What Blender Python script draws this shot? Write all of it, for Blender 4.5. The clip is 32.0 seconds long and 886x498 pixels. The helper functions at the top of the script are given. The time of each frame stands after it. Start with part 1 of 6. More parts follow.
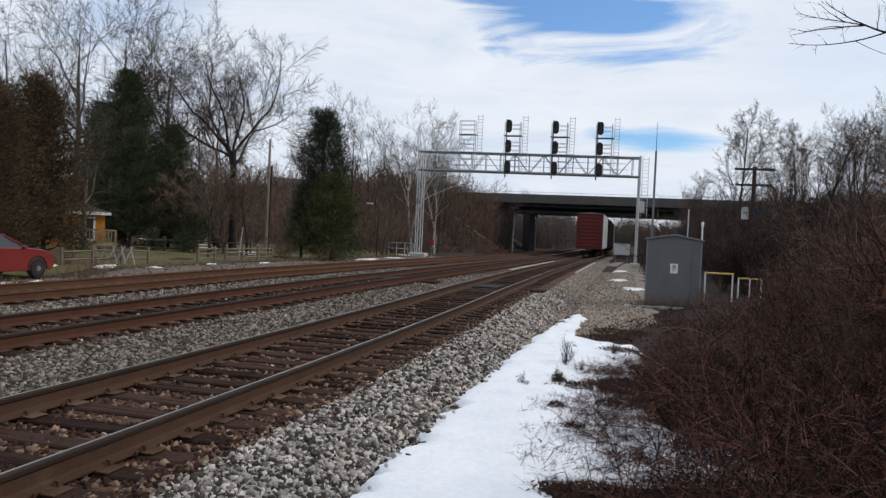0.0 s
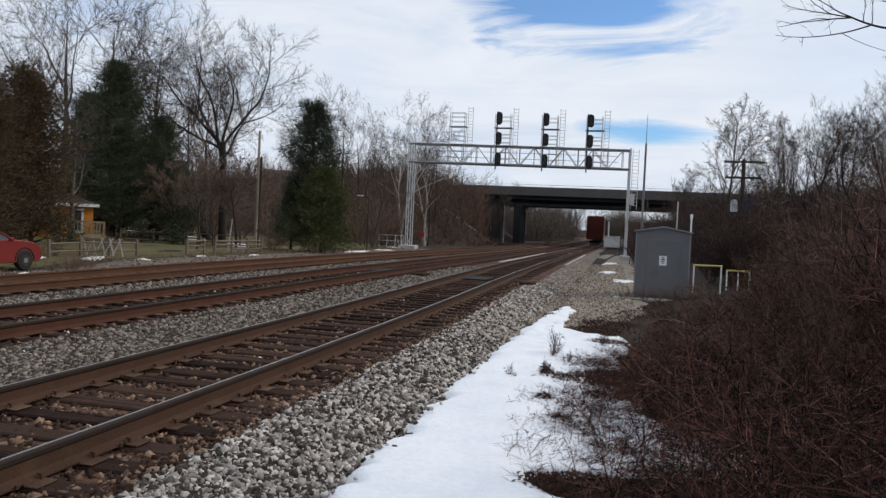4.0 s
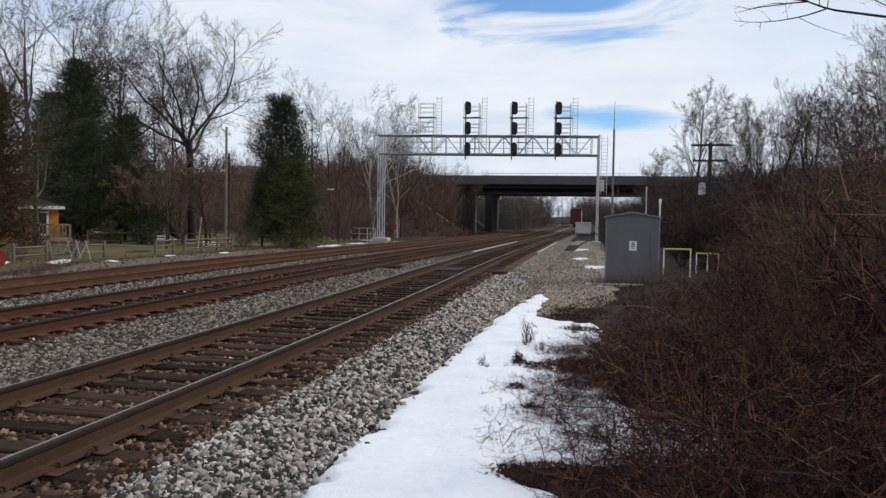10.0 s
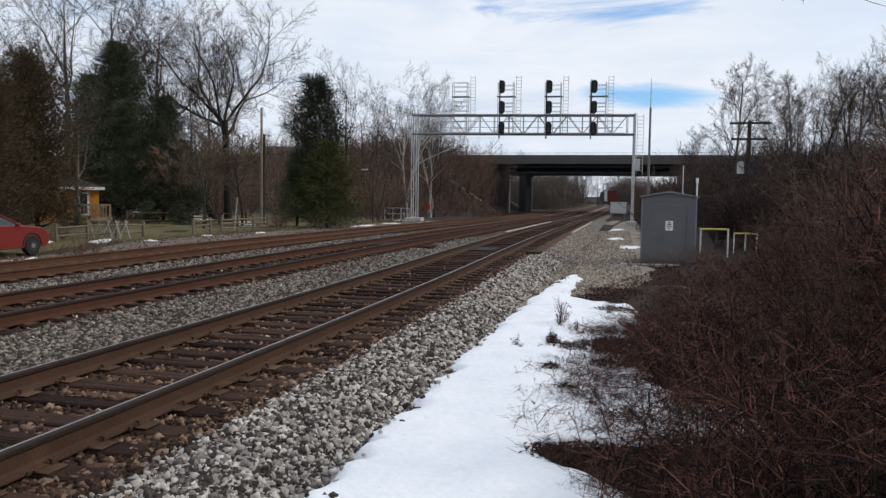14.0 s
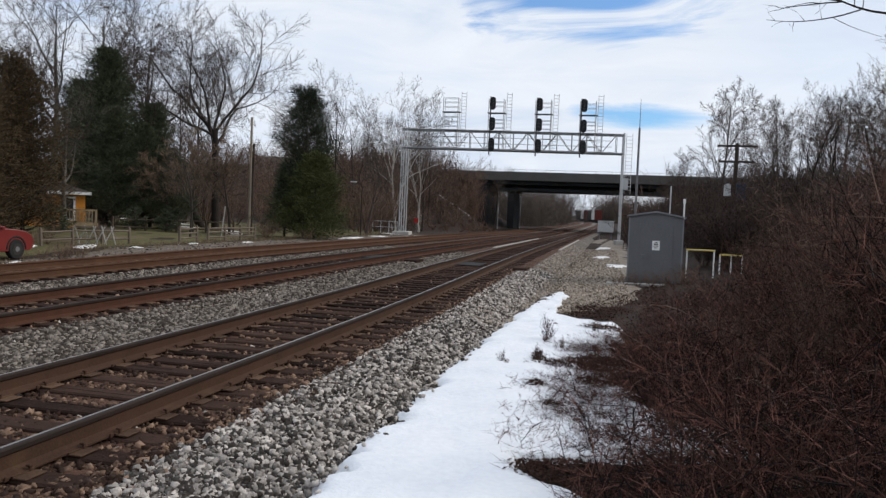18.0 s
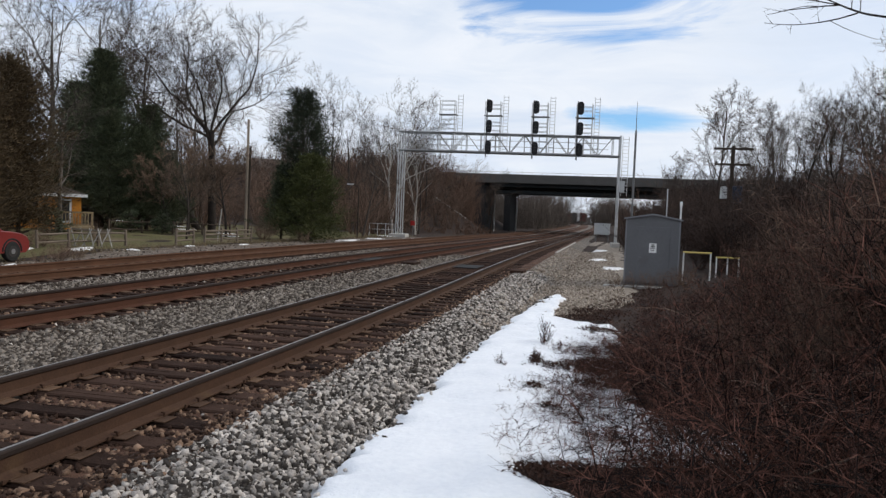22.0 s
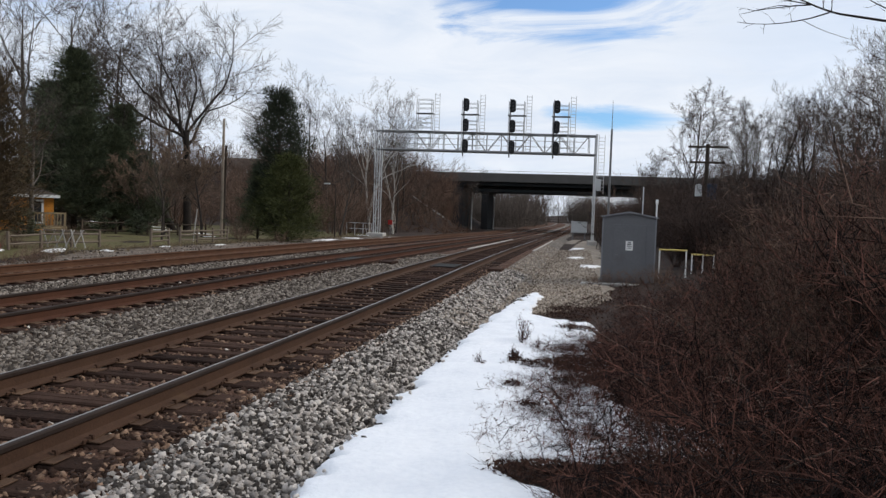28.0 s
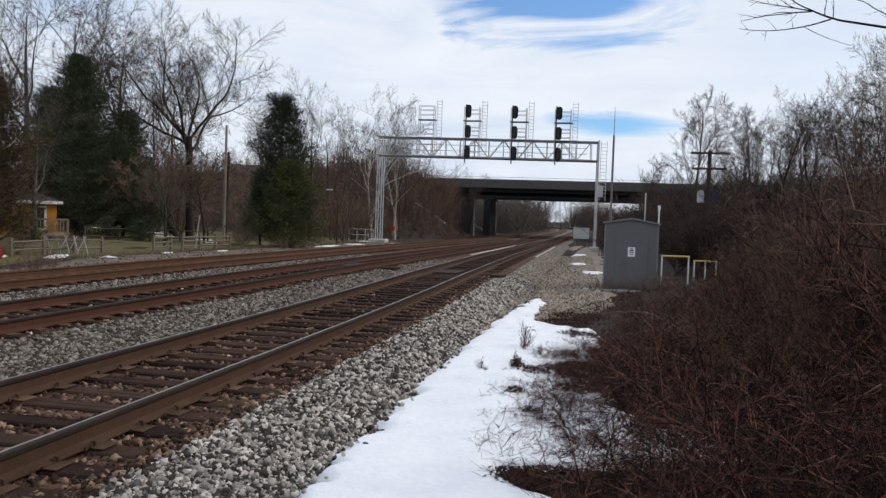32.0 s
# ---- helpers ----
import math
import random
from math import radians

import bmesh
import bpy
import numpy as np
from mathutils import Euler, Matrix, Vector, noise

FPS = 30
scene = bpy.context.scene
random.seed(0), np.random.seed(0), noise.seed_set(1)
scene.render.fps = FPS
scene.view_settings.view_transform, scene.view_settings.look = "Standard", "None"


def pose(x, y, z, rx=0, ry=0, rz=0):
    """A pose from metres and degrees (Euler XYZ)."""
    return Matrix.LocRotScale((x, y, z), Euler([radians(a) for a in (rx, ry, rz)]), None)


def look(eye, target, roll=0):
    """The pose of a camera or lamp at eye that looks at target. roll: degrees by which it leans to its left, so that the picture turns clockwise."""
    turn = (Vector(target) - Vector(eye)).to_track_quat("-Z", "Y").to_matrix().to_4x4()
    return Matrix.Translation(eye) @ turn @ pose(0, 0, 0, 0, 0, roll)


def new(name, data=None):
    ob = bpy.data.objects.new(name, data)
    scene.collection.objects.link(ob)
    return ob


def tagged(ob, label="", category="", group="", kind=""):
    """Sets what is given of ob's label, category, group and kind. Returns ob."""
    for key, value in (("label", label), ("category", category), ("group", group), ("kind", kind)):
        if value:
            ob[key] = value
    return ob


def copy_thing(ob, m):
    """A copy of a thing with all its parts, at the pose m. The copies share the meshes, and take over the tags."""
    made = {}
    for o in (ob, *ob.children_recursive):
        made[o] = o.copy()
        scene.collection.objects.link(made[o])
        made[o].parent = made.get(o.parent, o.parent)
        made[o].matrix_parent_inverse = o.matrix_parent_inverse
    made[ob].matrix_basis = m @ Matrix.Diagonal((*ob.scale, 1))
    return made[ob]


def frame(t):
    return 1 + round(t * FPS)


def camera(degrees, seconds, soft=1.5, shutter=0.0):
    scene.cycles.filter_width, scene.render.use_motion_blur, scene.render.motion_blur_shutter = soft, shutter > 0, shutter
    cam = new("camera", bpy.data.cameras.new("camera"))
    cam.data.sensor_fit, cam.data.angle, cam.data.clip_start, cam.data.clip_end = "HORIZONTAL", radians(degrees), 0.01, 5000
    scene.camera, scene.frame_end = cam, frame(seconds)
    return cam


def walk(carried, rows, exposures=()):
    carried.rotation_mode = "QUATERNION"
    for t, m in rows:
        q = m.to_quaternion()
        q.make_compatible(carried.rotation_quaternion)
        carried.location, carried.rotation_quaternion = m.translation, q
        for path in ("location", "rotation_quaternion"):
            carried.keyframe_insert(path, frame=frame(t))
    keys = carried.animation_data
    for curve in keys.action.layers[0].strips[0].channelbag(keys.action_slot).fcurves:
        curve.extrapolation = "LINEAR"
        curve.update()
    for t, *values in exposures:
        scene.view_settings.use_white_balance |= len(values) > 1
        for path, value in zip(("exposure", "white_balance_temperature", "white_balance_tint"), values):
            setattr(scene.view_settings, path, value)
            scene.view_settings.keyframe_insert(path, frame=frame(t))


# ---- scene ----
cam = camera(58.5, 32.0, soft=1.4)
EYE = (0.0, 0.0, 1.96)
# seconds, turn to the left, tilt up, lean, and the sway of the eye in metres: a phone held by hand on one spot
TURNS = [
    (0, 14.83, -1.31, 2.56, -0.051, -0.047, -0.012), (0.5, 14.79, -1.74, 2.01, -0.048, -0.046, -0.012), (1, 14.59, -1.88, 2.67, -0.042, -0.046, -0.014),
    (1.5, 14.78, -1.39, 2.83, -0.040, -0.045, -0.012), (2, 14.44, -1.57, 2.45, -0.042, -0.044, -0.010), (2.5, 14.31, -1.66, 2.22, -0.042, -0.043, -0.011),
    (3, 14.37, -1.68, 2.42, -0.034, -0.036, -0.014), (3.5, 14.23, -1.87, 2.65, -0.026, -0.027, -0.022), (5.5, 13.63, -1.62, 2.19, -0.008, -0.052, 0.005),
    (6, 13.21, -2.13, 2.47, -0.015, -0.042, 0.001), (6.5, 13.71, -2.57, 2.26, -0.016, -0.038, 0.004), (7, 13.50, -2.66, 1.99, -0.012, -0.035, 0.010),
    (7.5, 13.77, -2.40, 2.03, -0.013, -0.028, 0.015), (8, 13.76, -1.93, 1.82, -0.010, -0.021, 0.015), (8.5, 13.82, -1.76, 1.41, -0.001, -0.018, 0.013),
    (9, 13.40, -2.26, 1.50, 0.013, -0.014, 0.013), (9.5, 12.46, -2.26, 0.77, 0.024, -0.002, 0.015), (10, 12.19, -2.45, 0.86, 0.028, 0.005, 0.013),
    (10.5, 12.22, -2.82, 1.01, 0.026, 0.009, 0.011), (11, 11.86, -3.04, 1.11, 0.020, 0.014, 0.007), (11.5, 12.00, -3.09, 1.33, 0.016, 0.019, 0.007),
    (12, 12.43, -3.07, 1.21, 0.016, 0.014, 0.007), (12.5, 13.36, -3.46, 1.07, 0.016, 0.007, 0.004), (13, 14.05, -4.16, 1.00, 0.014, 0.006, 0.001),
    (13.5, 14.58, -3.98, 0.80, 0.018, 0.002, 0.004), (14, 14.60, -3.93, 0.77, 0.021, 0.002, 0.008), (14.5, 14.61, -3.69, 1.11, 0.018, 0.007, 0.006),
    (16.5, 13.99, -3.15, 1.50, 0.015, 0.005, 0.005), (17, 14.00, -2.90, 1.60, 0.016, 0.002, 0.006), (17.5, 13.78, -2.85, 1.68, 0.014, -0.002, 0.005),
    (18, 13.69, -2.86, 2.27, 0.010, -0.003, 0.002), (18.5, 13.81, -3.25, 2.31, 0.010, 0.002, 0.000), (19, 13.50, -3.05, 2.05, 0.010, 0.004, 0.001),
    (19.5, 13.44, -2.66, 2.08, 0.007, 0.002, 0.002), (20, 13.40, -2.69, 2.17, 0.001, -0.002, 0.001), (20.5, 13.67, -3.09, 2.47, -0.002, -0.005, 0.001),
    (21, 13.46, -2.82, 2.19, -0.002, -0.005, 0.002), (21.5, 13.59, -2.78, 2.34, -0.006, -0.004, 0.001), (22, 13.44, -2.67, 2.30, -0.008, -0.005, 0.001),
    (22.5, 12.87, -2.75, 2.50, -0.012, -0.002, 0.002), (23, 12.90, -2.56, 2.12, -0.009, -0.005, 0.005), (23.5, 12.43, -2.54, 1.92, -0.002, -0.005, 0.005),
    (24, 11.98, -2.63, 1.82, 0.001, -0.001, 0.004), (24.5, 11.47, -2.26, 1.78, 0.006, -0.003, 0.006), (26.5, 11.96, -2.49, 1.48, 0.001, -0.005, 0.006),
    (27, 11.67, -2.64, 2.00, -0.002, -0.002, 0.005), (27.5, 12.79, -2.37, 1.89, -0.005, -0.000, 0.004), (28, 11.82, -2.69, 2.01, -0.014, 0.000, 0.002),
    (28.5, 11.60, -2.18, 2.21, -0.018, 0.000, 0.003), (29, 11.40, -2.19, 1.82, -0.016, 0.000, 0.004), (29.5, 11.31, -2.40, 2.11, -0.017, 0.000, 0.002),
    (30, 11.66, -2.17, 2.53, -0.017, -0.002, 0.001), (30.5, 11.88, -2.17, 1.85, -0.015, -0.005, 0.004), (31, 11.63, -2.19, 2.03, -0.014, -0.005, 0.008),
    (31.5, 12.02, -2.34, 2.22, -0.014, -0.004, 0.007), (32, 11.99, -2.25, 2.01, -0.013, -0.004, 0.003),
]
walk(cam, [(t, pose(EYE[0] + dx, EYE[1] + dy, EYE[2] + dz, 90 + up, 0, turn) @ pose(0, 0, 0, 0, 0, lean)) for t, turn, up, lean, dx, dy, dz in TURNS],
     exposures=((0, 0.0), (3, -0.02), (7, -0.03), (9, 0.0), (12, 0.03), (16, 0.04), (32, 0.04)))

# ---- light: thin bright cloud with blue openings, hazy sun from the right and ahead ----
SUN_AZ, SUN_EL = radians(68), radians(35)
world = bpy.data.worlds.new("world")
scene.world = world
world.use_nodes = True
wn, wl = world.node_tree.nodes, world.node_tree.links
sky = wn.new("ShaderNodeTexSky")
sky.sky_type, sky.sun_disc = "NISHITA", False
sky.sun_elevation, sky.sun_rotation = SUN_EL, SUN_AZ
sky.air_density, sky.dust_density = 1.0, 0.6
coord = wn.new("ShaderNodeTexCoord")
sep = wn.new("ShaderNodeSeparateXYZ")
wl.new(coord.outputs["Generated"], sep.inputs[0])


def wmath(op, a, b=0.0, c=None):
    n = wn.new("ShaderNodeMath")
    n.operation = op
    for k, v in enumerate((a, b) if c is None else (a, b, c)):
        if isinstance(v, (int, float)):
            n.inputs[k].default_value = v
        else:
            wl.new(v, n.inputs[k])
    return n.outputs[0]


# a flat cloud layer: directions are projected on a plane overhead
height = wmath("MAXIMUM", sep.outputs["Z"], 0.03)
lift = wmath("ADD", height, 0.10)
flat = wn.new("ShaderNodeCombineXYZ")
wl.new(wmath("MULTIPLY", wmath("DIVIDE", sep.outputs["X"], lift), 0.7), flat.inputs[0])
wl.new(wmath("DIVIDE", sep.outputs["Y"], lift), flat.inputs[1])
big = wn.new("ShaderNodeTexNoise")
big.inputs["Scale"].default_value, big.inputs["Detail"].default_value, big.inputs["Roughness"].default_value = 0.55, 8, 0.6
big.inputs["Distortion"].default_value = 0.9
wl.new(flat.outputs[0], big.inputs["Vector"])


# drifting distortion that tears the rims of the gaps into wisps
wisp = wn.new("ShaderNodeTexNoise")
wisp.inputs["Scale"].default_value, wisp.inputs["Detail"].default_value, wisp.inputs["Roughness"].default_value = 1.0, 9, 0.62
wisp.inputs["Distortion"].default_value = 0.8
across = wn.new("ShaderNodeMapping")
across.inputs["Scale"].default_value = (4.5, 4.5, 20.0)
across.inputs["Rotation"].default_value = (0.0, 0.14, 0.0)
wl.new(coord.outputs["Generated"], across.inputs["Vector"])
wl.new(across.outputs[0], wisp.inputs["Vector"])
drift = wn.new("ShaderNodeSeparateColor")
wl.new(wisp.outputs["Color"], drift.inputs[0])
east = wmath("SUBTRACT", drift.outputs[0], 0.5)
rise = wmath("SUBTRACT", drift.outputs[1], 0.5)


def opening(x, y, rx, ry, slope=0.0, torn=1.0):
    """How far a direction lies inside one gap of the cloud layer, 1 in its middle; slope: its fall to the right."""
    across_x = wmath("SUBTRACT", wmath("DIVIDE", sep.outputs["X"], sep.outputs["Y"]), x)
    up_z = wmath("ADD", wmath("SUBTRACT", wmath("DIVIDE", sep.outputs["Z"], sep.outputs["Y"]), y), wmath("MULTIPLY", across_x, slope))
    dx = wmath("ADD", wmath("DIVIDE", across_x, rx), wmath("MULTIPLY", east, 1.7 * torn))
    dz = wmath("ADD", wmath("DIVIDE", up_z, ry), wmath("MULTIPLY", rise, 2.0 * torn))
    ahead = wmath("GREATER_THAN", sep.outputs["Y"], 0.05)
    r = wmath("ADD", wmath("MULTIPLY", dx, dx), wmath("MULTIPLY", dz, dz))
    return wmath("MULTIPLY", wmath("MAXIMUM", wmath("SUBTRACT", 1.0, r), 0.0), ahead)


def larger(*values):
    out = values[0]
    for v in values[1:]:
        out = wmath("MAXIMUM", out, v)
    return out


gap = larger(wmath("MULTIPLY", opening(-0.088, 0.274, 0.175, 0.062, 0.08), 1.0), wmath("MULTIPLY", opening(-0.15, 0.34, 0.27, 0.05), 0.9), wmath("MULTIPLY", opening(0.012, 0.123, 0.105, 0.019, 0.0, 1.0), 0.72),
             wmath("MULTIPLY", opening(-0.385, 0.20, 0.10, 0.035, 0.2), 0.15), wmath("MULTIPLY", opening(-0.76, 0.30, 0.20, 0.08), 0.40), wmath("MULTIPLY", opening(0.24, 0.22, 0.20, 0.10), 0.18))
wide = wn.new("ShaderNodeMapRange")
wide.inputs["From Min"].default_value, wide.inputs["From Max"].default_value = 0.52, 0.80
wl.new(big.outputs["Fac"], wide.inputs["Value"])
shred = wmath("ADD", 0.75, wmath("MULTIPLY", wmath("SUBTRACT", wisp.outputs["Fac"], 0.5), 1.6))
gap = wmath("POWER", gap, 1.35)
ragged = wmath("MINIMUM", wmath("MAXIMUM", wmath("MULTIPLY", wmath("SUBTRACT", wmath("MULTIPLY", gap, wmath("ADD", shred, 0.45)), 0.03), 1.25), 0.0), 1.0)
clear = wmath("MINIMUM", wmath("ADD", ragged, wmath("MULTIPLY", wide.outputs[0], 0.22)), 0.92)
cloud = wn.new("ShaderNodeValToRGB")
cloud.color_ramp.elements[0].position, cloud.color_ramp.elements[0].color = 0.30, (0.63, 0.74, 0.91, 1)
cloud.color_ramp.elements[1].position, cloud.color_ramp.elements[1].color = 0.60, (0.910, 0.955, 1.03, 1)
wl.new(wmath("ADD", wmath("MULTIPLY", big.outputs["Fac"], 0.55), wmath("MULTIPLY", wisp.outputs["Fac"], 0.45)), cloud.inputs[0])
tint = wn.new("ShaderNodeVectorMath")
tint.operation = "MULTIPLY"
tint.inputs[1].default_value = (0.070, 0.112, 0.158)
wl.new(sky.outputs[0], tint.inputs[0])
mixed = wn.new("ShaderNodeMix")
mixed.data_type = "RGBA"
wl.new(clear, mixed.inputs["Factor"])
wl.new(cloud.outputs[0], mixed.inputs["A"])
wl.new(tint.outputs[0], mixed.inputs["B"])
wl.new(mixed.outputs["Result"], wn["Background"].inputs["Color"])
wn["Background"].inputs["Strength"].default_value = 0.94

sun = new("sun", bpy.data.lights.new("sun", "SUN"))
sun.data.energy, sun.data.angle, sun.data.color = 1.75, radians(6), (1.0, 0.91, 0.80)
sun.matrix_basis = look((0, 0, 60), (-60 * math.sin(SUN_AZ) * math.cos(SUN_EL), -60 * math.cos(SUN_AZ) * math.cos(SUN_EL), 60 - 60 * math.sin(SUN_EL)))

# ---- materials ----
def mat(name, dark, light, rough=0.8, scale=3.0, fine=40.0, bump=0.3, metal=0.0, spread=0.0, island=0.0, contrast=0.25, stain=None, depth=0.01, spec=0.18, shift=0.0):
    """A surface that varies at two scales between two colours; spread: lightness by object, island: by loose piece; stain: a third colour in patches."""
    m = bpy.data.materials.new(name)
    m.use_nodes = True
    n, l = m.node_tree.nodes, m.node_tree.links
    b = n["Principled BSDF"]
    b.inputs["Roughness"].default_value, b.inputs["Metallic"].default_value = rough, metal
    b.inputs["Specular IOR Level"].default_value = spec if rough > 0.45 else 0.5
    tc = n.new("ShaderNodeTexCoord")
    vec = tc.outputs["Object"]
    if spread or island:
        info = n.new("ShaderNodeObjectInfo")
        add = n.new("ShaderNodeVectorMath")
        add.operation = "MULTIPLY_ADD"
        l.new(info.outputs["Random"], add.inputs[0])
        add.inputs[1].default_value = (37.0, 19.0, 53.0)
        l.new(vec, add.inputs[2])
        vec = add.outputs[0]
    noises = []
    for s, d in ((scale, 4), (fine, 3)):
        t = n.new("ShaderNodeTexNoise")
        t.inputs["Scale"].default_value, t.inputs["Detail"].default_value, t.inputs["Roughness"].default_value = s, d, 0.6
        l.new(vec, t.inputs["Vector"])
        noises.append(t.outputs["Fac"])
    half = n.new("ShaderNodeMix")
    half.inputs["Factor"].default_value = 0.5
    l.new(noises[0], half.inputs["A"])
    l.new(noises[1], half.inputs["B"])
    value = half.outputs["Result"]
    for amount, kind in ((spread, "object"), (island, "island")):
        if amount:
            src = info.outputs["Random"] if kind == "object" else n.new("ShaderNodeNewGeometry").outputs["Random Per Island"]
            ma = n.new("ShaderNodeMath")
            ma.operation = "MULTIPLY_ADD"
            l.new(src, ma.inputs[0])
            ma.inputs[1].default_value = amount
            off = n.new("ShaderNodeMath")
            off.operation = "SUBTRACT"
            l.new(value, off.inputs[0])
            off.inputs[1].default_value = amount / 2
            l.new(off.outputs[0], ma.inputs[2])
            value = ma.outputs[0]
    ramp = n.new("ShaderNodeValToRGB")
    ramp.color_ramp.elements[0].position, ramp.color_ramp.elements[0].color = 0.5 - contrast + shift, (*dark, 1)
    ramp.color_ramp.elements[1].position, ramp.color_ramp.elements[1].color = min(1.0, 0.5 + contrast + shift), (*light, 1)
    l.new(value, ramp.inputs[0])
    colour = ramp.outputs[0]
    if stain:
        t = n.new("ShaderNodeTexNoise")
        t.inputs["Scale"].default_value, t.inputs["Detail"].default_value = scale * 0.6, 6
        sh = n.new("ShaderNodeVectorMath")
        sh.operation = "ADD"
        sh.inputs[1].default_value = (11.3, 4.1, 7.7)
        l.new(vec, sh.inputs[0])
        l.new(sh.outputs[0], t.inputs["Vector"])
        mr = n.new("ShaderNodeMapRange")
        mr.inputs["From Min"].default_value, mr.inputs["From Max"].default_value = stain[1], stain[1] + 0.15
        l.new(t.outputs["Fac"], mr.inputs["Value"])
        mx = n.new("ShaderNodeMix")
        mx.data_type = "RGBA"
        l.new(mr.outputs[0], mx.inputs["Factor"])
        l.new(colour, mx.inputs["A"])
        mx.inputs["B"].default_value = (*stain[0], 1)
        colour = mx.outputs["Result"]
    l.new(colour, b.inputs["Base Color"])
    if bump:
        bp = n.new("ShaderNodeBump")
        bp.inputs["Strength"].default_value, bp.inputs["Distance"].default_value = bump, depth
        l.new(noises[1], bp.inputs["Height"])
        l.new(bp.outputs[0], b.inputs["Normal"])
    return m


STONE = mat("ballast_stone", (0.040, 0.034, 0.030), (0.60, 0.55, 0.505), 0.85, 8, 70, 0.4, island=1.0, contrast=0.38, shift=0.20)
PEBBLE = mat("path_pebble", (0.13, 0.102, 0.080), (0.46, 0.395, 0.33), 0.88, 6, 60, 0.4, island=0.9, contrast=0.42, shift=0.08)
PATH = mat("path_gravel", (0.10, 0.080, 0.065), (0.34, 0.295, 0.245), 0.95, 1.3, 18, 0.9, contrast=0.24, stain=((0.15, 0.11, 0.082), 0.58), depth=0.03)
STONE_OLD = mat("weathered_stone", (0.046, 0.036, 0.029), (0.30, 0.262, 0.225), 0.88, 6, 60, 0.4, island=1.0, contrast=0.40, shift=0.24)
BALLAST = mat("ballast_bed", (0.024, 0.021, 0.019), (0.26, 0.232, 0.205), 0.95, 1.2, 22, 1.0, contrast=0.20, stain=((0.10, 0.065, 0.045), 0.58), depth=0.05)
BALLAST_RUST = mat("ballast_rusty", (0.022, 0.012, 0.009), (0.14, 0.075, 0.050), 0.95, 1.5, 24, 1.0, contrast=0.22, depth=0.05)
STONE_RUST = mat("rusty_stone", (0.030, 0.016, 0.011), (0.27, 0.175, 0.120), 0.88, 5, 60, 0.4, island=1.0, contrast=0.38, shift=0.42)
GRASS_DRY = mat("grass_dry", (0.055, 0.040, 0.024), (0.20, 0.155, 0.095), 0.9, 1.0, 12, 0.0, island=0.7)
TIE = mat("tie_timber", (0.013, 0.008, 0.0065), (0.062, 0.037, 0.028), 0.95, 5, 55, 0.7, spread=0.4, spec=0.06)
RUST = mat("rail_rust", (0.032, 0.017, 0.011), (0.088, 0.047, 0.029), 0.8, 2.5, 50, 0.3, contrast=0.3, stain=((0.10, 0.060, 0.032), 0.62))
RUST_RED = mat("rail_rust_red", (0.033, 0.014, 0.009), (0.098, 0.042, 0.024), 0.85, 2.5, 50, 0.3, contrast=0.3)
RUST_OLD = mat("rail_rust_old", (0.040, 0.020, 0.012), (0.115, 0.056, 0.031), 0.85, 2.0, 40, 0.3, contrast=0.3)
RAILDARK = mat("rail_head_side", (0.012, 0.009, 0.008), (0.040, 0.026, 0.020), 0.8, 3, 60, 0.1)
POLISHED = mat("rail_polish", (0.16, 0.15, 0.145), (0.30, 0.285, 0.275), 0.38, 3, 80, 0.05, metal=0.5)
PLATE = mat("tie_plate_steel", (0.045, 0.024, 0.015), (0.13, 0.078, 0.048), 0.75, 6, 60, 0.3, spread=0.3)
SNOW = mat("snow", (0.66, 0.69, 0.75), (0.86, 0.88, 0.91), 0.6, 1.6, 16, 0.4, contrast=0.3, depth=0.03)
SNOW_DIRTY = mat("snow_old", (0.55, 0.54, 0.53), (0.88, 0.89, 0.90), 0.7, 1.5, 14, 0.5, contrast=0.25, depth=0.03)
GROUND = mat("ground_litter", (0.011, 0.007, 0.006), (0.052, 0.034, 0.026), 0.95, 0.5, 9, 0.8, contrast=0.25, stain=((0.075, 0.055, 0.04), 0.62), depth=0.05)
GRAVEL = mat("gravel", (0.042, 0.032, 0.026), (0.23, 0.19, 0.158), 0.95, 2.2, 14, 0.9, contrast=0.17, stain=((0.085, 0.060, 0.044), 0.50), depth=0.03)
LAWN = mat("winter_lawn", (0.050, 0.048, 0.020), (0.15, 0.135, 0.060), 0.95, 0.7, 25, 0.7, contrast=0.25, stain=((0.13, 0.10, 0.06), 0.50), depth=0.04)
GALV = mat("galvanised_steel", (0.42, 0.43, 0.44), (0.62, 0.63, 0.64), 0.5, 4, 40, 0.1, metal=0.3)
GALV_DARK = mat("weathered_steel", (0.12, 0.12, 0.125), (0.22, 0.22, 0.225), 0.6, 4, 40, 0.15, metal=0.3)
BLACK = mat("signal_black", (0.010, 0.010, 0.012), (0.022, 0.022, 0.025), 0.5, 6, 60, 0.1)
LENS = mat("signal_lens", (0.012, 0.014, 0.016), (0.03, 0.03, 0.035), 0.12, 6, 60, 0.0)
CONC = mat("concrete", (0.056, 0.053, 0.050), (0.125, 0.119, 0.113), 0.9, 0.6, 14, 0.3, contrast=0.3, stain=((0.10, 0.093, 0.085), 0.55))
# pier concrete: colour darkened for the unlit faces, with paler patches
PIER = mat("pier_shaded", (0.017, 0.018, 0.020), (0.046, 0.045, 0.046), 0.9, 0.5, 12, 0.3, contrast=0.3, stain=((0.075, 0.072, 0.07), 0.64))
STEELGREY = mat("truss_grey", (0.17, 0.175, 0.18), (0.30, 0.305, 0.31), 0.55, 3, 40, 0.1, metal=0.2)
CONC_PALE = mat("concrete_pale", (0.30, 0.285, 0.265), (0.48, 0.465, 0.44), 0.9, 0.9, 20, 0.3)
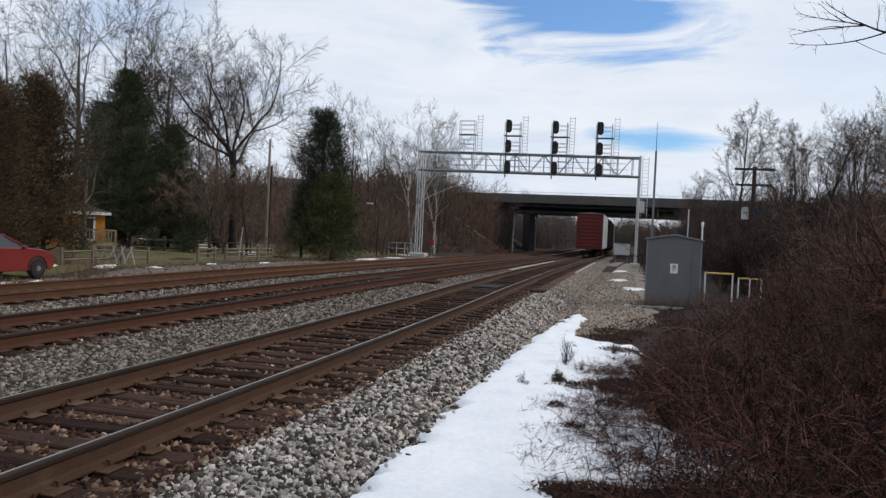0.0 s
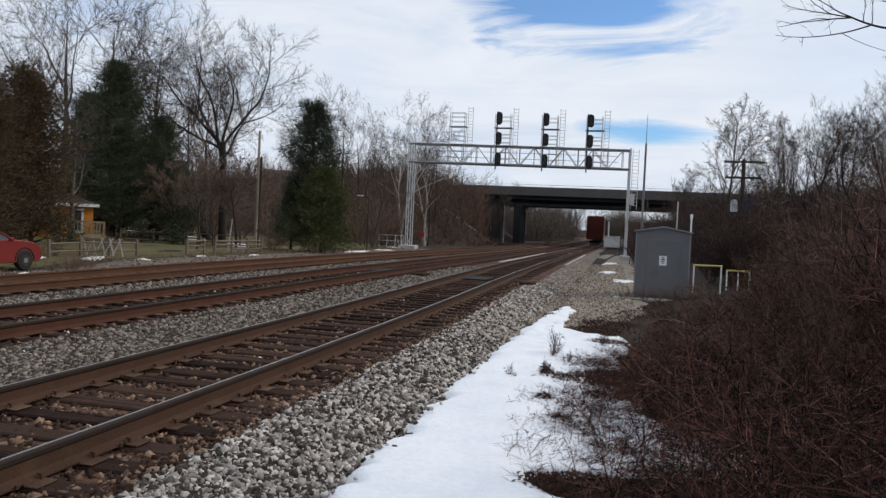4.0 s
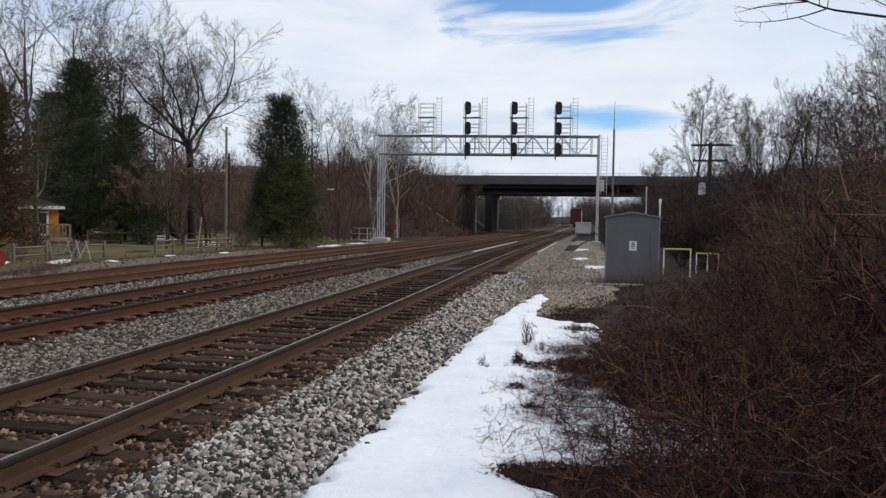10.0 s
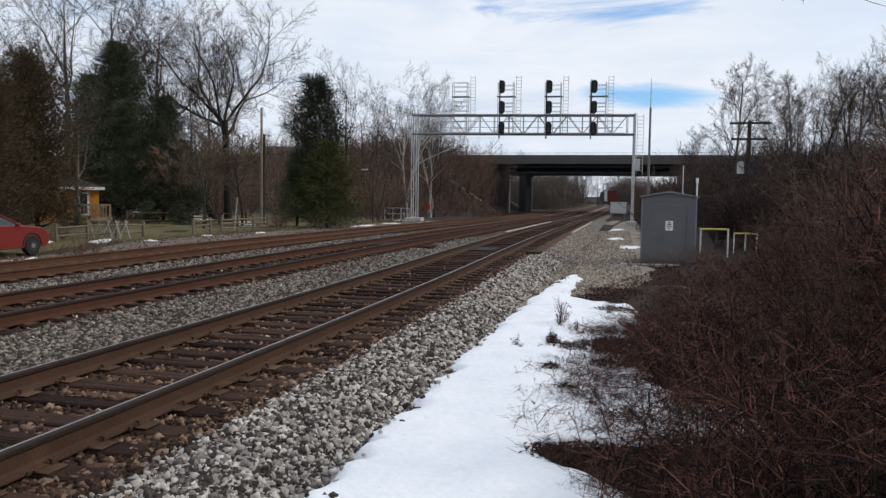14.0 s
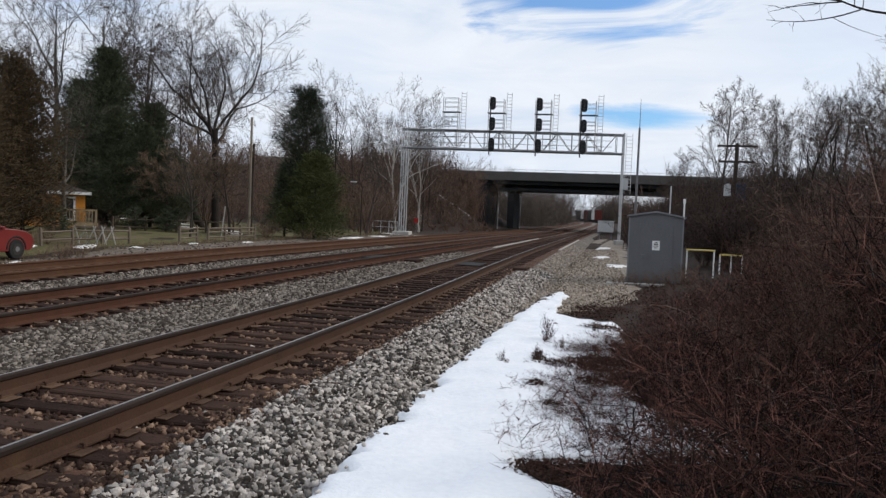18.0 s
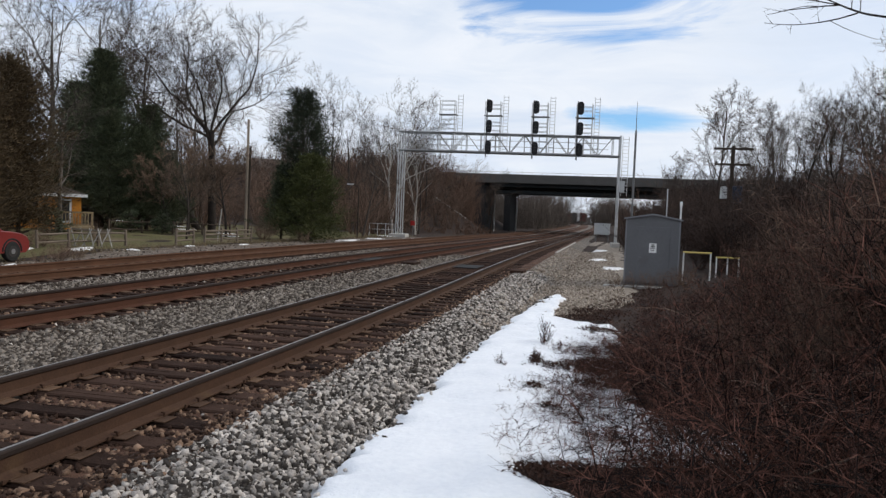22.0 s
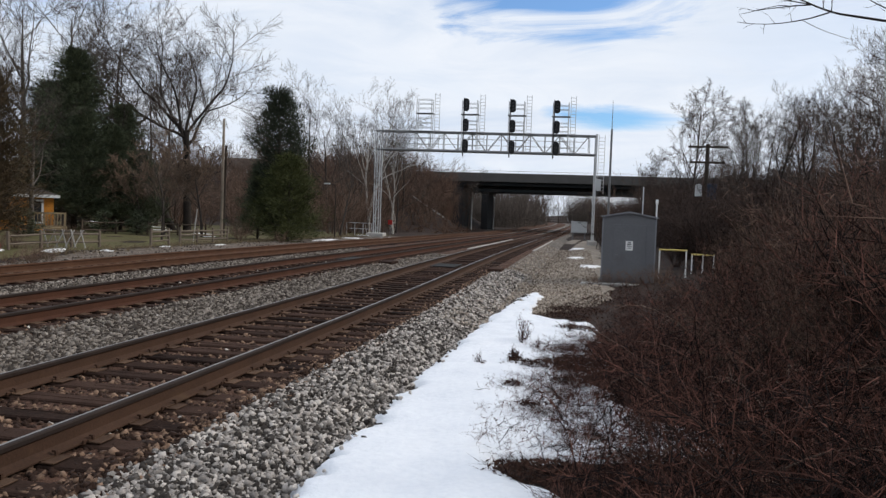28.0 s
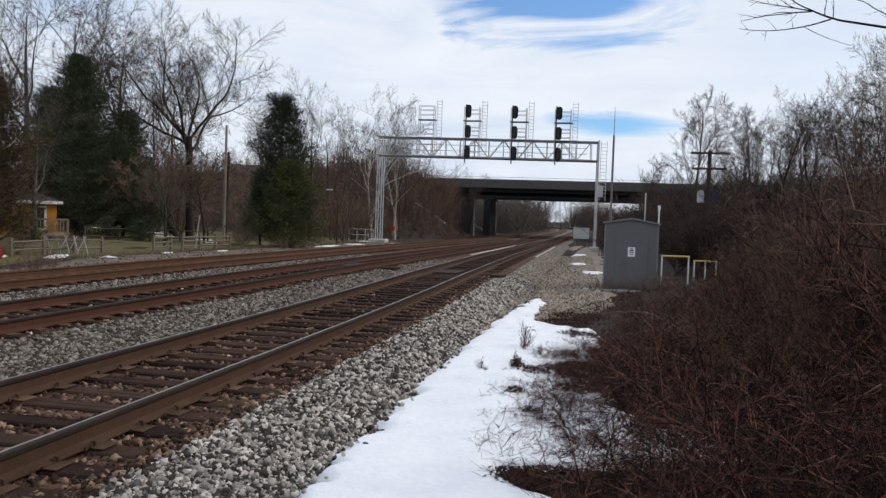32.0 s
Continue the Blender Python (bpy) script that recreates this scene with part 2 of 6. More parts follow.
GIRDER = mat("girder_green", (0.011, 0.014, 0.016), (0.026, 0.032, 0.034), 0.6, 0.6, 10, 0.15, stain=((0.06, 0.045, 0.035), 0.62))
BUNG = mat("bungalow_paint", (0.105, 0.107, 0.116), (0.155, 0.156, 0.165), 0.55, 1.5, 20, 0.12, contrast=0.3, stain=((0.11, 0.105, 0.105), 0.60))
BUNG_ROOF = mat("bungalow_roof", (0.16, 0.165, 0.18), (0.23, 0.235, 0.25), 0.5, 1.5, 20, 0.12)
WHITE = mat("white_paint", (0.70, 0.70, 0.69), (0.82, 0.82, 0.81), 0.5, 5, 40, 0.1)
YELLOW = mat("yellow_paint", (0.55, 0.42, 0.10), (0.72, 0.58, 0.22), 0.6, 6, 50, 0.15)
INK = mat("sign_ink", (0.03, 0.03, 0.03), (0.05, 0.05, 0.05), 0.6, 6, 50, 0.0)
BARK = mat("bark", (0.022, 0.017, 0.015), (0.085, 0.070, 0.060), 0.95, 2.0, 18, 0.8, contrast=0.25, depth=0.03)
BARK_PALE = mat("bark_pale", (0.30, 0.28, 0.25), (0.55, 0.52, 0.48), 0.9, 2.0, 14, 0.5, contrast=0.2, stain=((0.14, 0.12, 0.10), 0.60), depth=0.02)
BARK_GREY = mat("bark_grey", (0.055, 0.047, 0.042), (0.19, 0.170, 0.150), 0.95, 1.4, 16, 0.7, contrast=0.25, depth=0.03)
TWIG = mat("twig_grey", (0.036, 0.029, 0.025), (0.120, 0.098, 0.083), 0.9, 0.8, 10, 0.0, island=0.4)
BARK_DARK = mat("bark_dark", (0.012, 0.010, 0.009), (0.048, 0.039, 0.034), 0.95, 2.0, 18, 0.8, contrast=0.25, depth=0.03)
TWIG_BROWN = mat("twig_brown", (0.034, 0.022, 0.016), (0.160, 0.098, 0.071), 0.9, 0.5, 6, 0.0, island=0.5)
# brown twigs with the shade of the backlit right bank put into their colour
TWIG_SHADED = mat("twig_shaded", (0.012, 0.008, 0.007), (0.070, 0.045, 0.036), 0.9, 0.5, 6, 0.0, island=0.6)
TWIG_MID = mat("twig_undergrowth", (0.050, 0.034, 0.025), (0.235, 0.155, 0.115), 0.9, 0.5, 6, 0.0, island=0.5)
TWIG_TAN = mat("twig_tan", (0.075, 0.050, 0.036), (0.24, 0.170, 0.120), 0.9, 0.5, 6, 0.0, island=0.5)
BRAMBLE = mat("bramble_stem", (0.006, 0.0028, 0.0024), (0.190, 0.084, 0.060), 0.85, 1.0, 12, 0.0, island=1.0, contrast=0.40, shift=0.35)
BRAMBLE_PALE = mat("bramble_dry", (0.08, 0.052, 0.038), (0.22, 0.155, 0.12), 0.85, 1.0, 12, 0.0, island=0.5)
DEADLEAF = mat("dead_leaf", (0.014, 0.007, 0.0055), (0.066, 0.032, 0.022), 0.9, 2.0, 20, 0.2, island=0.6)
NEEDLE = mat("needle_green", (0.020, 0.027, 0.017), (0.105, 0.122, 0.068), 0.8, 0.5, 6, 0.0, island=0.6, contrast=0.35)
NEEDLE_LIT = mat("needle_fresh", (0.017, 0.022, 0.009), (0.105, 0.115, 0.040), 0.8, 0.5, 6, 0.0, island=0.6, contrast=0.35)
NEEDLE_DARK = mat("needle_dark", (0.010, 0.014, 0.010), (0.058, 0.070, 0.044), 0.8, 0.5, 6, 0.0, island=0.6, contrast=0.35)
NEEDLE_BROWN = mat("needle_bronze", (0.028, 0.021, 0.012), (0.120, 0.084, 0.046), 0.85, 0.5, 6, 0.0, island=0.6, contrast=0.35)
POLEWOOD = mat("pole_wood", (0.024, 0.018, 0.015), (0.070, 0.054, 0.044), 0.9, 1.5, 18, 0.4)
POLEPALE = mat("pole_weathered", (0.19, 0.155, 0.12), (0.36, 0.30, 0.24), 0.9, 1.5, 18, 0.4)
FENCEWOOD = mat("fence_wood", (0.085, 0.066, 0.050), (0.22, 0.18, 0.145), 0.9, 2.0, 22, 0.4)
DECKWOOD = mat("deck_wood", (0.20, 0.145, 0.085), (0.40, 0.31, 0.19), 0.9, 2.0, 22, 0.3)
OLDWOOD = mat("old_dark_wood", (0.045, 0.033, 0.025), (0.12, 0.092, 0.070), 0.9, 2.0, 22, 0.4)
ORANGE = mat("orange_siding", (0.52, 0.20, 0.03), (0.64, 0.27, 0.045), 0.7, 1.5, 20, 0.1)
SHINGLE = mat("roof_shingle", (0.07, 0.06, 0.055), (0.16, 0.14, 0.13), 0.9, 2.5, 24, 0.3)
CARRED = mat("car_paint_red", (0.125, 0.012, 0.010), (0.185, 0.020, 0.016), 0.35, 1.2, 20, 0.0)
GLASS_DARK = mat("window_glass", (0.02, 0.025, 0.03), (0.04, 0.045, 0.05), 0.06, 2, 30, 0.0)
RUBBER = mat("rubber", (0.014, 0.014, 0.014), (0.03, 0.03, 0.03), 0.85, 6, 60, 0.1)
BOXRED = mat("boxcar_red", (0.10, 0.022, 0.019), (0.16, 0.036, 0.029), 0.7, 0.6, 9, 0.15, stain=((0.09, 0.03, 0.025), 0.60))
BOXSIDE = mat("boxcar_side", (0.50, 0.51, 0.50), (0.68, 0.69, 0.67), 0.6, 0.6, 9, 0.1, stain=((0.34, 0.33, 0.31), 0.60))
DARKSTEEL = mat("dark_steel", (0.018, 0.017, 0.016), (0.045, 0.04, 0.038), 0.7, 2, 30, 0.2)
TARP = mat("blue_tarp", (0.018, 0.026, 0.045), (0.035, 0.048, 0.075), 0.6, 2, 30, 0.2)
CABINET = mat("cabinet_grey", (0.40, 0.41, 0.41), (0.52, 0.53, 0.53), 0.5, 2, 30, 0.1)
SIGNRED = mat("sign_red", (0.30, 0.02, 0.018), (0.40, 0.03, 0.026), 0.6, 4, 30, 0.0)

# ---- building tools ----
class Mesh:
    """Collects vertices and faces; a face keeps the number of its material."""

    def __init__(self):
        self.v, self.f, self.m = [], [], []

    def add(self, verts, faces, slot=0):
        k = len(self.v)
        self.v.extend(verts)
        self.f.extend([tuple(i + k for i in f) for f in faces])
        self.m.extend([slot] * len(faces))
        return self

    def box(self, x, y, z, sx, sy, sz, rz=0.0, c=0.0, slot=0, rx=0.0, ry=0.0):
        """A box by its centre and size, with edges cut by c."""
        hx, hy, hz = sx / 2, sy / 2, sz / 2
        if c <= 0:
            vs = [(a, b, d) for a in (-hx, hx) for b in (-hy, hy) for d in (-hz, hz)]
            fs = [(0, 1, 3, 2), (4, 6, 7, 5), (0, 4, 5, 1), (2, 3, 7, 6), (0, 2, 6, 4), (1, 5, 7, 3)]
        else:
            c = min(c, hx * 0.9, hy * 0.9, hz * 0.9)
            vs, at = [], {}
            for a in (-1, 1):
                for b in (-1, 1):
                    for d in (-1, 1):
                        for ax in range(3):
                            p = [a * (hx - c), b * (hy - c), d * (hz - c)]
                            p[ax] = (a * hx, b * hy, d * hz)[ax]
                            at[a, b, d, ax] = len(vs)
                            vs.append(tuple(p))
            fs = []
            for ax in range(3):
                o, q = [i for i in range(3) if i != ax]
                for s in (-1, 1):
                    def key(p, r):
                        k = [0, 0, 0]
                        k[ax], k[o], k[q] = s, p, r
                        return (*k, ax)
                    ring = [at[key(-1, -1)], at[key(1, -1)], at[key(1, 1)], at[key(-1, 1)]]
                    fs.append(tuple(ring if (s > 0) == (ax != 1) else ring[::-1]))
            for ax in range(3):
                o, q = [i for i in range(3) if i != ax]
                for p in (-1, 1):
                    for r in (-1, 1):
                        def key2(s, face):
                            k = [0, 0, 0]
                            k[ax], k[o], k[q] = s, p, r
                            return (*k, face)
                        fs.append((at[key2(-1, o)], at[key2(1, o)], at[key2(1, q)], at[key2(-1, q)]))
            for a in (-1, 1):
                for b in (-1, 1):
                    for d in (-1, 1):
                        fs.append((at[a, b, d, 0], at[a, b, d, 1], at[a, b, d, 2]))
        e = Euler((rx, ry, rz)).to_matrix()
        o = Vector((x, y, z))
        return self.add([tuple(e @ Vector(p) + o) for p in vs], fs, slot)

    def tube(self, pts, radii, sides=6, slot=0, cap=True):
        """A round bar through points; radii: one number or one for each point."""
        pts = [Vector(p) for p in pts]
        if isinstance(radii, (int, float)):
            radii = [radii] * len(pts)
        vs, fs = [], []
        ref = None
        for i, p in enumerate(pts):
            d = (pts[min(i + 1, len(pts) - 1)] - pts[max(i - 1, 0)])
            d = d.normalized() if d.length > 1e-9 else Vector((0, 0, 1))
            if ref is None:
                ref = Vector((1, 0, 0)) if abs(d.x) < 0.8 else Vector((0, 1, 0))
            u = (ref - d * ref.dot(d)).normalized()
            w = d.cross(u)
            ref = u
            for k in range(sides):
                a = 2 * math.pi * k / sides
                vs.append(tuple(p + (u * math.cos(a) + w * math.sin(a)) * radii[i]))
        for i in range(len(pts) - 1):
            for k in range(sides):
                j = (k + 1) % sides
                fs.append((i * sides + k, i * sides + j, (i + 1) * sides + j, (i + 1) * sides + k))
        if cap and sides > 2:
            fs.append(tuple(range(sides - 1, -1, -1)))
            fs.append(tuple((len(pts) - 1) * sides + k for k in range(sides)))
        return self.add(vs, fs, slot)

    def cyl(self, x, y, z0, z1, r, sides=12, r1=None, slot=0):
        return self.tube([(x, y, z0), (x, y, z1)], [r, r if r1 is None else r1], sides, slot)

    def sheet(self, grid, slot=0):
        """A sheet from rows of points."""
        n, w = len(grid), len(grid[0])
        return self.add([tuple(p) for row in grid for p in row],
                        [(i * w + j, i * w + j + 1, (i + 1) * w + j + 1, (i + 1) * w + j) for i in range(n - 1) for j in range(w - 1)], slot)

    def solid(self, outline, axis, lo, hi, slot=0):
        """A flat outline (pairs) pushed along an axis from lo to hi."""
        n = len(outline)
        def at(p, k):
            q = list(p)
            q.insert(axis, k)
            return tuple(q)
        vs = [at(p, lo) for p in outline] + [at(p, hi) for p in outline]
        fs = [(i, (i + 1) % n, n + (i + 1) % n, n + i) for i in range(n)] + [tuple(range(n - 1, -1, -1)), tuple(range(n, 2 * n))]
        return self.add(vs, fs, slot)

    def data(self, name, mats, smooth=False):
        me = bpy.data.meshes.new(name)
        me.from_pydata(self.v, [], self.f)
        for m in mats:
            me.materials.append(m)
        if len(mats) > 1:
            me.polygons.foreach_set("material_index", self.m)
        if smooth:
            me.polygons.foreach_set("use_smooth", [True] * len(me.polygons))
        me.validate()
        me.update()
        return me


def thing(name, x=0.0, y=0.0, z=0.0, rz=0.0, label="", category="", group="", kind=""):
    ob = new(name)
    ob.empty_display_size = 0.2
    ob.matrix_basis = pose(x, y, z, 0, 0, rz)
    return tagged(ob, label, category, group, kind)


def part(name, mesh, material, parent, label="", smooth=False, at=None, kind=""):
    mats = material if isinstance(material, (list, tuple)) else [material]
    data = mesh.data(name, mats, smooth) if isinstance(mesh, Mesh) else mesh
    ob = new(name, data)
    ob.parent = parent
    if at is not None:
        ob.matrix_basis = at
    return tagged(ob, label, kind=kind)


def alone(name, mesh, material, label, category, kind="", smooth=False, group=""):
    mats = material if isinstance(material, (list, tuple)) else [material]
    return tagged(new(name, mesh.data(name, mats, smooth)), label, category, group, kind)


def ease(points, y):
    """Smooth value at y through (place, value) pairs."""
    if y <= points[0][0]:
        return points[0][1]
    for (a, va), (b, vb) in zip(points, points[1:]):
        if y <= b:
            t = (y - a) / (b - a)
            return va + (vb - va) * t
    return points[-1][1]


def wob(x, y, s=1.0, seed=0.0):
    return noise.noise(Vector((x * s, y * s, seed)))


# ---- the plan: tracks along y, camera at the origin ----
RAIL_TOP, TIE_TOP = 0.40, 0.215
GAUGE = 1.505


def grade(y):
    """The line falls gently beyond the crossing."""
    return ease(((-40, 0), (22, 0), (40, -0.12), (68, -0.40), (97, -0.78), (130, -1.02), (200, -1.22), (600, -1.5)), y)


BEND_1 = ((-40, 0), (11, 0), (17, -0.16), (23, -0.42), (33, -0.82), (45, -1.18), (68, -1.95), (97, -2.95), (120, -3.36), (140, -3.9), (165, -4.65), (191, -5.3), (217, -5.9), (243, -6.6), (263, -7.4), (330, -11), (400, -22), (500, -48), (600, -80))
BEND_2 = ((-40, 0), (20, 0), (33, -0.12), (45, -0.32), (68, -0.95), (97, -2.3), (120, -3.1), (140, -3.8), (165, -4.6), (191, -5.3), (217, -5.9), (243, -6.6), (263, -7.4), (330, -11), (400, -22), (500, -48), (600, -80))


def smooth_bend(table, y, w=6.0):
    return sum(ease(table, y + k * w / 2) for k in (-2, -1, 0, 1, 2)) / 5


def track_x(n, y):
    """Centre of track n (0 nearest) at y."""
    return (-4.44, -8.62, -12.65)[n] + smooth_bend(BEND_1 if n == 0 else BEND_2, y)

# ---- ground ----
def gz(x, y):
    """Height of the ground."""
    z = ease(((-700, 14), (-160, 6), (-70, 1.6), (-45, 0.35), (-24, 0.02), (-16.5, 0.0), (-15.4, -0.12), (-14.8, -0.3), (-2.9, -0.3), (-2.0, 0.0),
              (-1.0, 0.03), (1.0, 0.0), (3.0, 0.08), (7.0, 0.35), (14, 1.2), (30, 3.0), (80, 6.0), (700, 16)), x - smooth_bend(BEND_2, y) * (1 if y > 30 else 0) * min(1, max(0, (y - 30) / 40)))
    z += grade(y)
    if 1.0 > x > -3 and y > 10:
        z -= 0.10 * min(1, (y - 10) / 10)
    near = max(0.0, min(1.0, (y - 92) / 18, (176 - y) / 18))
    if near > 0:
        bank = max(min(7.2, (ease(((92, -20.3), (113, -20.3), (126, -23.4), (150, -23.8)), y) - x) * 0.62), min(7.7, (x - 4.0) * 0.62), 0.0)
        z = max(z, grade(y) + bank * near)
    if x < -16.5 and y < 26:  # the gravel road dips where the car is parked
        z -= 0.22 * min(1, (-16.5 - x) / 2.0) * min(1, (26 - y) / 3.0)
    if x < -16 or x > -0.5:
        z += 0.05 * wob(x, y, 0.45, 3.0) * min(1, abs(y) / 10)
    return z


def steps(*stretches):
    out = []
    for a, b, d in stretches:
        n = max(1, round((b - a) / d))
        out += [a + (b - a) * i / n for i in range(n)]
    return out + [stretches[-1][1]]


GX = steps((-700, -120, 58), (-120, -44, 4), (-44, -24, 1.0), (-24, -14, 0.6), (-14, -3, 1.5), (-3, 2, 0.25), (2, 14, 0.6), (14, 60, 3), (60, 700, 80))
GY = steps((-60, 0, 6), (0, 30, 0.6), (30, 95, 2.0), (95, 180, 3.0), (180, 420, 15), (420, 1600, 120))
alone("ground", Mesh().sheet([[(x, y, gz(x, y)) for x in GX] for y in GY]), GROUND, "brown winter ground with leaf litter and bare soil", "ground", "structure", smooth=True)

# ballast: one bed under all three tracks, its columns follow the track centres
COLS = ((2, -3.0, -0.10, 0), (2, -2.5, 0.02, 0), (2, -1.75, 0.17, 0), (2, -1.32, 0.19, 0), (2, -0.74, 0.17, 1), (2, 0.0, 0.175, 1), (2, 0.74, 0.17, 1), (2, 1.32, 0.19, 1), (2, 1.7, 0.155, 0),
        (1, -1.7, 0.155, 0), (1, -1.32, 0.19, 1), (1, -0.74, 0.17, 1), (1, 0.0, 0.175, 1), (1, 0.74, 0.17, 1), (1, 1.32, 0.19, 1), (1, 1.75, 0.15, 0), (1, 2.15, 0.13, 0),
        (0, -1.7, 0.155, 0), (0, -1.32, 0.185, 0), (0, -0.74, 0.18, 2), (0, -0.3, 0.175, 2), (0, 0.3, 0.175, 2), (0, 0.74, 0.18, 2), (0, 1.32, 0.19, 2), (0, 1.65, 0.165, 0), (0, 1.95, 0.12, 0), (0, 2.3, 0.0, 0), (0, 2.6, -0.12, 0))
BED_Y = steps((-30, 2, 2), (2, 30, 0.25), (30, 70, 1.0), (70, 170, 3.0), (170, 600, 20))


def bed_z(n, off):
    """Height of the bed at an offset from the centre of track n."""
    row = [(c[1], c[2]) for c in COLS if c[0] == n]
    return ease(row, off)


bed = Mesh()
rows = []
for y in BED_Y:
    rows.append([(track_x(n, y) + dx, y, z + grade(y) + 0.018 * wob(track_x(n, y) + dx, y, 2.2)) for n, dx, z, s in COLS])
bed.sheet(rows)
bed.m = [COLS[j][3] for i in range(len(BED_Y) - 1) for j in range(len(COLS) - 1)]
ballast = alone("ballast_bed", bed, [BALLAST, BALLAST_RUST, BALLAST_RUST], "grey crushed stone ballast stained brown along the rails", "ballast", "structure", smooth=True)

# gravel service road beside the far track, and the access path that crosses to the hut
def strip(name, edge_l, edge_r, ys, material, label, lift=0.012, n=6, thick=0.0, kind="structure", category="ground"):
    m = Mesh()
    g = []
    for y in ys:
        a, b = edge_l(y), edge_r(y)
        g.append([(a + (b - a) * j / n, y, gz(a + (b - a) * j / n, y) + lift + thick * math.sin(math.pi * min(1, max(0, j / n))) ** 0.5) for j in range(n + 1)])
    m.sheet(g)
    return alone(name, m, material, label, category, kind, smooth=True)


strip("gravel_road", lambda y: -19.3 + 0.25 * wob(1, y, 0.3) + min(0, smooth_bend(BEND_2, y)), lambda y: -15.7 + 0.15 * wob(5, y, 0.4) + min(0, smooth_bend(BEND_2, y)),
      steps((2, 68, 1.0)), GRAVEL, "grey gravel service road beside the tracks", category="road")
strip("access_path", lambda y: track_x(0, y) + 2.2, lambda y: min(0.3, -2.0 + (y - 15.5) * 0.55) + 0.5 * wob(2, y, 0.5) + min(0, smooth_bend(BEND_1, y)) * 0.6,
      steps((15.5, 22, 0.25), (22, 90, 1.0)), PATH, "pale stony path beside the signal hut", lift=0.015, n=16, category="path")
strip("lawn", lambda y: -60, lambda y: -20.2 + 0.5 * wob(7, y, 0.3), steps((14, 74, 1.5)), LAWN, "dull green winter lawn behind the rail fence", n=20, category="lawn")


# ---- snow left in the shade of the thicket ----
SNOW_L = ((-7, -1.5), (-5, -1.95), (1, -2.0), (3.5, -2.02), (6, -2.06), (9, -2.13), (13, -2.26), (16, -2.08), (18.2, -1.96), (20.2, -1.80))
SNOW_R = ((-7, -1.2), (-4, -0.8), (1, -0.2), (4.6, 0.05), (5.15, 0.05), (5.5, -0.45), (5.72, -0.70), (6.02, -0.78), (6.25, -0.1), (6.6, 0.6), (7.0, 1.2), (7.6, 1.0), (8.2, 0.15), (9.5, -0.02), (11, -0.1), (14.0, -0.22), (14.7, -0.7), (15.3, -1.40), (17, -1.48), (19.2, -1.56), (20.2, -1.72))


def snow_edge(y, k):
    return 0.14 * wob(k, y, 0.7) + 0.13 * wob(k, y, 2.0) + 0.09 * wob(k, y, 4.7) + 0.05 * wob(k, y, 11)


def snow_sheet(name, ys, left, right, thick, label, material=SNOW, n=22):
    m = Mesh()
    g = []
    for i, y in enumerate(ys):
        a, b = left(y), right(y)
        end = min(1, i / 3, (len(ys) - 1 - i) / 3)
        row = []
        for j in range(n + 1):
            t = j / n
            x = a + (b - a) * t
            edge = min(1, t * n / 2.0, (1 - t) * n / 2.0, end)
            h = thick * math.sqrt(max(0, edge)) + 0.04 * wob(x, y, 1.3, 9) * edge + 0.03 * wob(x * 2, y, 2.4, 4) * edge
            row.append((x, y, gz(x, y) - 0.02 + h))
        g.append(row)
    m.sheet(g)
    return alone(name, m, material, label, "snow", smooth=True)


snow_sheet("snow_patch", steps((-7.0, 2.5, 0.25), (2.5, 20.2, 0.05)), lambda y: ease(SNOW_L, y) - 0.08 + 1.2 * snow_edge(y, 20) + 0.20 * wob(3, y, 1.7) + 0.13 * wob(5, y, 5), lambda y: ease(SNOW_R, y) + ease(((5.6, 0.5), (8, 2.0), (13, 2.0), (16, 0.6)), y) * snow_edge(y, 31), 0.10,
           "bright white melting snow strip beside the ballast")
for cx, cy, sx, sy in ((-1.6, 41.9, 0.7, 3.6), (-0.75, 33.9, 0.75, 2.2), (-2.3, 58.0, 0.8, 4.0), (-20.4, 25.9, 0.45, 0.9), (-19.3, 27.6, 0.5, 0.5), (-19.6, 32.4, 0.3, 0.7), (-17.55, 18.6, 0.45, 2.6), (-20.6, 26.6, 0.2, 0.9),
                       (-18.6, 50.0, 0.7, 5.0), (-17.2, 62.0, 0.9, 7.0), (-25.0, 46.0, 0.8, 1.2), (-27.5, 50.0, 1.2, 1.0), (-32, 52, 1.6, 1.0), (-38, 58, 2.5, 1.2), (-45, 62, 3.0, 1.5), (-18.8, 36.0, 0.3, 0.9), (-20.9, 66.2, 1.5, 1.4), (-19.0, 57.0, 1.0, 3.0), (-22.2, 25.2, 0.6, 0.8)):
    snow_sheet("snow_patch", steps((cy - sy / 2, cy + sy / 2, sy / 14)), lambda y: cx - sx * math.sqrt(max(0.0, 1 - ((y - cy) / (sy / 2)) ** 2)) * (0.55 + 0.9 * wob(cx, y, 2.6) + 0.5 * wob(cx, y, 7)),
               lambda y: cx + sx * math.sqrt(max(0.0, 1 - ((y - cy) / (sy / 2)) ** 2)) * (0.55 + 0.9 * wob(cx + 9, y, 2.6) + 0.5 * wob(cx + 9, y, 7)), 0.07, "small remnant of dirty melting snow", SNOW_DIRTY, n=10)

# ---- tracks ----
# half of a rail's section, from the foot up: distance from the middle, height
SECTION = [(0.072, 0.0), (0.072, 0.012), (0.030, 0.026), (0.011, 0.042), (0.010, 0.125), (0.034, 0.140), (0.036, 0.168), (0.028, 0.178), (0.0, 0.180)]
OUTLINE = SECTION + [(-a, b) for a, b in SECTION[-2::-1]]
RAIL_Y = steps((-25, 0, 5), (0, 60, 1.0), (60, 180, 4), (180, 560, 20))


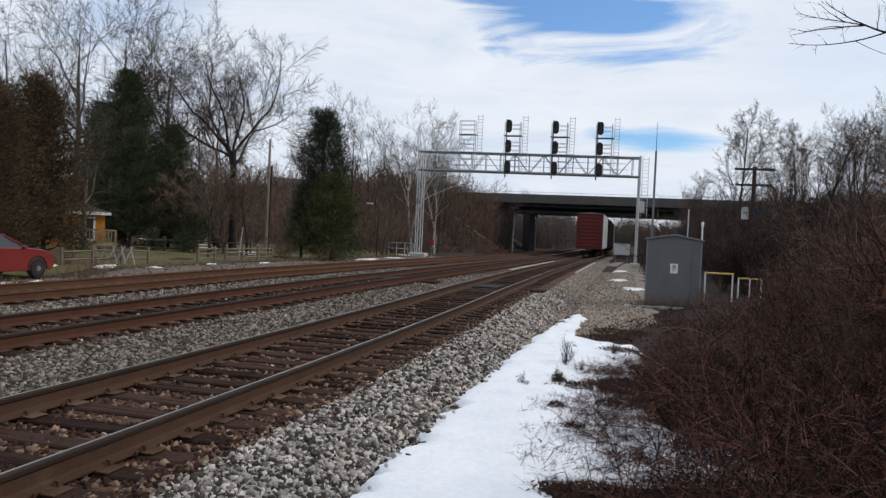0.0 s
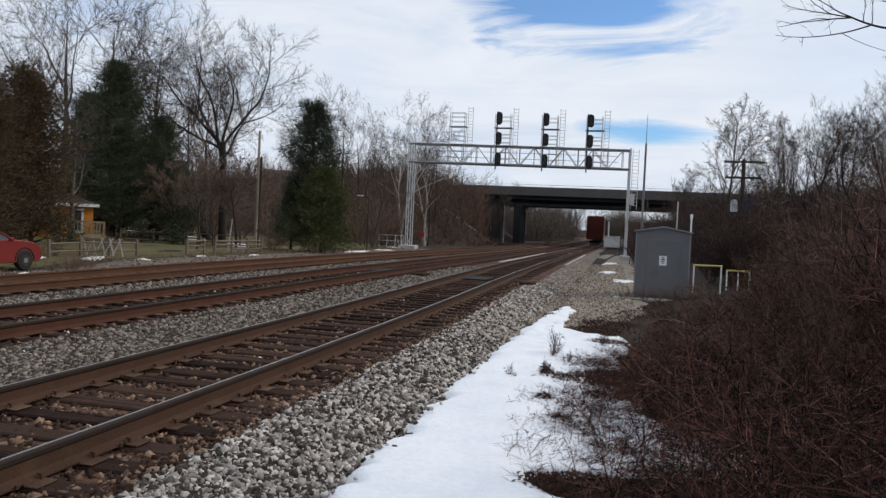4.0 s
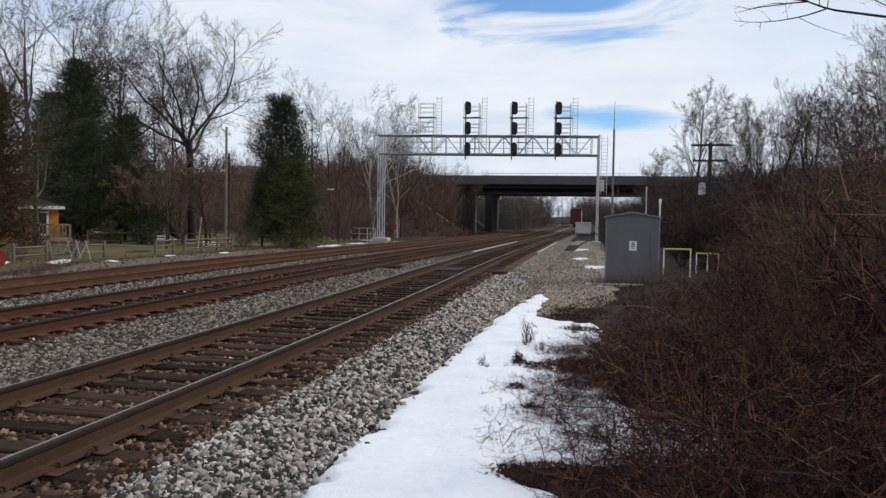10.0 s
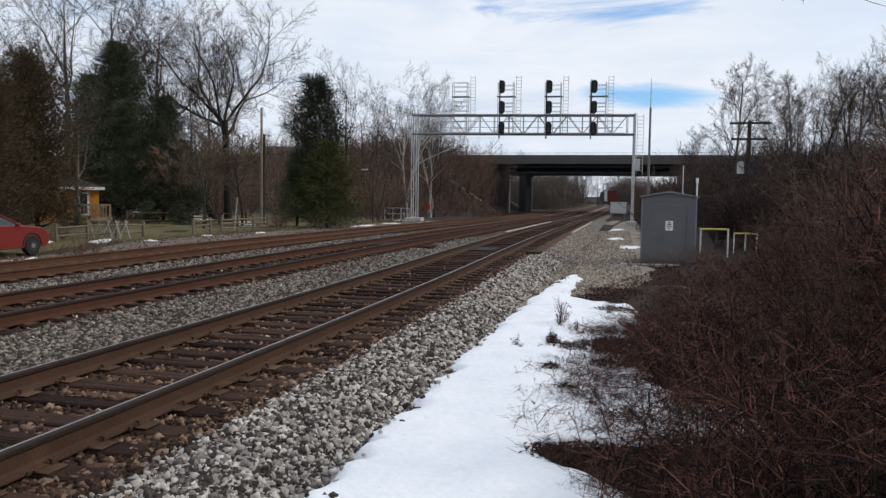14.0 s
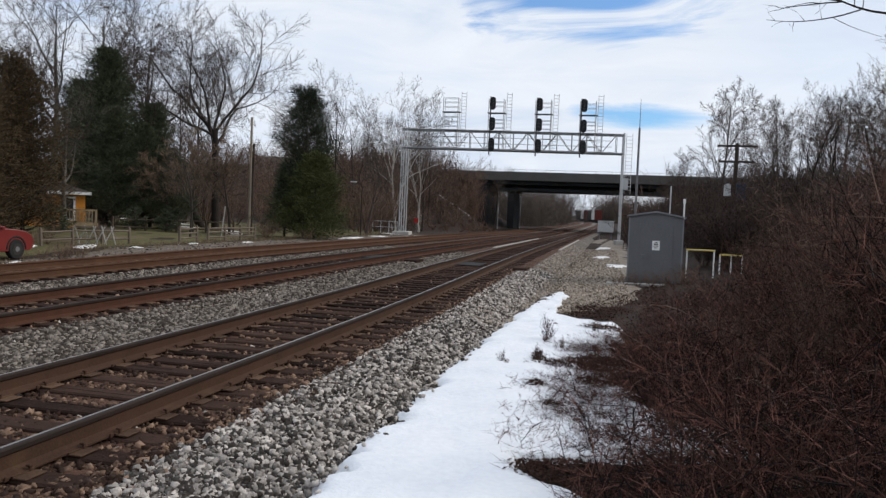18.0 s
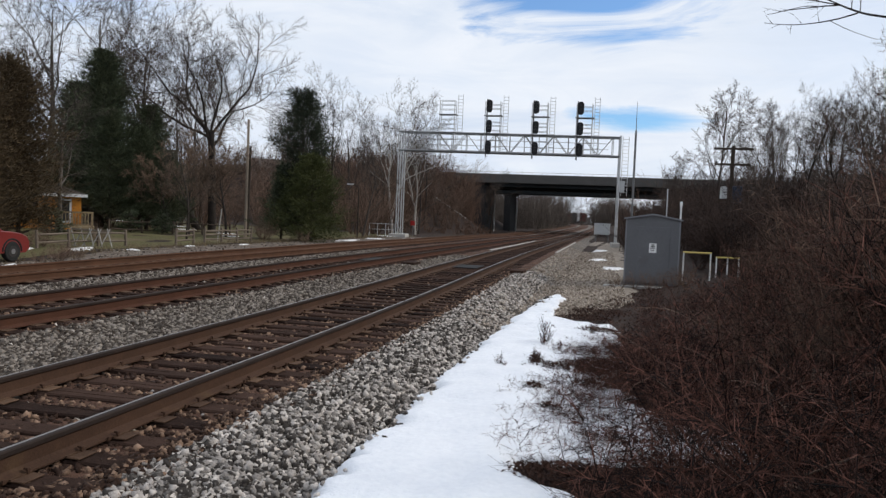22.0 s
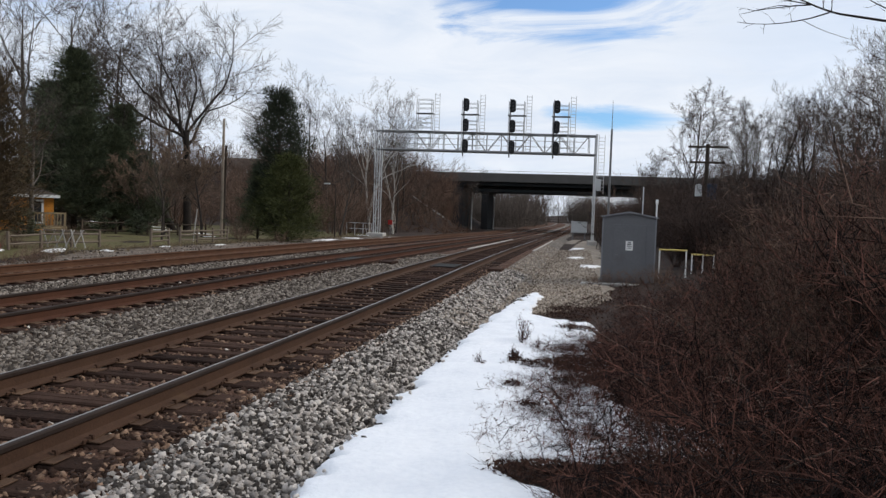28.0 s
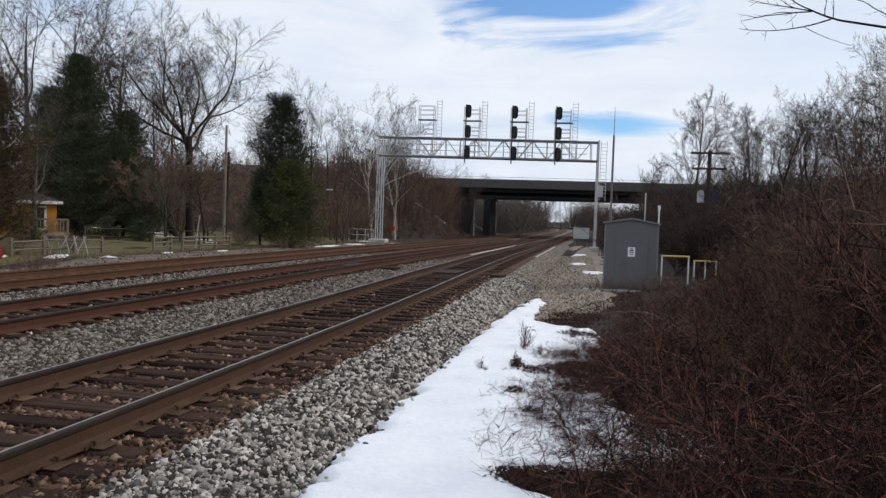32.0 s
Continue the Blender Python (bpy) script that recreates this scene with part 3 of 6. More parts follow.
def rail(n, side):
    m = Mesh()
    g = []
    for y in RAIL_Y:
        x = track_x(n, y) + side * GAUGE / 2
        g.append([(x + a, y, TIE_TOP + 0.006 + b + grade(y)) for a, b in OUTLINE])
    m.sheet(g)
    k = len(OUTLINE) - 1
    m.m = [1 if j == 8 else 2 if j in (5, 6, 7, 9, 10) else 0 for i in range(len(RAIL_Y) - 1) for j in range(k)]
    return m


def tie_mesh(seed):
    r = random.Random(seed)
    m = Mesh().box(0, 0, -0.09, 2.6 + r.uniform(-0.05, 0.06), 0.225, 0.18, c=0.014)
    m.v = [(x + 0.006 * wob(x * 3, y * 9, 1, seed), y + 0.008 * wob(x * 2, z * 9, 1, seed + 5), z + 0.006 * wob(x * 2.5, y * 8, 1, seed + 9)) for x, y, z in m.v]
    for k in range(3):  # splits along the grain
        m.box(r.uniform(-0.8, 0.8), r.uniform(-0.08, 0.08), 0.0015, r.uniform(0.25, 0.6), 0.005, 0.005)
    return m


TIES = [tie_mesh(s).data("tie", [TIE]) for s in range(6)]
plate = Mesh().box(0, 0, 0.006, 0.36, 0.185, 0.012, c=0.004)
for s in (-1, 1):
    plate.box(s * 0.083, 0, 0.014, 0.014, 0.185, 0.012)
PLATES = plate.data("tie_plate", [PLATE])
spike = Mesh().box(0, 0, 0.016, 0.017, 0.017, 0.032).box(0.008, 0, 0.034, 0.036, 0.028, 0.014, c=0.004)
SPIKES = spike.data("spike", [RUST])
anchor = Mesh().box(0, 0, 0.0, 0.165, 0.03, 0.018, c=0.004).box(0.08, 0, 0.012, 0.016, 0.034, 0.03, c=0.004)
ANCHORS = anchor.data("rail_anchor", [RUST])

rng = random.Random(5)
for n, (y0, y1, label) in enumerate(((1.0, 58, "near railway track with polished rails on dark timber ties"), (5.0, 66, "middle railway track with rusty brown rails"), (8.0, 70, "far railway track with rusty red-brown rails"))):
    track = thing("railway_track", label=label, category="railway track", group="railway tracks")
    for side in (-1, 1):
        part("rail", rail(n, side), [(RUST, RUST_RED, RUST_OLD)[n], (POLISHED, RAILDARK, RUST_OLD)[n], (RAILDARK, RAILDARK, RUST_OLD)[n]], track, "steel rail with a polished head" if n == 0 else "", smooth=False)
    y = -6.0
    far = Mesh()
    k = 0
    while y < 230:
        x, z = track_x(n, y), TIE_TOP + grade(y)
        if y0 < y < y1:
            lean = rng.uniform(-1.3, 1.3)
            part("tie", TIES[k % 6], TIE, track, at=pose(x + rng.uniform(-0.04, 0.04), y, z - rng.uniform(0, 0.012), 0, 0, lean))
            if y < (30 if n == 0 else 24):
                for side in (-1, 1):
                    px = x + side * GAUGE / 2
                    pl = part("tie_plate", PLATES, PLATE, track, "flat rusty steel tie plate", at=pose(px, y, z))
                    if y < (17 if n == 0 else 0):
                        for q in (-1, 1):
                            part("spike", SPIKES, RUST, pl, at=pose(q * 0.088, rng.choice((-0.05, 0.05)), 0.012, 0, 0, 180 if q > 0 else 0))
                        if k % 2 == 0:
                            part("rail_anchor", ANCHORS, RUST, track, at=pose(px, y - 0.135, z + 0.006))
        elif y < 130:
            far.box(x, y, z - 0.09, 2.6, 0.225, 0.18)
        k += 1
        y += 0.5 * (1 + 0.06 * rng.uniform(-1, 1))
    part("tie_run", far, TIE, track, "distant timber ties", kind="stuff")

# ---- signal bridge over the tracks ----
GAN = ((-20.3, 67.0), (-1.45, 69.3))
GZ = grade(67)


def lattice(m, a, b, ra, n, rb, off):
    """A flat lattice between two parallel chords a->b and a+off->b+off."""
    a, b, off = Vector(a), Vector(b), Vector(off)
    for i in range(n + 1):
        p = a.lerp(b, i / n)
        m.tube([p, p + off], rb, 4)
        if i < n:
            q = a.lerp(b, (i + 1) / n)
            m.tube([p, q + off] if i % 2 else [p + off, q], rb, 4)


SKEW = math.degrees(math.atan2(GAN[1][1] - GAN[0][1], GAN[1][0] - GAN[0][0]))
gantry = thing("signal_bridge", *GAN[0], GZ, SKEW, label="galvanised steel truss signal bridge spanning the three tracks", category="signal bridge")
W = math.hypot(GAN[1][0] - GAN[0][0], GAN[1][1] - GAN[0][1])
LOW, TOP = 7.25 - GZ, 8.85 - GZ
for name, y, lo in (("front_chord", -0.55, 0), ("rear_chord", 0.55, 0)):
    part(name, Mesh().tube([(0, y, TOP), (W, y, TOP)], 0.07, 8).tube([(0, y, LOW), (W, y, LOW)], 0.07, 8), STEELGREY, gantry)
for name, y in (("front_lattice", -0.55), ("rear_lattice", 0.55)):
    m = Mesh()
    lattice(m, (0.9, y, LOW), (W - 0.6, y, LOW), 0, 14, 0.028, (0, 0, TOP - LOW))
    part(name, m, STEELGREY, gantry)
for level in (TOP, LOW):
    m = Mesh()
    lattice(m, (0.9, -0.55, level), (W - 0.6, -0.55, level), 0, 14, 0.025, (0, 1.1, 0))
    part("cross_lattice", m, STEELGREY, gantry)
walkway = Mesh().box(W / 2, 0, LOW + 0.10, W - 1.6, 0.6, 0.04)
for hz in (0.55, 1.05):
    walkway.tube([(1, -0.35, LOW + hz), (W - 1, -0.35, LOW + hz)], 0.018, 4)
part("walkway", walkway, GALV_DARK, gantry)
for side, x in (("left", 0.0), ("right", W)):
    leg = Mesh()
    dy = 0.55
    if x == 0:
        for px, py in ((0, -dy), (0.42, -dy), (0, dy), (0.42, dy)):
            leg.tube([(px, py, 0.25), (px, py, TOP)], 0.05, 8)
        lattice(leg, (0.0, -dy, 0.4), (0.0, -dy, LOW), 0, 6, 0.022, (0.42, 0, 0))
    else:
        for py in (-dy, dy):
            leg.tube([(W, py, 0.25), (W, py, TOP + 0.15)], 0.085 if py < 0 else 0.06, 10)
        lattice(leg, (W, -dy, 0.5), (W, -dy, LOW), 0, 6, 0.03, (0, 1.1, 0))
    part("leg", leg, GALV, gantry)
    part("footing", Mesh().box(x + (0.2 if x == 0 else 0), 0, 0.0, 1.5 if x == 0 else 0.7, 1.9, 0.6, c=0.04), CONC_PALE, gantry, "pale concrete footing")


def ladder(m, x, y, z0, z1, w=0.4, step=0.3, r=0.022):
    for s in (-1, 1):
        m.tube([(x + s * w / 2, y, z0), (x + s * w / 2, y, z1)], r, 4)
    z = z0 + step
    while z < z1:
        m.tube([(x - w / 2, y, z), (x + w / 2, y, z)], r * 0.8, 4)
        z += step


m = Mesh()
ladder(m, W + 0.45, -0.5, 4.3, TOP + 0.1, 0.5)
part("access_ladder", m, GALV, gantry)
part("junction_box", Mesh().box(W + 0.28, -0.4, 5.1, 0.42, 0.3, 0.95, c=0.02), CABINET, gantry, "grey equipment box on the leg")


def signal_head(m):
    """An upright dark oval backboard with three hooded lamps."""
    ring = []
    for k in range(24):
        a = 2 * math.pi * k / 24
        ring.append((0.265 * math.cos(a), 0.265 * math.sin(a) + (0.29 if math.sin(a) >= 0 else -0.29)))
    m.solid(ring, 1, -0.02, 0.02)
    m.box(0, 0.14, 0, 0.34, 0.24, 0.85, c=0.04)
    for h in (-0.27, 0.0, 0.27):
        for k in range(7):
            a0, a1 = math.pi * k / 7, math.pi * (k + 1) / 7
            r = 0.12
            m.add([(r * math.cos(a0), -0.02, h + r * math.sin(a0)), (r * math.cos(a1), -0.02, h + r * math.sin(a1)), (r * math.cos(a1), -0.30, h + r * math.sin(a1)), (r * math.cos(a0), -0.30, h + r * math.sin(a0))], [(0, 1, 2, 3)])


def signal_mast(x, heads):
    base = thing("signal_cage", GAN[0][0] + x, GAN[0][1] - 0.35 + x * 0.122, GZ + TOP, label="railway signal mast with three dark heads on the signal bridge" if heads else "empty galvanised signal cage without heads on the signal bridge",
                 category="railway signal", group="signals on the bridge")
    cage = Mesh()
    for px in (-0.38, 0.38 + 0.55):
        cage.tube([(px, -0.3, -1.55), (px, -0.3, 2.75)], 0.035, 6)
        cage.tube([(px, 0.35, -1.55), (px, 0.35, 2.75)], 0.03, 6)
    for hz in (-1.1, -0.55, 0.35, 0.75, 1.15, 2.0, 2.4, 2.75) if not heads else (-1.1, -0.55, 0.3, 0.7, 1.0, 2.15, 2.5):
        cage.tube([(-0.38 if not heads else 0.2, -0.3, hz), (0.93, -0.3, hz), (0.93, 0.35, hz), (-0.38, 0.35, hz)], 0.022, 4)
    part("cage", cage, GALV, base)
    for pz in (1.55, 0.02):
        part("platform", Mesh().box(0.3, 0.0, pz, 1.55, 0.8, 0.05), GALV_DARK, base, "dark steel grating platform")
    lad = Mesh()
    ladder(lad, 1.3, 0.3, -1.55, 3.35, 0.42, 0.28)
    part("ladder", lad, GALV, base)
    if heads:
        part("mast", Mesh().tube([(-0.3, 0.1, -2.0), (-0.3, 0.1, 3.0)], 0.06, 8), GALV_DARK, base)
        for hz in (-1.15, 0.63, 2.36):
            hm = Mesh()
            signal_head(hm)
            h = part("signal_head", hm, BLACK, base, "black oval signal head with three hooded lenses", at=pose(-0.05, -0.28, hz + (0 if hz < 0 else 0)))
            for q in (-0.27, 0, 0.27):
                part("lens", Mesh().tube([(0, -0.035, q), (0, -0.02, q)], 0.095, 12), LENS, h, "dark unlit lens")
        part("bracket", Mesh().tube([(-0.05, 0, -1.75), (-0.05, 0, -1.45)], 0.07, 8), GALV_DARK, base)
    return base


for x, heads in ((3.95, False), (7.85, True), (11.82, True), (15.55, True)):
    signal_mast(x, heads)

# guard rail and case at the foot of the left leg
rail_m = thing("guard_rail", -22.6, 66.3, gz(-22.6, 66.3), label="grey pipe guard rail beside the signal bridge footing", category="railing")
for k in range(4):
    part("post", Mesh().tube([(k * 0.75, 0, 0), (k * 0.75, 0, 1.1)], 0.03, 6), GALV, rail_m)
part("rail", Mesh().tube([(0, 0, 1.1), (2.25, 0, 1.1)], 0.03, 6).tube([(0, 0, 0.6), (2.25, 0, 0.6)], 0.025, 6), GALV, rail_m)

# ---- road bridge ----
BY, BZ = 127.0, 8.52
bridge = thing("road_bridge", 0, BY, 0, label="long road bridge with dark green girders and concrete parapet", category="road bridge")
for k, (y0, mats) in enumerate(((0.0, "front"), (19.0, "rear"))):
    x0, x1 = -130, 150
    part("parapet", Mesh().solid([(0, BZ - 1.09), (0.0, BZ - 0.1), (0.08, BZ), (0.32, BZ), (0.42, BZ - 0.6), (0.42, BZ - 1.09)], 0, x0, x1) if k == 0 else Mesh().box((x0 + x1) / 2, y0 + 13, BZ - 0.5, x1 - x0, 0.4, 1.0, c=0.05), CONC, bridge, "weathered grey concrete parapet", at=pose(0, y0, 0) if k == 0 else None)
    part("deck", Mesh().box((x0 + x1) / 2, y0 + 6.6, BZ - 1.24, x1 - x0, 13.6, 0.34), CONC, bridge)
    for g in range(5):
        gy = y0 + 0.75 + g * 2.9
        z1, z0 = BZ - 1.4, (6.52 if g == 0 else 6.3) if k == 0 else 6.0
        gm = Mesh().box((x0 + x1) / 2, gy, (z0 + z1) / 2, x1 - x0, 0.03, z1 - z0).box((x0 + x1) / 2, gy, z0 + 0.02, x1 - x0, 0.5, 0.05).box((x0 + x1) / 2, gy, z1 - 0.02, x1 - x0, 0.4, 0.04)
        if g == 0:
            for s in range(26):
                gm.box(-48 + s * 4.0, gy - 0.08, (z0 + z1) / 2, 0.02, 0.16, z1 - z0 - 0.1)
        part("girder", gm, GIRDER, bridge, "dark green steel plate girder")
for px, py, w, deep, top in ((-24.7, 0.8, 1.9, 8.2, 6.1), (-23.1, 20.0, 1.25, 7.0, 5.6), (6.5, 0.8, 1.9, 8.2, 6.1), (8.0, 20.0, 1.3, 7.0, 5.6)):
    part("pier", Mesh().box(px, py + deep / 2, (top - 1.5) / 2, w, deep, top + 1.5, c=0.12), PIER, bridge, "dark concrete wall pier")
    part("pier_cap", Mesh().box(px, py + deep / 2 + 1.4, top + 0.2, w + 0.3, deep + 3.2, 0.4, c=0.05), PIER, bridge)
for s, x in (("a", -44.0), ("b", 24.0)):
    part("abutment", Mesh().box(x, 16, 3.2, 3.0, 34, 7.4, c=0.1), CONC, bridge)
part("slope_kerb", Mesh().tube([(x, -15.0, gz(x, 112) + 0.02) for x in (-31.0, -28.5, -26.0, -23.6)], 0.17, 6), CONC_PALE, bridge, "pale concrete edge of the slope paving")
rm = Mesh()
for k in range(60):
    rm.tube([(-45 + k * 2.4, 0.2, BZ), (-45 + k * 2.4, 0.2, BZ + 0.3)], 0.03, 4)
rm.tube([(-130, 0.2, BZ + 0.34), (150, 0.2, BZ + 0.34)], 0.035, 4)
part("handrail", rm, GALV, bridge, "pale metal rail on the parapet")
for px, py, top in ((-23.62, 9.1, 5.4), (-22.35, 27.1, 4.9)):
    part("drain_pipe", Mesh().tube([(px - 0.9, py, top + 0.15), (px - 0.1, py, top + 0.15), (px + 0.06, py, top), (px, py, -1.4)], 0.11, 8), WHITE, bridge, "pale drain pipe on the pier")

# ---- signal hut and what stands round it ----
HZ = gz(0.55, 25.8)
hut = thing("signal_hut", 0.58, 25.75, HZ, label="grey painted metal signal equipment hut with a low gable roof", category="equipment hut")
part("shell", Mesh().solid([(-0.80, 0.08), (0.80, 0.08), (0.80, 2.10), (0.0, 2.24), (-0.80, 2.10)], 1, -0.9, 0.9), BUNG, hut)
part("roof", Mesh().solid([(-0.87, 2.09), (0.0, 2.245), (0.87, 2.09), (0.87, 2.13), (0.0, 2.29), (-0.87, 2.13)], 1, -0.97, 0.97), BUNG_ROOF, hut, "slightly paler sheet metal roof")
part("base", Mesh().box(0, 0, 0.02, 1.75, 1.95, 0.16, c=0.02), CONC, hut, "concrete base slab")
for q in (-0.79, 0.79):
    part("corner_trim", Mesh().box(q, -0.905, 1.08, 0.04, 0.02, 1.98), BUNG_ROOF, hut)
door = part("door", Mesh().box(0.02, -0.912, 1.02, 0.98, 0.022, 1.72, c=0.006), BUNG, hut, "flush grey steel door")
part("handle", Mesh().tube([(-0.38, -0.93, 0.95), (-0.38, -0.97, 0.95), (-0.30, -0.97, 0.95)], 0.012, 6), GALV_DARK, door)
sign = part("notice", Mesh().box(0.02, -0.928, 1.24, 0.22, 0.008, 0.29), WHITE, hut, "white notice with dark unreadable print")
for k, (w, h) in enumerate(((0.08, 0.03), (0.12, 0.035), (0.14, 0.02), (0.10, 0.02))):
    part("print_bar", Mesh().box(0.02, -0.934, 1.335 - k * 0.055, w, 0.004, h), INK, sign)
part("vent", Mesh().box(0.02, -0.912, 1.46, 0.12, 0.02, 0.05), DARKSTEEL, hut)

alone("kerb_strip", Mesh().box(0.35, 24.5, gz(0.35, 24.5) + 0.03, 2.3, 0.28, 0.10, rz=0.12, c=0.02), CONC_PALE, "pale concrete strip in front of the hut", "kerb")


def post(name, x, y, h, r, material, label, category, cap=None, base=None):
    z = gz(x, y) if base is None else base
    ob = thing(name, x, y, z, label=label, category=category)
    part("pole", Mesh().tube([(0, 0, -0.2), (0, 0, h)], r, 8), material, ob)
    if cap:
        part("cap", Mesh().box(0, 0, h - cap[1] / 2, cap[0], cap[0], cap[1], c=0.01), material, ob)
    return ob


post("vent_pipe", 1.17, 30.5, 3.15 - gz(1.17, 30.5), 0.021, GALV, "thin pale metal pipe standing behind the hut", "pipe")
post("marker_post", 1.50, 27.3, 2.62 - gz(1.5, 27.3), 0.026, WHITE, "white post with a square cap behind the hut", "post", (0.085, 0.16))
mast = thing("radio_mast", -0.15, 60, gz(-0.15, 60), label="tall thin grey radio mast tapering to a whip", category="radio mast")
part("pole", Mesh().tube([(0, 0, 0), (0, 0, 8.9)], [0.09, 0.075], 8), GALV_DARK, mast)
part("whip", Mesh().tube([(0, 0, 8.9), (0, 0, 11.0)], [0.03, 0.012], 6), GALV_DARK, mast)


def barrier(x, y, w, rz, h=0.95, mid=False):
    ob = thing("pipe_barrier", x, y, gz(x, y), rz, label="low white pipe barrier with a yellow top rail", category="barrier", group="barriers by the hut")
    for k in (0, w / 2, w) if mid else (0, w):
        part("post", Mesh().tube([(k, 0, -0.1), (k, 0, h)], 0.027, 8), WHITE, ob)
    part("top_rail", Mesh().tube([(-0.03, 0, h), (w + 0.03, 0, h)], 0.030, 8), YELLOW, ob, "yellow painted rail")


barrier(1.68, 27.6, 0.90, 12)
barrier(2.92, 29.5, 0.78, 10, h=0.70, mid=True)

case = thing("relay_case", -3.55, 95, gz(-3.55, 95) + 0.15, label="pale grey relay cabinet on posts beside the track", category="cabinet")
part("body", Mesh().box(0, 0, 1.25, 1.8, 0.9, 1.25, c=0.03), CABINET, case)
part("roof", Mesh().box(0, 0, 1.92, 1.95, 1.05, 0.08, c=0.02), CABINET, case)
for sx in (-0.7, 0.7):
    part("leg", Mesh().box(sx, 0, 0.2, 0.12, 0.5, 0.9), GALV_DARK, case)
part("door", Mesh().box(-0.44, -0.46, 1.25, 0.8, 0.02, 1.1), CABINET, case)
part("door", Mesh().box(0.44, -0.46, 1.25, 0.8, 0.02, 1.1), CABINET, case)

# crossing boards, switch gear and walkway planks beside the rails
def slab(name, x, y, w, l, h, z, material, label, category, rz=0.0):
    return alone(name, Mesh().box(x, y, z + h / 2, w, l, h, rz=radians(rz), c=0.012), material, label, category)


slab("rail_greaser", track_x(0, 25.3) - 0.25, 25.4, 0.8, 1.5, 0.03, TIE_TOP + grade(25), RUBBER, "flat black steel trackside mat between the rails", "track mat")
slab("switch_machine", track_x(0, 24.4) + 1.5, 24.4, 0.42, 0.8, 0.12, 0.16 + grade(24), TIE, "low dark switch machine beside the rail", "switch machine")
slab("rail_greaser", track_x(1, 26.4) - 0.2, 26.6, 0.5, 1.8, 0.03, TIE_TOP + grade(26), RUBBER, "flat black steel trackside mat between the rails", "track mat")
slab("switch_machine", track_x(1, 25.6) + 1.45, 25.6, 0.45, 0.9, 0.12, 0.15 + grade(25), TIE, "low dark switch machine beside the rail", "switch machine")
for name, n, off, y0, y1 in (("walkway_plank", 0, 1.62, 42, 70), ("walkway_plank", 0, -1.75, 41, 68), ("walkway_plank", 1, -1.8, 36, 66)):
    m = Mesh()
    m.sheet([[(track_x(n, y) + off + dx, y, 0.22 + grade(y) + (0.0 if 0 < k < 3 else -0.05)) for k, dx in enumerate((-0.045, -0.042, 0.042, 0.045))] for y in steps((y0, y1, 2))])
    alone(name, m, CONC_PALE, "pale walkway edge strip beside the track", "walkway")


# ---- utility poles ----
def utility_pole(x, y, h, arms, lean=0.0, label="", drum=False, r=0.15, wood=None):
    ob = thing("utility_pole", x, y, gz(x, y), label=label, category="utility pole", group="utility poles")
    part("pole", Mesh().tube([(0, 0, -0.3), (lean * 0.5, 0, h * 0.5), (lean, 0, h)], [r, r * 0.85, r * 0.7], 10), wood or POLEWOOD, ob)
    for z, w in arms:
        arm = part("crossarm", Mesh().box(lean * z / h, -0.16, z, w, 0.11, 0.14, c=0.01), POLEWOOD, ob)
        pins = Mesh()
        for k in range(4):
            px = (k - 1.5) * w * 0.3 + lean * z / h
            pins.tube([(px, -0.16, z + 0.07), (px, -0.16, z + 0.2)], [0.025, 0.035], 6)
        part("insulator", pins, BLACK, arm)
    if drum:
        part("transformer", Mesh().cyl(-0.46, -0.1, 3.5, 4.2, 0.22, 14).cyl(-0.46, -0.1, 4.2, 4.28, 0.14, 10), CABINET, ob, "grey transformer drum")
        part("cable_box", Mesh().box(0.36, -0.1, 3.75, 0.6, 0.4, 1.15, c=0.05), TARP, ob, "dark blue equipment box")
    return ob


utility_pole(6.0, 54, 6.95 - gz(6, 54), ((6.75 - gz(6, 54), 2.45), (5.75 - gz(6, 54), 2.2)), label="dark utility pole with two crossarms and a transformer", drum=True, r=0.17)
utility_pole(-24.5, 47.0, 7.6, (), lean=0.03, label="pale weathered utility pole beside the fence", r=0.105, wood=POLEPALE)
utility_pole(-25.0, 48.2, 6.0, (), lean=0.1, label="bare wooden utility pole beside the fence", r=0.11)

# street lamp and a red marker near the foot of the signal bridge
lamp = thing("street_lamp", -20.2, 56.5, gz(-20.2, 56.5), label="thin dark street lamp with a pale cobra head", category="street lamp")
part("pole", Mesh().tube([(0, 0, -0.2), (0, 0, 3.7), (-0.1, 0, 3.95), (-0.5, 0, 4.05)], [0.06, 0.045, 0.035, 0.03], 8), POLEWOOD, lamp)
part("head", Mesh().box(-0.68, 0, 4.05, 0.5, 0.2, 0.1, c=0.03), CABINET, lamp, "pale lamp head")
flag = thing("track_marker", -19.4, 69.0, gz(-19.4, 69), label="small red marker board on a short post", category="marker")
part("post", Mesh().tube([(0, 0, -0.1), (0, 0, 1.1)], 0.03, 6), GALV_DARK, flag)
part("board", Mesh().box(0, -0.04, 1.25, 0.42, 0.03, 0.42, c=0.008), SIGNRED, flag)

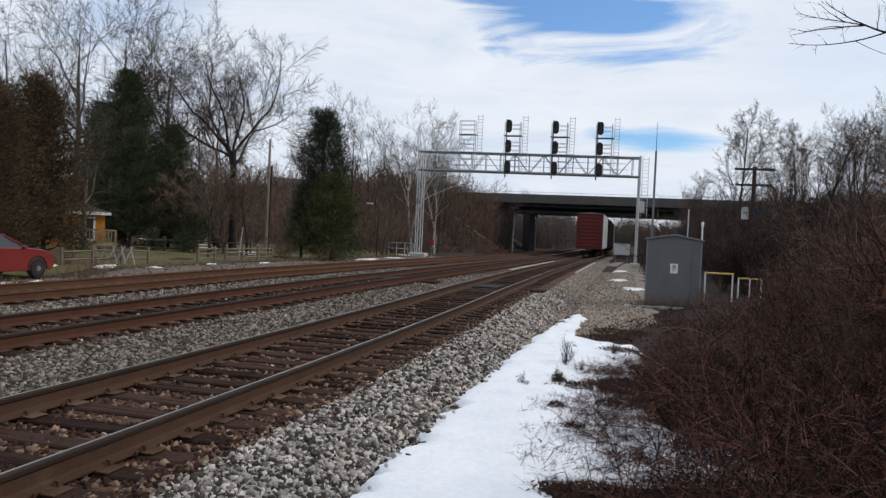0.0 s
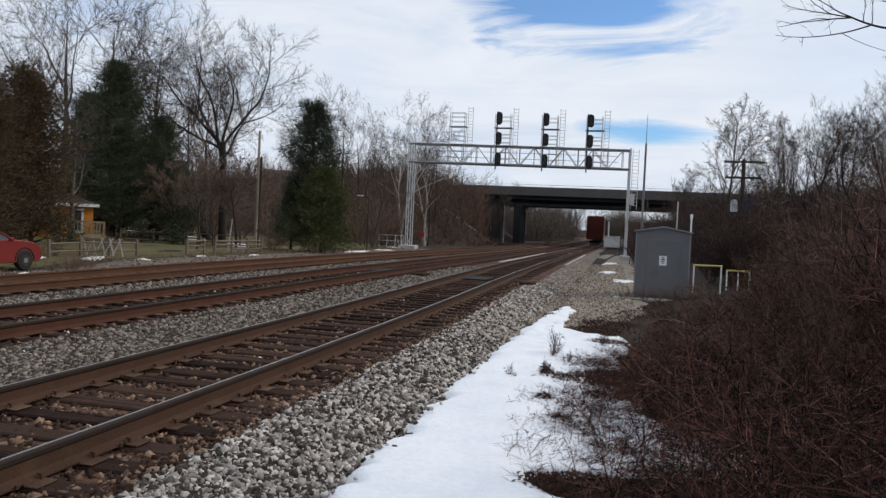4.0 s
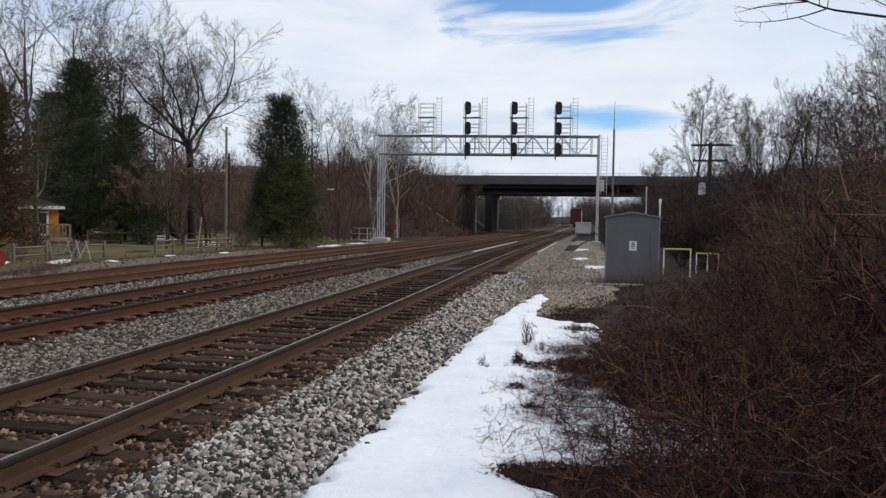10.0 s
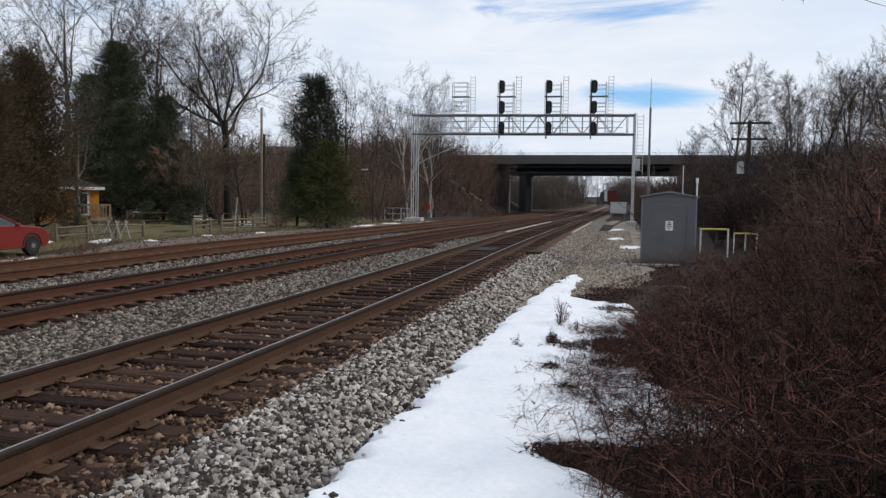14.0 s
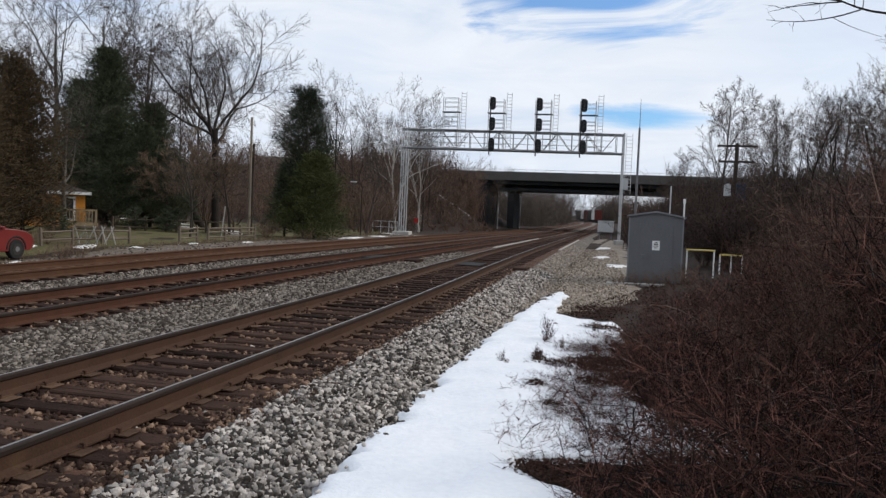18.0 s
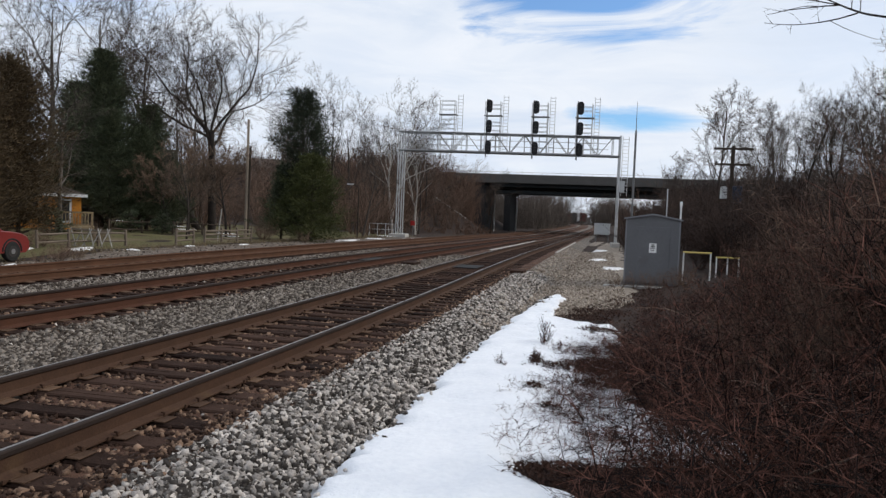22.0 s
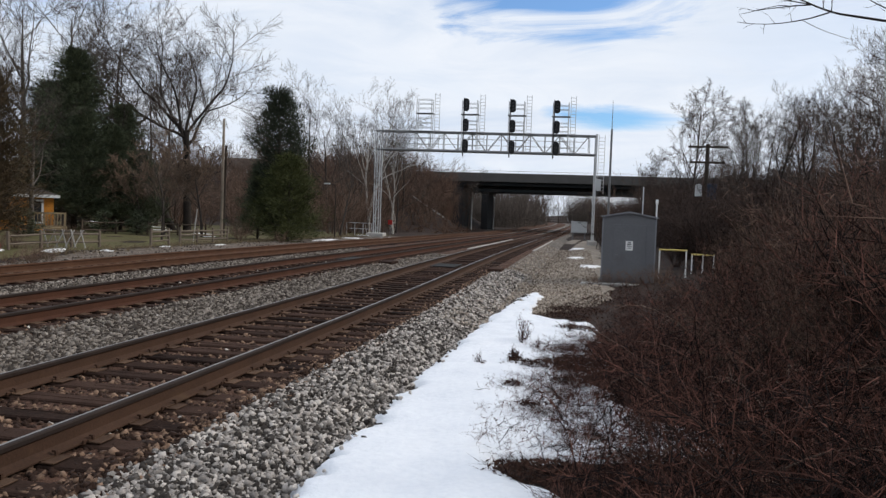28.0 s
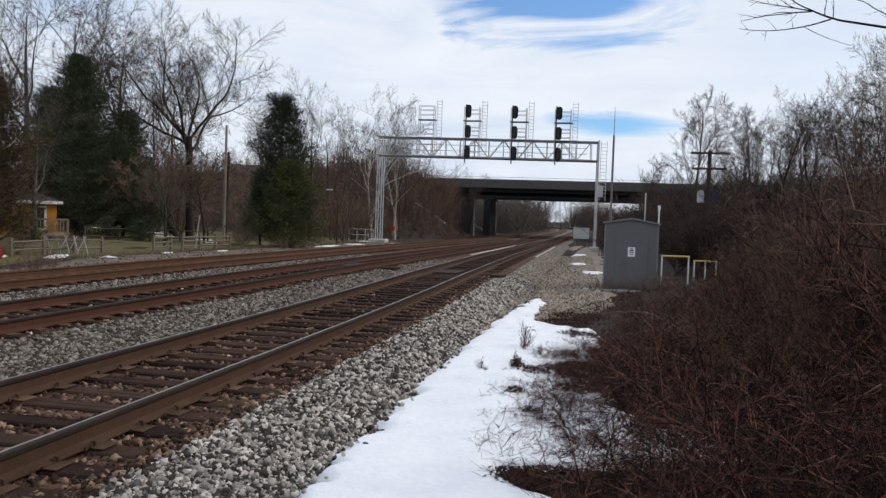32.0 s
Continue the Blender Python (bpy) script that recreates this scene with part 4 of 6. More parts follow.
# buildings far off
shed = thing("trackside_shed", -17.6, 425, gz(-17.6, 425), label="distant grey trackside shed with a dark flat roof", category="shed")
part("wall", Mesh().box(0, 0, 2.0, 9.0, 6.0, 4.4, c=0.05), CABINET, shed)
part("roof", Mesh().box(0, 0, 4.4, 10.0, 7.0, 0.7, c=0.05), DARKSTEEL, shed)
# dark panels set on the wall in place of shaded open bays
for k in (-3, 0, 3):
    part("opening", Mesh().box(k, -3.02, 2.0, 1.8, 0.1, 2.6), DARKSTEEL, shed)
hill_house = thing("hillside_house", -57.0, 121.0, gz(-57, 121) - 1.6, 20, label="pale far house on the embankment behind bare trees", category="house")
part("wall", Mesh().box(0, 0, 1.5, 9.0, 6.0, 3.4, c=0.05), CONC_PALE, hill_house)
part("roof", Mesh().solid([(-3.5, 3.1), (3.5, 3.1), (0, 4.9)], 0, -5.0, 5.0), SHINGLE, hill_house)
for k in (-3, -1, 1, 3):
    part("window", Mesh().box(k, -3.03, 1.8, 0.9, 0.08, 1.2), GLASS_DARK, hill_house)

# ---- plants ----
def tubes(m, pts, r0, r1, sides):
    n = len(pts) - 1
    m.tube(pts, [r0 + (r1 - r0) * i / n for i in range(n + 1)], sides, cap=False)


def spike_to(m, p, q, r):
    """A thin pointed twig of three faces."""
    d = (q - p).normalized()
    u = d.cross(Vector((0.3, 0.9, 0.2))).normalized() * r
    w = d.cross(u)
    m.add([tuple(p + u), tuple(p - u * 0.5 + w * 0.87), tuple(p - u * 0.5 - w * 0.87), tuple(q)], [(0, 1, 3), (1, 2, 3), (2, 0, 3)])


def grow(rng, out, p, d, length, r, level, spec):
    """One limb and its children. out: a mesh for each level."""
    s = spec[level]
    n = s["segs"]
    pts, dirs = [Vector(p)], [Vector(d)]
    for i in range(n):
        d = (d + Vector((rng.gauss(0, 1), rng.gauss(0, 1), rng.gauss(0, 1))) * s["bend"] + Vector((0, 0, s["up"]))).normalized()
        pts.append(pts[-1] + d * (length / n))
        dirs.append(d)
    if s["segs"] == 1:
        spike_to(out[level], pts[0], pts[1], r)
        return
    if level == 1 and "each" in s:
        out[1].append(Mesh())
        tubes(out[1][-1], pts, r, r * s["taper"], s["sides"])
    else:
        tubes(out[level], pts, r, r * s["taper"], s["sides"])
    if level + 1 >= len(spec):
        return
    c = spec[level + 1]
    for k in range(c["count"]):
        f = c["from"] + (1 - c["from"]) * (k + rng.random()) / c["count"]
        f = min(0.999, f)
        i = int(f * n)
        q = pts[i].lerp(pts[i + 1], f * n - i)
        base = dirs[min(i + 1, n)]
        side = base.cross(Vector((rng.gauss(0, 1), rng.gauss(0, 1), rng.gauss(0, 0.6))))
        side = side.normalized() if side.length > 1e-6 else Vector((1, 0, 0))
        ang = radians(rng.uniform(*c["angle"]))
        nd = (base * math.cos(ang) + side * math.sin(ang)).normalized()
        ln = length * rng.uniform(*c["length"]) * (1 - 0.45 * f * c.get("short", 1))
        grow(rng, out, q, nd, ln, max(c.get("least", 0.004), r * (1 - (1 - s["taper"]) * f) * c["thick"]), level + 1, spec)


def spec_tree(limbs=9, spread=(28, 55), start=0.35, dense=1.0, trunk_bend=0.06, limb_len=(0.5, 0.75), taper=0.12, least=0.008, short=1.0, rise=0.035, wander=0.13):
    return [dict(segs=9, bend=trunk_bend, up=0.02, taper=taper, sides=8),
            {"segs": 8, "bend": wander, "up": rise, "taper": 0.2, "sides": 6, "count": limbs, "from": start, "angle": spread, "length": limb_len, "thick": 0.52, "short": short, "each": True},
            {"segs": 4, "bend": 0.10, "up": 0.035, "taper": 0.25, "sides": 4, "count": round(7 * dense), "from": 0.18, "angle": (30, 58), "length": (0.42, 0.68), "thick": 0.5, "least": least * 1.5},
            {"segs": 3, "bend": 0.09, "up": 0.045, "taper": 0.3, "sides": 3, "count": round(7 * dense), "from": 0.12, "angle": (26, 55), "length": (0.42, 0.72), "thick": 0.55, "least": least * 1.15},
            {"segs": 1, "bend": 0.16, "up": 0.04, "taper": 0.5, "sides": 3, "count": round(7 * dense), "from": 0.1, "angle": (25, 60), "length": (0.4, 0.85), "thick": 0.6, "least": least}]


def bare_tree(seed, h, r, spec, bark, twig, label, lean=(0, 0), name="bare_tree", trunk=0.86):
    rng = random.Random(seed)
    out = [Mesh(), [], Mesh(), Mesh(), Mesh()]
    grow(rng, out, Vector((0, 0, -0.2)), Vector((lean[0], lean[1], 1)).normalized(), h * trunk, r, 0, spec)
    ob = thing(name, 0, -400 - seed * 30, 0, label=label, category="tree", group="bare trees")
    part("trunk", out[0], bark, ob, smooth=True)
    for m in out[1]:
        part("limb", m, bark, ob, smooth=True)
    tw = Mesh()
    for m in out[2:]:
        tw.add(m.v, m.f)
    part("crown", tw, twig, ob, "fine bare twigs", kind="stuff")
    return ob


def put(ob, x, y, s=1.0, rz=0.0, dz=0.0, tall=1.0):
    """A copy of a plant on the ground."""
    return copy_thing(ob, Matrix.LocRotScale((x, y, gz(x, y) + dz), Euler((0, 0, radians(rz))), (s, s, s * tall)))


def place_first(ob, x, y, s=1.0, rz=0.0, dz=0.0):
    ob.matrix_basis = Matrix.LocRotScale((x, y, gz(x, y) + dz), Euler((0, 0, radians(rz))), (1, 1, 1))


def needle_spray(m, rng, p, d, size, n):
    """A tuft of needle blades round a twig tip."""
    for _ in range(n):
        a = (d + Vector((rng.gauss(0, 0.5), rng.gauss(0, 0.5), rng.gauss(0, 0.4)))).normalized()
        w = a.cross(Vector((rng.gauss(0, 1), rng.gauss(0, 1), rng.gauss(0, 1)))).normalized() * size * 0.065
        b = p + Vector((rng.gauss(0, 0.3), rng.gauss(0, 0.3), rng.gauss(0, 0.25))) * size * 0.5
        t = b + a * size
        mid = b + a * size * 0.5
        m.add([tuple(b), tuple(mid + w), tuple(t), tuple(mid - w)], [(0, 1, 2, 3)])


def conifer(seed, h, r, needles, label, bare=0.08, tuft=0.32, density=1.0, droop=0.0, pointed=0.9, ragged=0.3, name="conifer"):
    rng = random.Random(seed)
    ob = thing(name, 0, -700 - seed * 20, 0, label=label, category="tree", group="evergreens")
    part("trunk", Mesh().tube([(0, 0, -0.2), (0.05, 0.03, h * 0.5), (0.0, 0.0, h * 0.97)], [h * 0.02, h * 0.013, 0.02], 8), BARK, ob, smooth=True)
    limbs, crown = Mesh(), Mesh()
    levels = round(h * 3.2 * density)
    for i in range(levels):
        f = bare + (1 - bare) * (i + rng.random()) / levels
        reach = r * (1 - f) ** pointed * (1 - 0.35 * max(0, 0.18 - f) / 0.18) * (1 + 0.22 * math.sin(f * 17 + seed)) + 0.12
        for k in range(rng.randint(5, 7)):
            a = rng.uniform(0, 2 * math.pi)
            ln = reach * rng.uniform(1 - ragged, 1 + ragged * 0.5)
            d = Vector((math.cos(a), math.sin(a), rng.uniform(0.05, 0.4) - droop)).normalized()
            p0 = Vector((0, 0, f * h))
            p1 = p0 + d * ln + Vector((0, 0, 0.08 * ln))
            limbs.tube([p0, p0.lerp(p1, 0.5) - Vector((0, 0, 0.04 * ln)), p1], [0.012 + 0.012 * ln, 0.008 + 0.006 * ln, 0.004], 3, cap=False)
            n = max(2, round(ln / (tuft * 0.42)))
            for q in range(n):
                g = 0.25 + 0.75 * (q + rng.random()) / n
                p = p0.lerp(p1, g)
                side = Vector((-d.y, d.x, 0)) * rng.uniform(-0.32, 0.32) * ln * (1.1 - g)
                needle_spray(crown, rng, p + side, (d + side * 0.8).normalized(), tuft * rng.uniform(0.6, 1.15), 7)
    part("bough_frame", limbs, BARK, ob, kind="stuff")
    part("crown", crown, needles, ob, kind="stuff")
    return ob


def evergreen(seed, h, profile, needles, label, clumps, size, flat=0.6, blades=90, blade=0.24, width=0.11, bare=0.1, trunk=0.02, hang=0.0):
    """A dense evergreen: boughs that each carry a ragged clump of needle blades. profile: share of the height, reach of the boughs."""
    rng = random.Random(seed)
    ob = thing("conifer", 0, -700 - seed * 20, 0, label=label, category="tree", group="evergreens")
    part("trunk", Mesh().tube([(0, 0, -0.2), (0.05, 0.03, h * 0.5), (0.0, 0.0, h * 0.97)], [h * trunk, h * trunk * 0.65, 0.02], 8), BARK, ob, smooth=True)
    limbs, crown = Mesh(), Mesh()
    for k in range(clumps):
        f = bare + (0.985 - bare) * (k + rng.random()) / clumps
        reach = ease(profile, f) * (rng.uniform(1.1, 1.6) if rng.random() < 0.36 else rng.uniform(0.7, 1.0))
        a = k * 2.39996 + rng.uniform(-0.6, 0.6)
        rr = reach * (1.0 - 0.7 * rng.random() ** 2.0) * rng.uniform(0.8, 1.08)
        c = Vector((math.cos(a) * rr, math.sin(a) * rr, f * h))
        root = Vector((0, 0, max(0.3, f * h - rr * (0.35 - hang))))
        limbs.tube([root, root.lerp(c, 0.5) + Vector((0, 0, -0.05 * rr)), c], [0.012 + 0.012 * rr, 0.008 + 0.007 * rr, 0.005], 3, cap=False)
        out = Vector((math.cos(a), math.sin(a), 0.22 - hang)).normalized()
        side = Vector((-math.sin(a), math.cos(a), 0))
        big = size * rng.uniform(0.55, 1.3) * (0.55 + 0.45 * min(1, reach))
        for b in range(blades):
            u, v, q = rng.gauss(0, 0.55), rng.gauss(0, 0.40), rng.gauss(0, 0.34)
            p = c + (out * u + side * v + Vector((0, 0, q * flat))) * big
            e = (out * (0.55 + u * 0.5) + side * (v * 1.3 + rng.gauss(0, 0.35)) + Vector((0, 0, q * 0.6 + rng.gauss(0.25, 0.40) - hang))).normalized()
            ln = blade * rng.uniform(0.6, 1.35)
            w = e.cross(Vector((rng.gauss(0, 1), rng.gauss(0, 1), rng.gauss(0, 1)))).normalized() * ln * width
            m = p + e * ln * 0.45
            crown.add([tuple(p), tuple(m + w), tuple(p + e * ln), tuple(m - w)], [(0, 1, 2, 3)])
    part("bough_frame", limbs, BARK, ob, kind="stuff")
    part("crown", crown, needles, ob, kind="stuff")
    return ob


def shrub(seed, h, spread, stems, twig, label, name="bare_shrub", group="bare shrubs", sub=6, fine=5, r=0.02, least=0.010):
    rng = random.Random(seed)
    spec = [dict(segs=5, bend=0.12, up=0.03, taper=0.3, sides=3),
            {"segs": 2, "bend": 0.18, "up": 0.04, "taper": 0.35, "sides": 3, "count": sub, "from": 0.2, "angle": (20, 55), "length": (0.35, 0.65), "thick": 0.6},
            {"segs": 1, "bend": 0.2, "up": 0.03, "taper": 0.5, "sides": 3, "count": fine, "from": 0.1, "angle": (20, 60), "length": (0.4, 0.8), "thick": 0.7, "least": least}]
    out = [Mesh() for _ in spec]
    for k in range(stems):
        a = rng.uniform(0, 2 * math.pi)
        d = Vector((math.cos(a) * spread, math.sin(a) * spread, 1)).normalized()
        grow(rng, out, Vector((math.cos(a) * 0.25 * rng.random() * h * 0.4, math.sin(a) * 0.25 * rng.random() * h * 0.4, -0.05)), d, h * rng.uniform(0.6, 1.05), r * rng.uniform(0.7, 1.2), 0, spec)
    ob = thing(name, 0, -1000 - seed * 12, 0, label=label, category="shrub", group=group)
    part("stem_clump", out[0], twig, ob, kind="stuff")
    tw = Mesh()
    for m in out[1:]:
        tw.add(m.v, m.f)
    part("crown", tw, twig, ob, kind="stuff")
    return ob


def bramble(seed, radius, h, canes, label, twigs=11, thin=1.0, reach=1.0):
    """A tangle of arching canes with side twigs and a few dead leaves."""
    rng = random.Random(seed)
    cane, twig, dry, leaf = Mesh(), Mesh(), Mesh(), Mesh()
    for k in range(canes):
        a, rr = rng.uniform(0, 2 * math.pi), radius * math.sqrt(rng.random()) * 0.8
        p = Vector((rr * math.cos(a), rr * math.sin(a), -0.03))
        b = rng.uniform(0, 2 * math.pi)
        d = Vector((math.cos(b) * 0.6, math.sin(b) * 0.6, 1.2)).normalized()
        ln = h * rng.uniform(0.7, 1.45)
        n = 8
        pts = [p]
        for i in range(n):
            d = (d + Vector((rng.gauss(0, 0.52) + math.cos(b) * 0.03, rng.gauss(0, 0.52) + math.sin(b) * 0.03, -0.08 + rng.gauss(0, 0.36)))).normalized()
            q = pts[-1] + d * ln / n
            q.z = max(q.z, 0.01)
            far_out, lim = math.hypot(q.x, q.y), radius * 1.1
            if far_out > lim:
                q.xy = q.xy * ((lim + (far_out - lim) * 0.3) / far_out)
            pts.append(q)
        r = rng.uniform(0.0022, 0.005) * thin
        target = dry if rng.random() < 0.04 else cane
        tubes(target, pts, r, r * 0.4, 3)
        for t in range(twigs):
            f = rng.uniform(0.12, 0.98) * n
            i = int(f)
            o = pts[i].lerp(pts[i + 1], f - i)
            e = ((pts[i + 1] - pts[i]).normalized() + Vector((rng.gauss(0, 0.8), rng.gauss(0, 0.8), rng.gauss(0.1, 0.7)))).normalized()
            l2 = rng.uniform(0.08, 0.30) * reach
            mid = o + e * l2 * 0.5 + Vector((rng.gauss(0, 0.035), rng.gauss(0, 0.035), rng.gauss(0, 0.035)))
            end = mid + (e + Vector((rng.gauss(0, 0.6), rng.gauss(0, 0.6), rng.gauss(0, 0.6)))).normalized() * l2 * 0.5
            spike_to(twig, o, mid + (mid - o) * 0.25, r * 0.7)
            spike_to(twig, mid, end, r * 0.55)
            spike_to(twig, o.lerp(mid, 0.6), mid + (e + Vector((rng.gauss(0, 0.9), rng.gauss(0, 0.9), rng.gauss(0, 0.9)))).normalized() * l2 * 0.4, r * 0.5)
            if rng.random() < 0.05:
                u = Vector((rng.gauss(0, 1), rng.gauss(0, 1), rng.gauss(0, 1))).normalized() * 0.024
                w = u.cross(Vector((rng.gauss(0, 1), rng.gauss(0, 1), rng.gauss(0, 1)))).normalized() * 0.009
                leaf.add([tuple(end), tuple(end + u * 0.5 + w), tuple(end + u), tuple(end + u * 0.5 - w)], [(0, 1, 2, 3)])
    ob = thing("bramble_bush", 0, -1400 - seed * 12, 0, label=label, category="shrub", group="bramble thicket")
    part("cane_tangle", cane, BRAMBLE, ob, kind="stuff")
    part("twig_tangle", twig, BRAMBLE, ob, kind="stuff")
    if dry.v:
        part("dry_tangle", dry, BRAMBLE_PALE, ob, "pale dry canes", kind="stuff")
    if leaf.v:
        part("leaf_litter", leaf, DEADLEAF, ob, "withered brown leaves", kind="stuff")
    return ob

SPEC_A = spec_tree(limbs=9, start=0.30, dense=0.92)
SPEC_B = spec_tree(limbs=10, spread=(24, 50), start=0.26, dense=0.9)
big_tree = bare_tree(16, 18.0, 0.31, spec_tree(limbs=7, spread=(12, 44), start=0.84, dense=1.5, trunk_bend=0.03, limb_len=(1.05, 1.38), taper=0.70, least=0.012, short=0.2, rise=0.05, wander=0.19), BARK_DARK, TWIG,
                     "large bare broadleaf tree with a wide rounded crown", trunk=0.42)
place_first(big_tree, -30.8, 53.8, rz=40)
leaning = bare_tree(17, 15.0, 0.30, spec_tree(limbs=8, spread=(20, 50), start=0.40, dense=1.0, trunk_bend=0.03, limb_len=(0.55, 0.85), taper=0.08, least=0.011, rise=0.07, wander=0.15), BARK_DARK, TWIG,
                    "bare broadleaf tree with a trunk that leans far over", lean=(-0.42, -0.22), trunk=0.85)
place_first(leaning, -32.2, 54.4)
stout = bare_tree(18, 17.0, 0.34, spec_tree(limbs=9, spread=(24, 56), start=0.34, dense=0.95, trunk_bend=0.045, limb_len=(0.42, 0.66), taper=0.07, least=0.011, rise=0.06, wander=0.17), BARK_GREY, TWIG,
                  "tall bare tree with a stout grey trunk and crooked limbs")
place_first(stout, -38.8, 46.2, rz=60)
put(stout, -36.6, 48.0, 1.0, 200)
put(stout, -29.2, 35.6, 0.46, 100)
oval = bare_tree(19, 16.0, 0.21, spec_tree(limbs=20, spread=(26, 48), start=0.22, dense=1.0, trunk_bend=0.025, limb_len=(0.42, 0.58), taper=0.15, least=0.012, short=1.3, rise=0.075, wander=0.08), BARK, TWIG,
                 "upright bare tree with a fine oval crown", trunk=0.95)
place_first(oval, 8.7, 95, rz=80)
put(oval, 4.6, 104, 0.62, 10)
put(oval, 16.0, 100, 0.8, 220)
crooked = bare_tree(20, 7.0, 0.13, spec_tree(limbs=13, spread=(30, 62), start=0.22, dense=1.0, trunk_bend=0.08, limb_len=(0.36, 0.60), taper=0.12, least=0.006, rise=0.06, wander=0.20), BARK_DARK, TWIG,
                    "dark crooked bare tree with tangled limbs on the bank", trunk=0.95)
place_first(crooked, 7.2, 39.5, rz=20)
for x, y, s, rz in ((8.6, 33.5, 0.85, 140), (8.0, 28.0, 0.8, 250), (6.9, 22.5, 0.72, 40), (10.6, 46.0, 1.0, 300), (5.9, 44.0, 0.55, 90)):
    put(crooked, x, y, s, rz)
tree_a = bare_tree(21, 14.0, 0.20, SPEC_A, BARK, TWIG, "tall bare broadleaf tree in winter")
tree_b = bare_tree(22, 13.0, 0.17, SPEC_B, BARK, TWIG, "slender bare broadleaf tree in winter")
tree_c = bare_tree(23, 12.0, 0.18, SPEC_A, BARK, TWIG, "bare broadleaf tree leaning slightly", lean=(0.25, 0.1))
birch = bare_tree(24, 14.0, 0.19, spec_tree(limbs=9, spread=(20, 42), start=0.42, dense=0.85), BARK_PALE, TWIG, "pale-barked bare sycamore behind the signal bridge")
place_first(birch, -24.2, 78.0, rz=0)
put(birch, -23.0, 83.0, 0.75, 300)
put(birch, -27.0, 86.0, 0.95, 130)
put(birch, -25.2, 92.0, 0.8, 220)
place_first(tree_a, -41.0, 45.5, rz=10)
for x, y, s, rz in ((-50, 52, 1.3, 70), (-38, 55, 1.2, 250), (-40, 66, 1.1, 20), (-47, 75, 1.1, 200), (-33, 90, 1.0, 100), (24, 105, 1.0, 200)):
    put(tree_a, x, y, s, rz)
place_first(tree_b, -27.0, 68.0, rz=80)
for x, y, s, rz in ((-33, 74, 0.95, 10), (-26, 98, 0.95, 70), (-30, 104, 0.9, 140), (-38, 84, 1.0, 200), (12.5, 58, 0.72, 30), (14.5, 66, 0.75, 300), (-58, 55, 1.1, 210), (-34.5, 60, 1.0, 40), (8.0, 55, 0.62, 100), (16.5, 60, 0.78, 20), (20.5, 62, 0.95, 250), (11.4, 34, 0.70, 150), (12.6, 41, 0.72, 220), (15.5, 50, 0.80, 70), (11.4, 64, 0.72, 190), (17, 52, 0.85, 330), (-24, 88, 0.8, 60), (-31, 96, 0.9, 15), (-36, 102, 0.95, 95), (-41, 92, 1.0, 190), (-46, 100, 1.0, 280), (-28.5, 86, 0.85, 330), (-52, 88, 1.1, 50), (-23.6, 38.6, 0.42, 10)):
    put(tree_b, x, y, s, rz)
place_first(tree_c, -30.6, 47.5, rz=170)
for x, y, s, rz in ((12.5, 74, 0.8, 200), (9.8, 52, 0.68, 320), (14.2, 46, 0.8, 260), (5.6, 118, 0.8, 60), (3.4, 122, 0.7, 10), (-20, 112, 0.75, 300), (-43, 58, 1.1, 30), (10.6, 60, 0.75, 110), (14.5, 55, 0.75, 30), (17.8, 57, 0.9, 150), (9.6, 31, 0.62, 10), (-21, 60, 0.6, 80)):
    put(tree_c, x, y, s, rz)

# small dense trees in front of the wood edge
little = bare_tree(27, 5.6, 0.09, spec_tree(limbs=11, spread=(28, 60), start=0.30, dense=0.95, limb_len=(0.5, 0.8), least=0.010), BARK, TWIG_TAN, "small brown tree with a dense rounded twiggy crown")
place_first(little, -26.6, 43.8)
for x, y, s, rz in ((-25.0, 45.4, 1.05, 70), (-29.6, 45.6, 0.9, 160)):
    put(little, x, y, s, rz)

# evergreens
cedar = evergreen(31, 7.7, ((0, 1.3), (0.15, 1.8), (0.4, 1.9), (0.62, 1.55), (0.82, 1.0), (0.94, 0.45), (1, 0.1)), NEEDLE_BROWN, "tall bronze-brown cedar with dense ragged foliage", 190, 0.62, flat=1.1, blades=150, blade=0.24, width=0.05, bare=0.10)
place_first(cedar, -25.5, 27.8)
put(cedar, -25.25, 28.3, 0.66, 75, tall=1.42)
for x, y, s, rz in ((-25.9, 25.9, 0.92, 140), (-24.2, 24.3, 0.85, 60), (-28.2, 28.5, 0.95, 220), (-27.4, 27.0, 0.9, 20), (-30.6, 33.2, 0.9, 300)):
    put(cedar, x, y, s, rz)
pine = evergreen(32, 11.8, ((0, 2.5), (0.15, 3.5), (0.35, 3.1), (0.6, 2.0), (0.8, 1.05), (0.92, 0.5), (1, 0.1)), NEEDLE, "dark green white pine with layered boughs", 210, 1.0, flat=0.50, blades=190, blade=0.34, width=0.05, bare=0.13, trunk=0.016)
place_first(pine, -34.9, 46.5)
for x, y, s, rz in ((-30.6, 47.4, 0.46, 80), (-33.0, 44.8, 0.66, 190), (-31.9, 46.4, 0.58, 330), (-32.6, 48.2, 0.72, 60), (-38.4, 48.5, 0.85, 250), (-21.7, 46.4, 0.40, 120), (-36.5, 34.5, 0.85, 30), (-39.5, 52.0, 0.9, 10)):
    put(pine, x, y, s, rz)
black_pine = evergreen(36, 9.5, ((0, 1.0), (0.2, 1.3), (0.42, 0.95), (0.52, 1.15), (0.62, 1.4), (0.76, 1.25), (0.9, 0.8), (1, 0.25)), NEEDLE_DARK, "dark bluish pine with a rounded tufted top beside the gravel road", 130, 0.66, flat=0.95, blades=250, blade=0.26, width=0.055, bare=0.10, trunk=0.016)
place_first(black_pine, -20.5, 46.6)
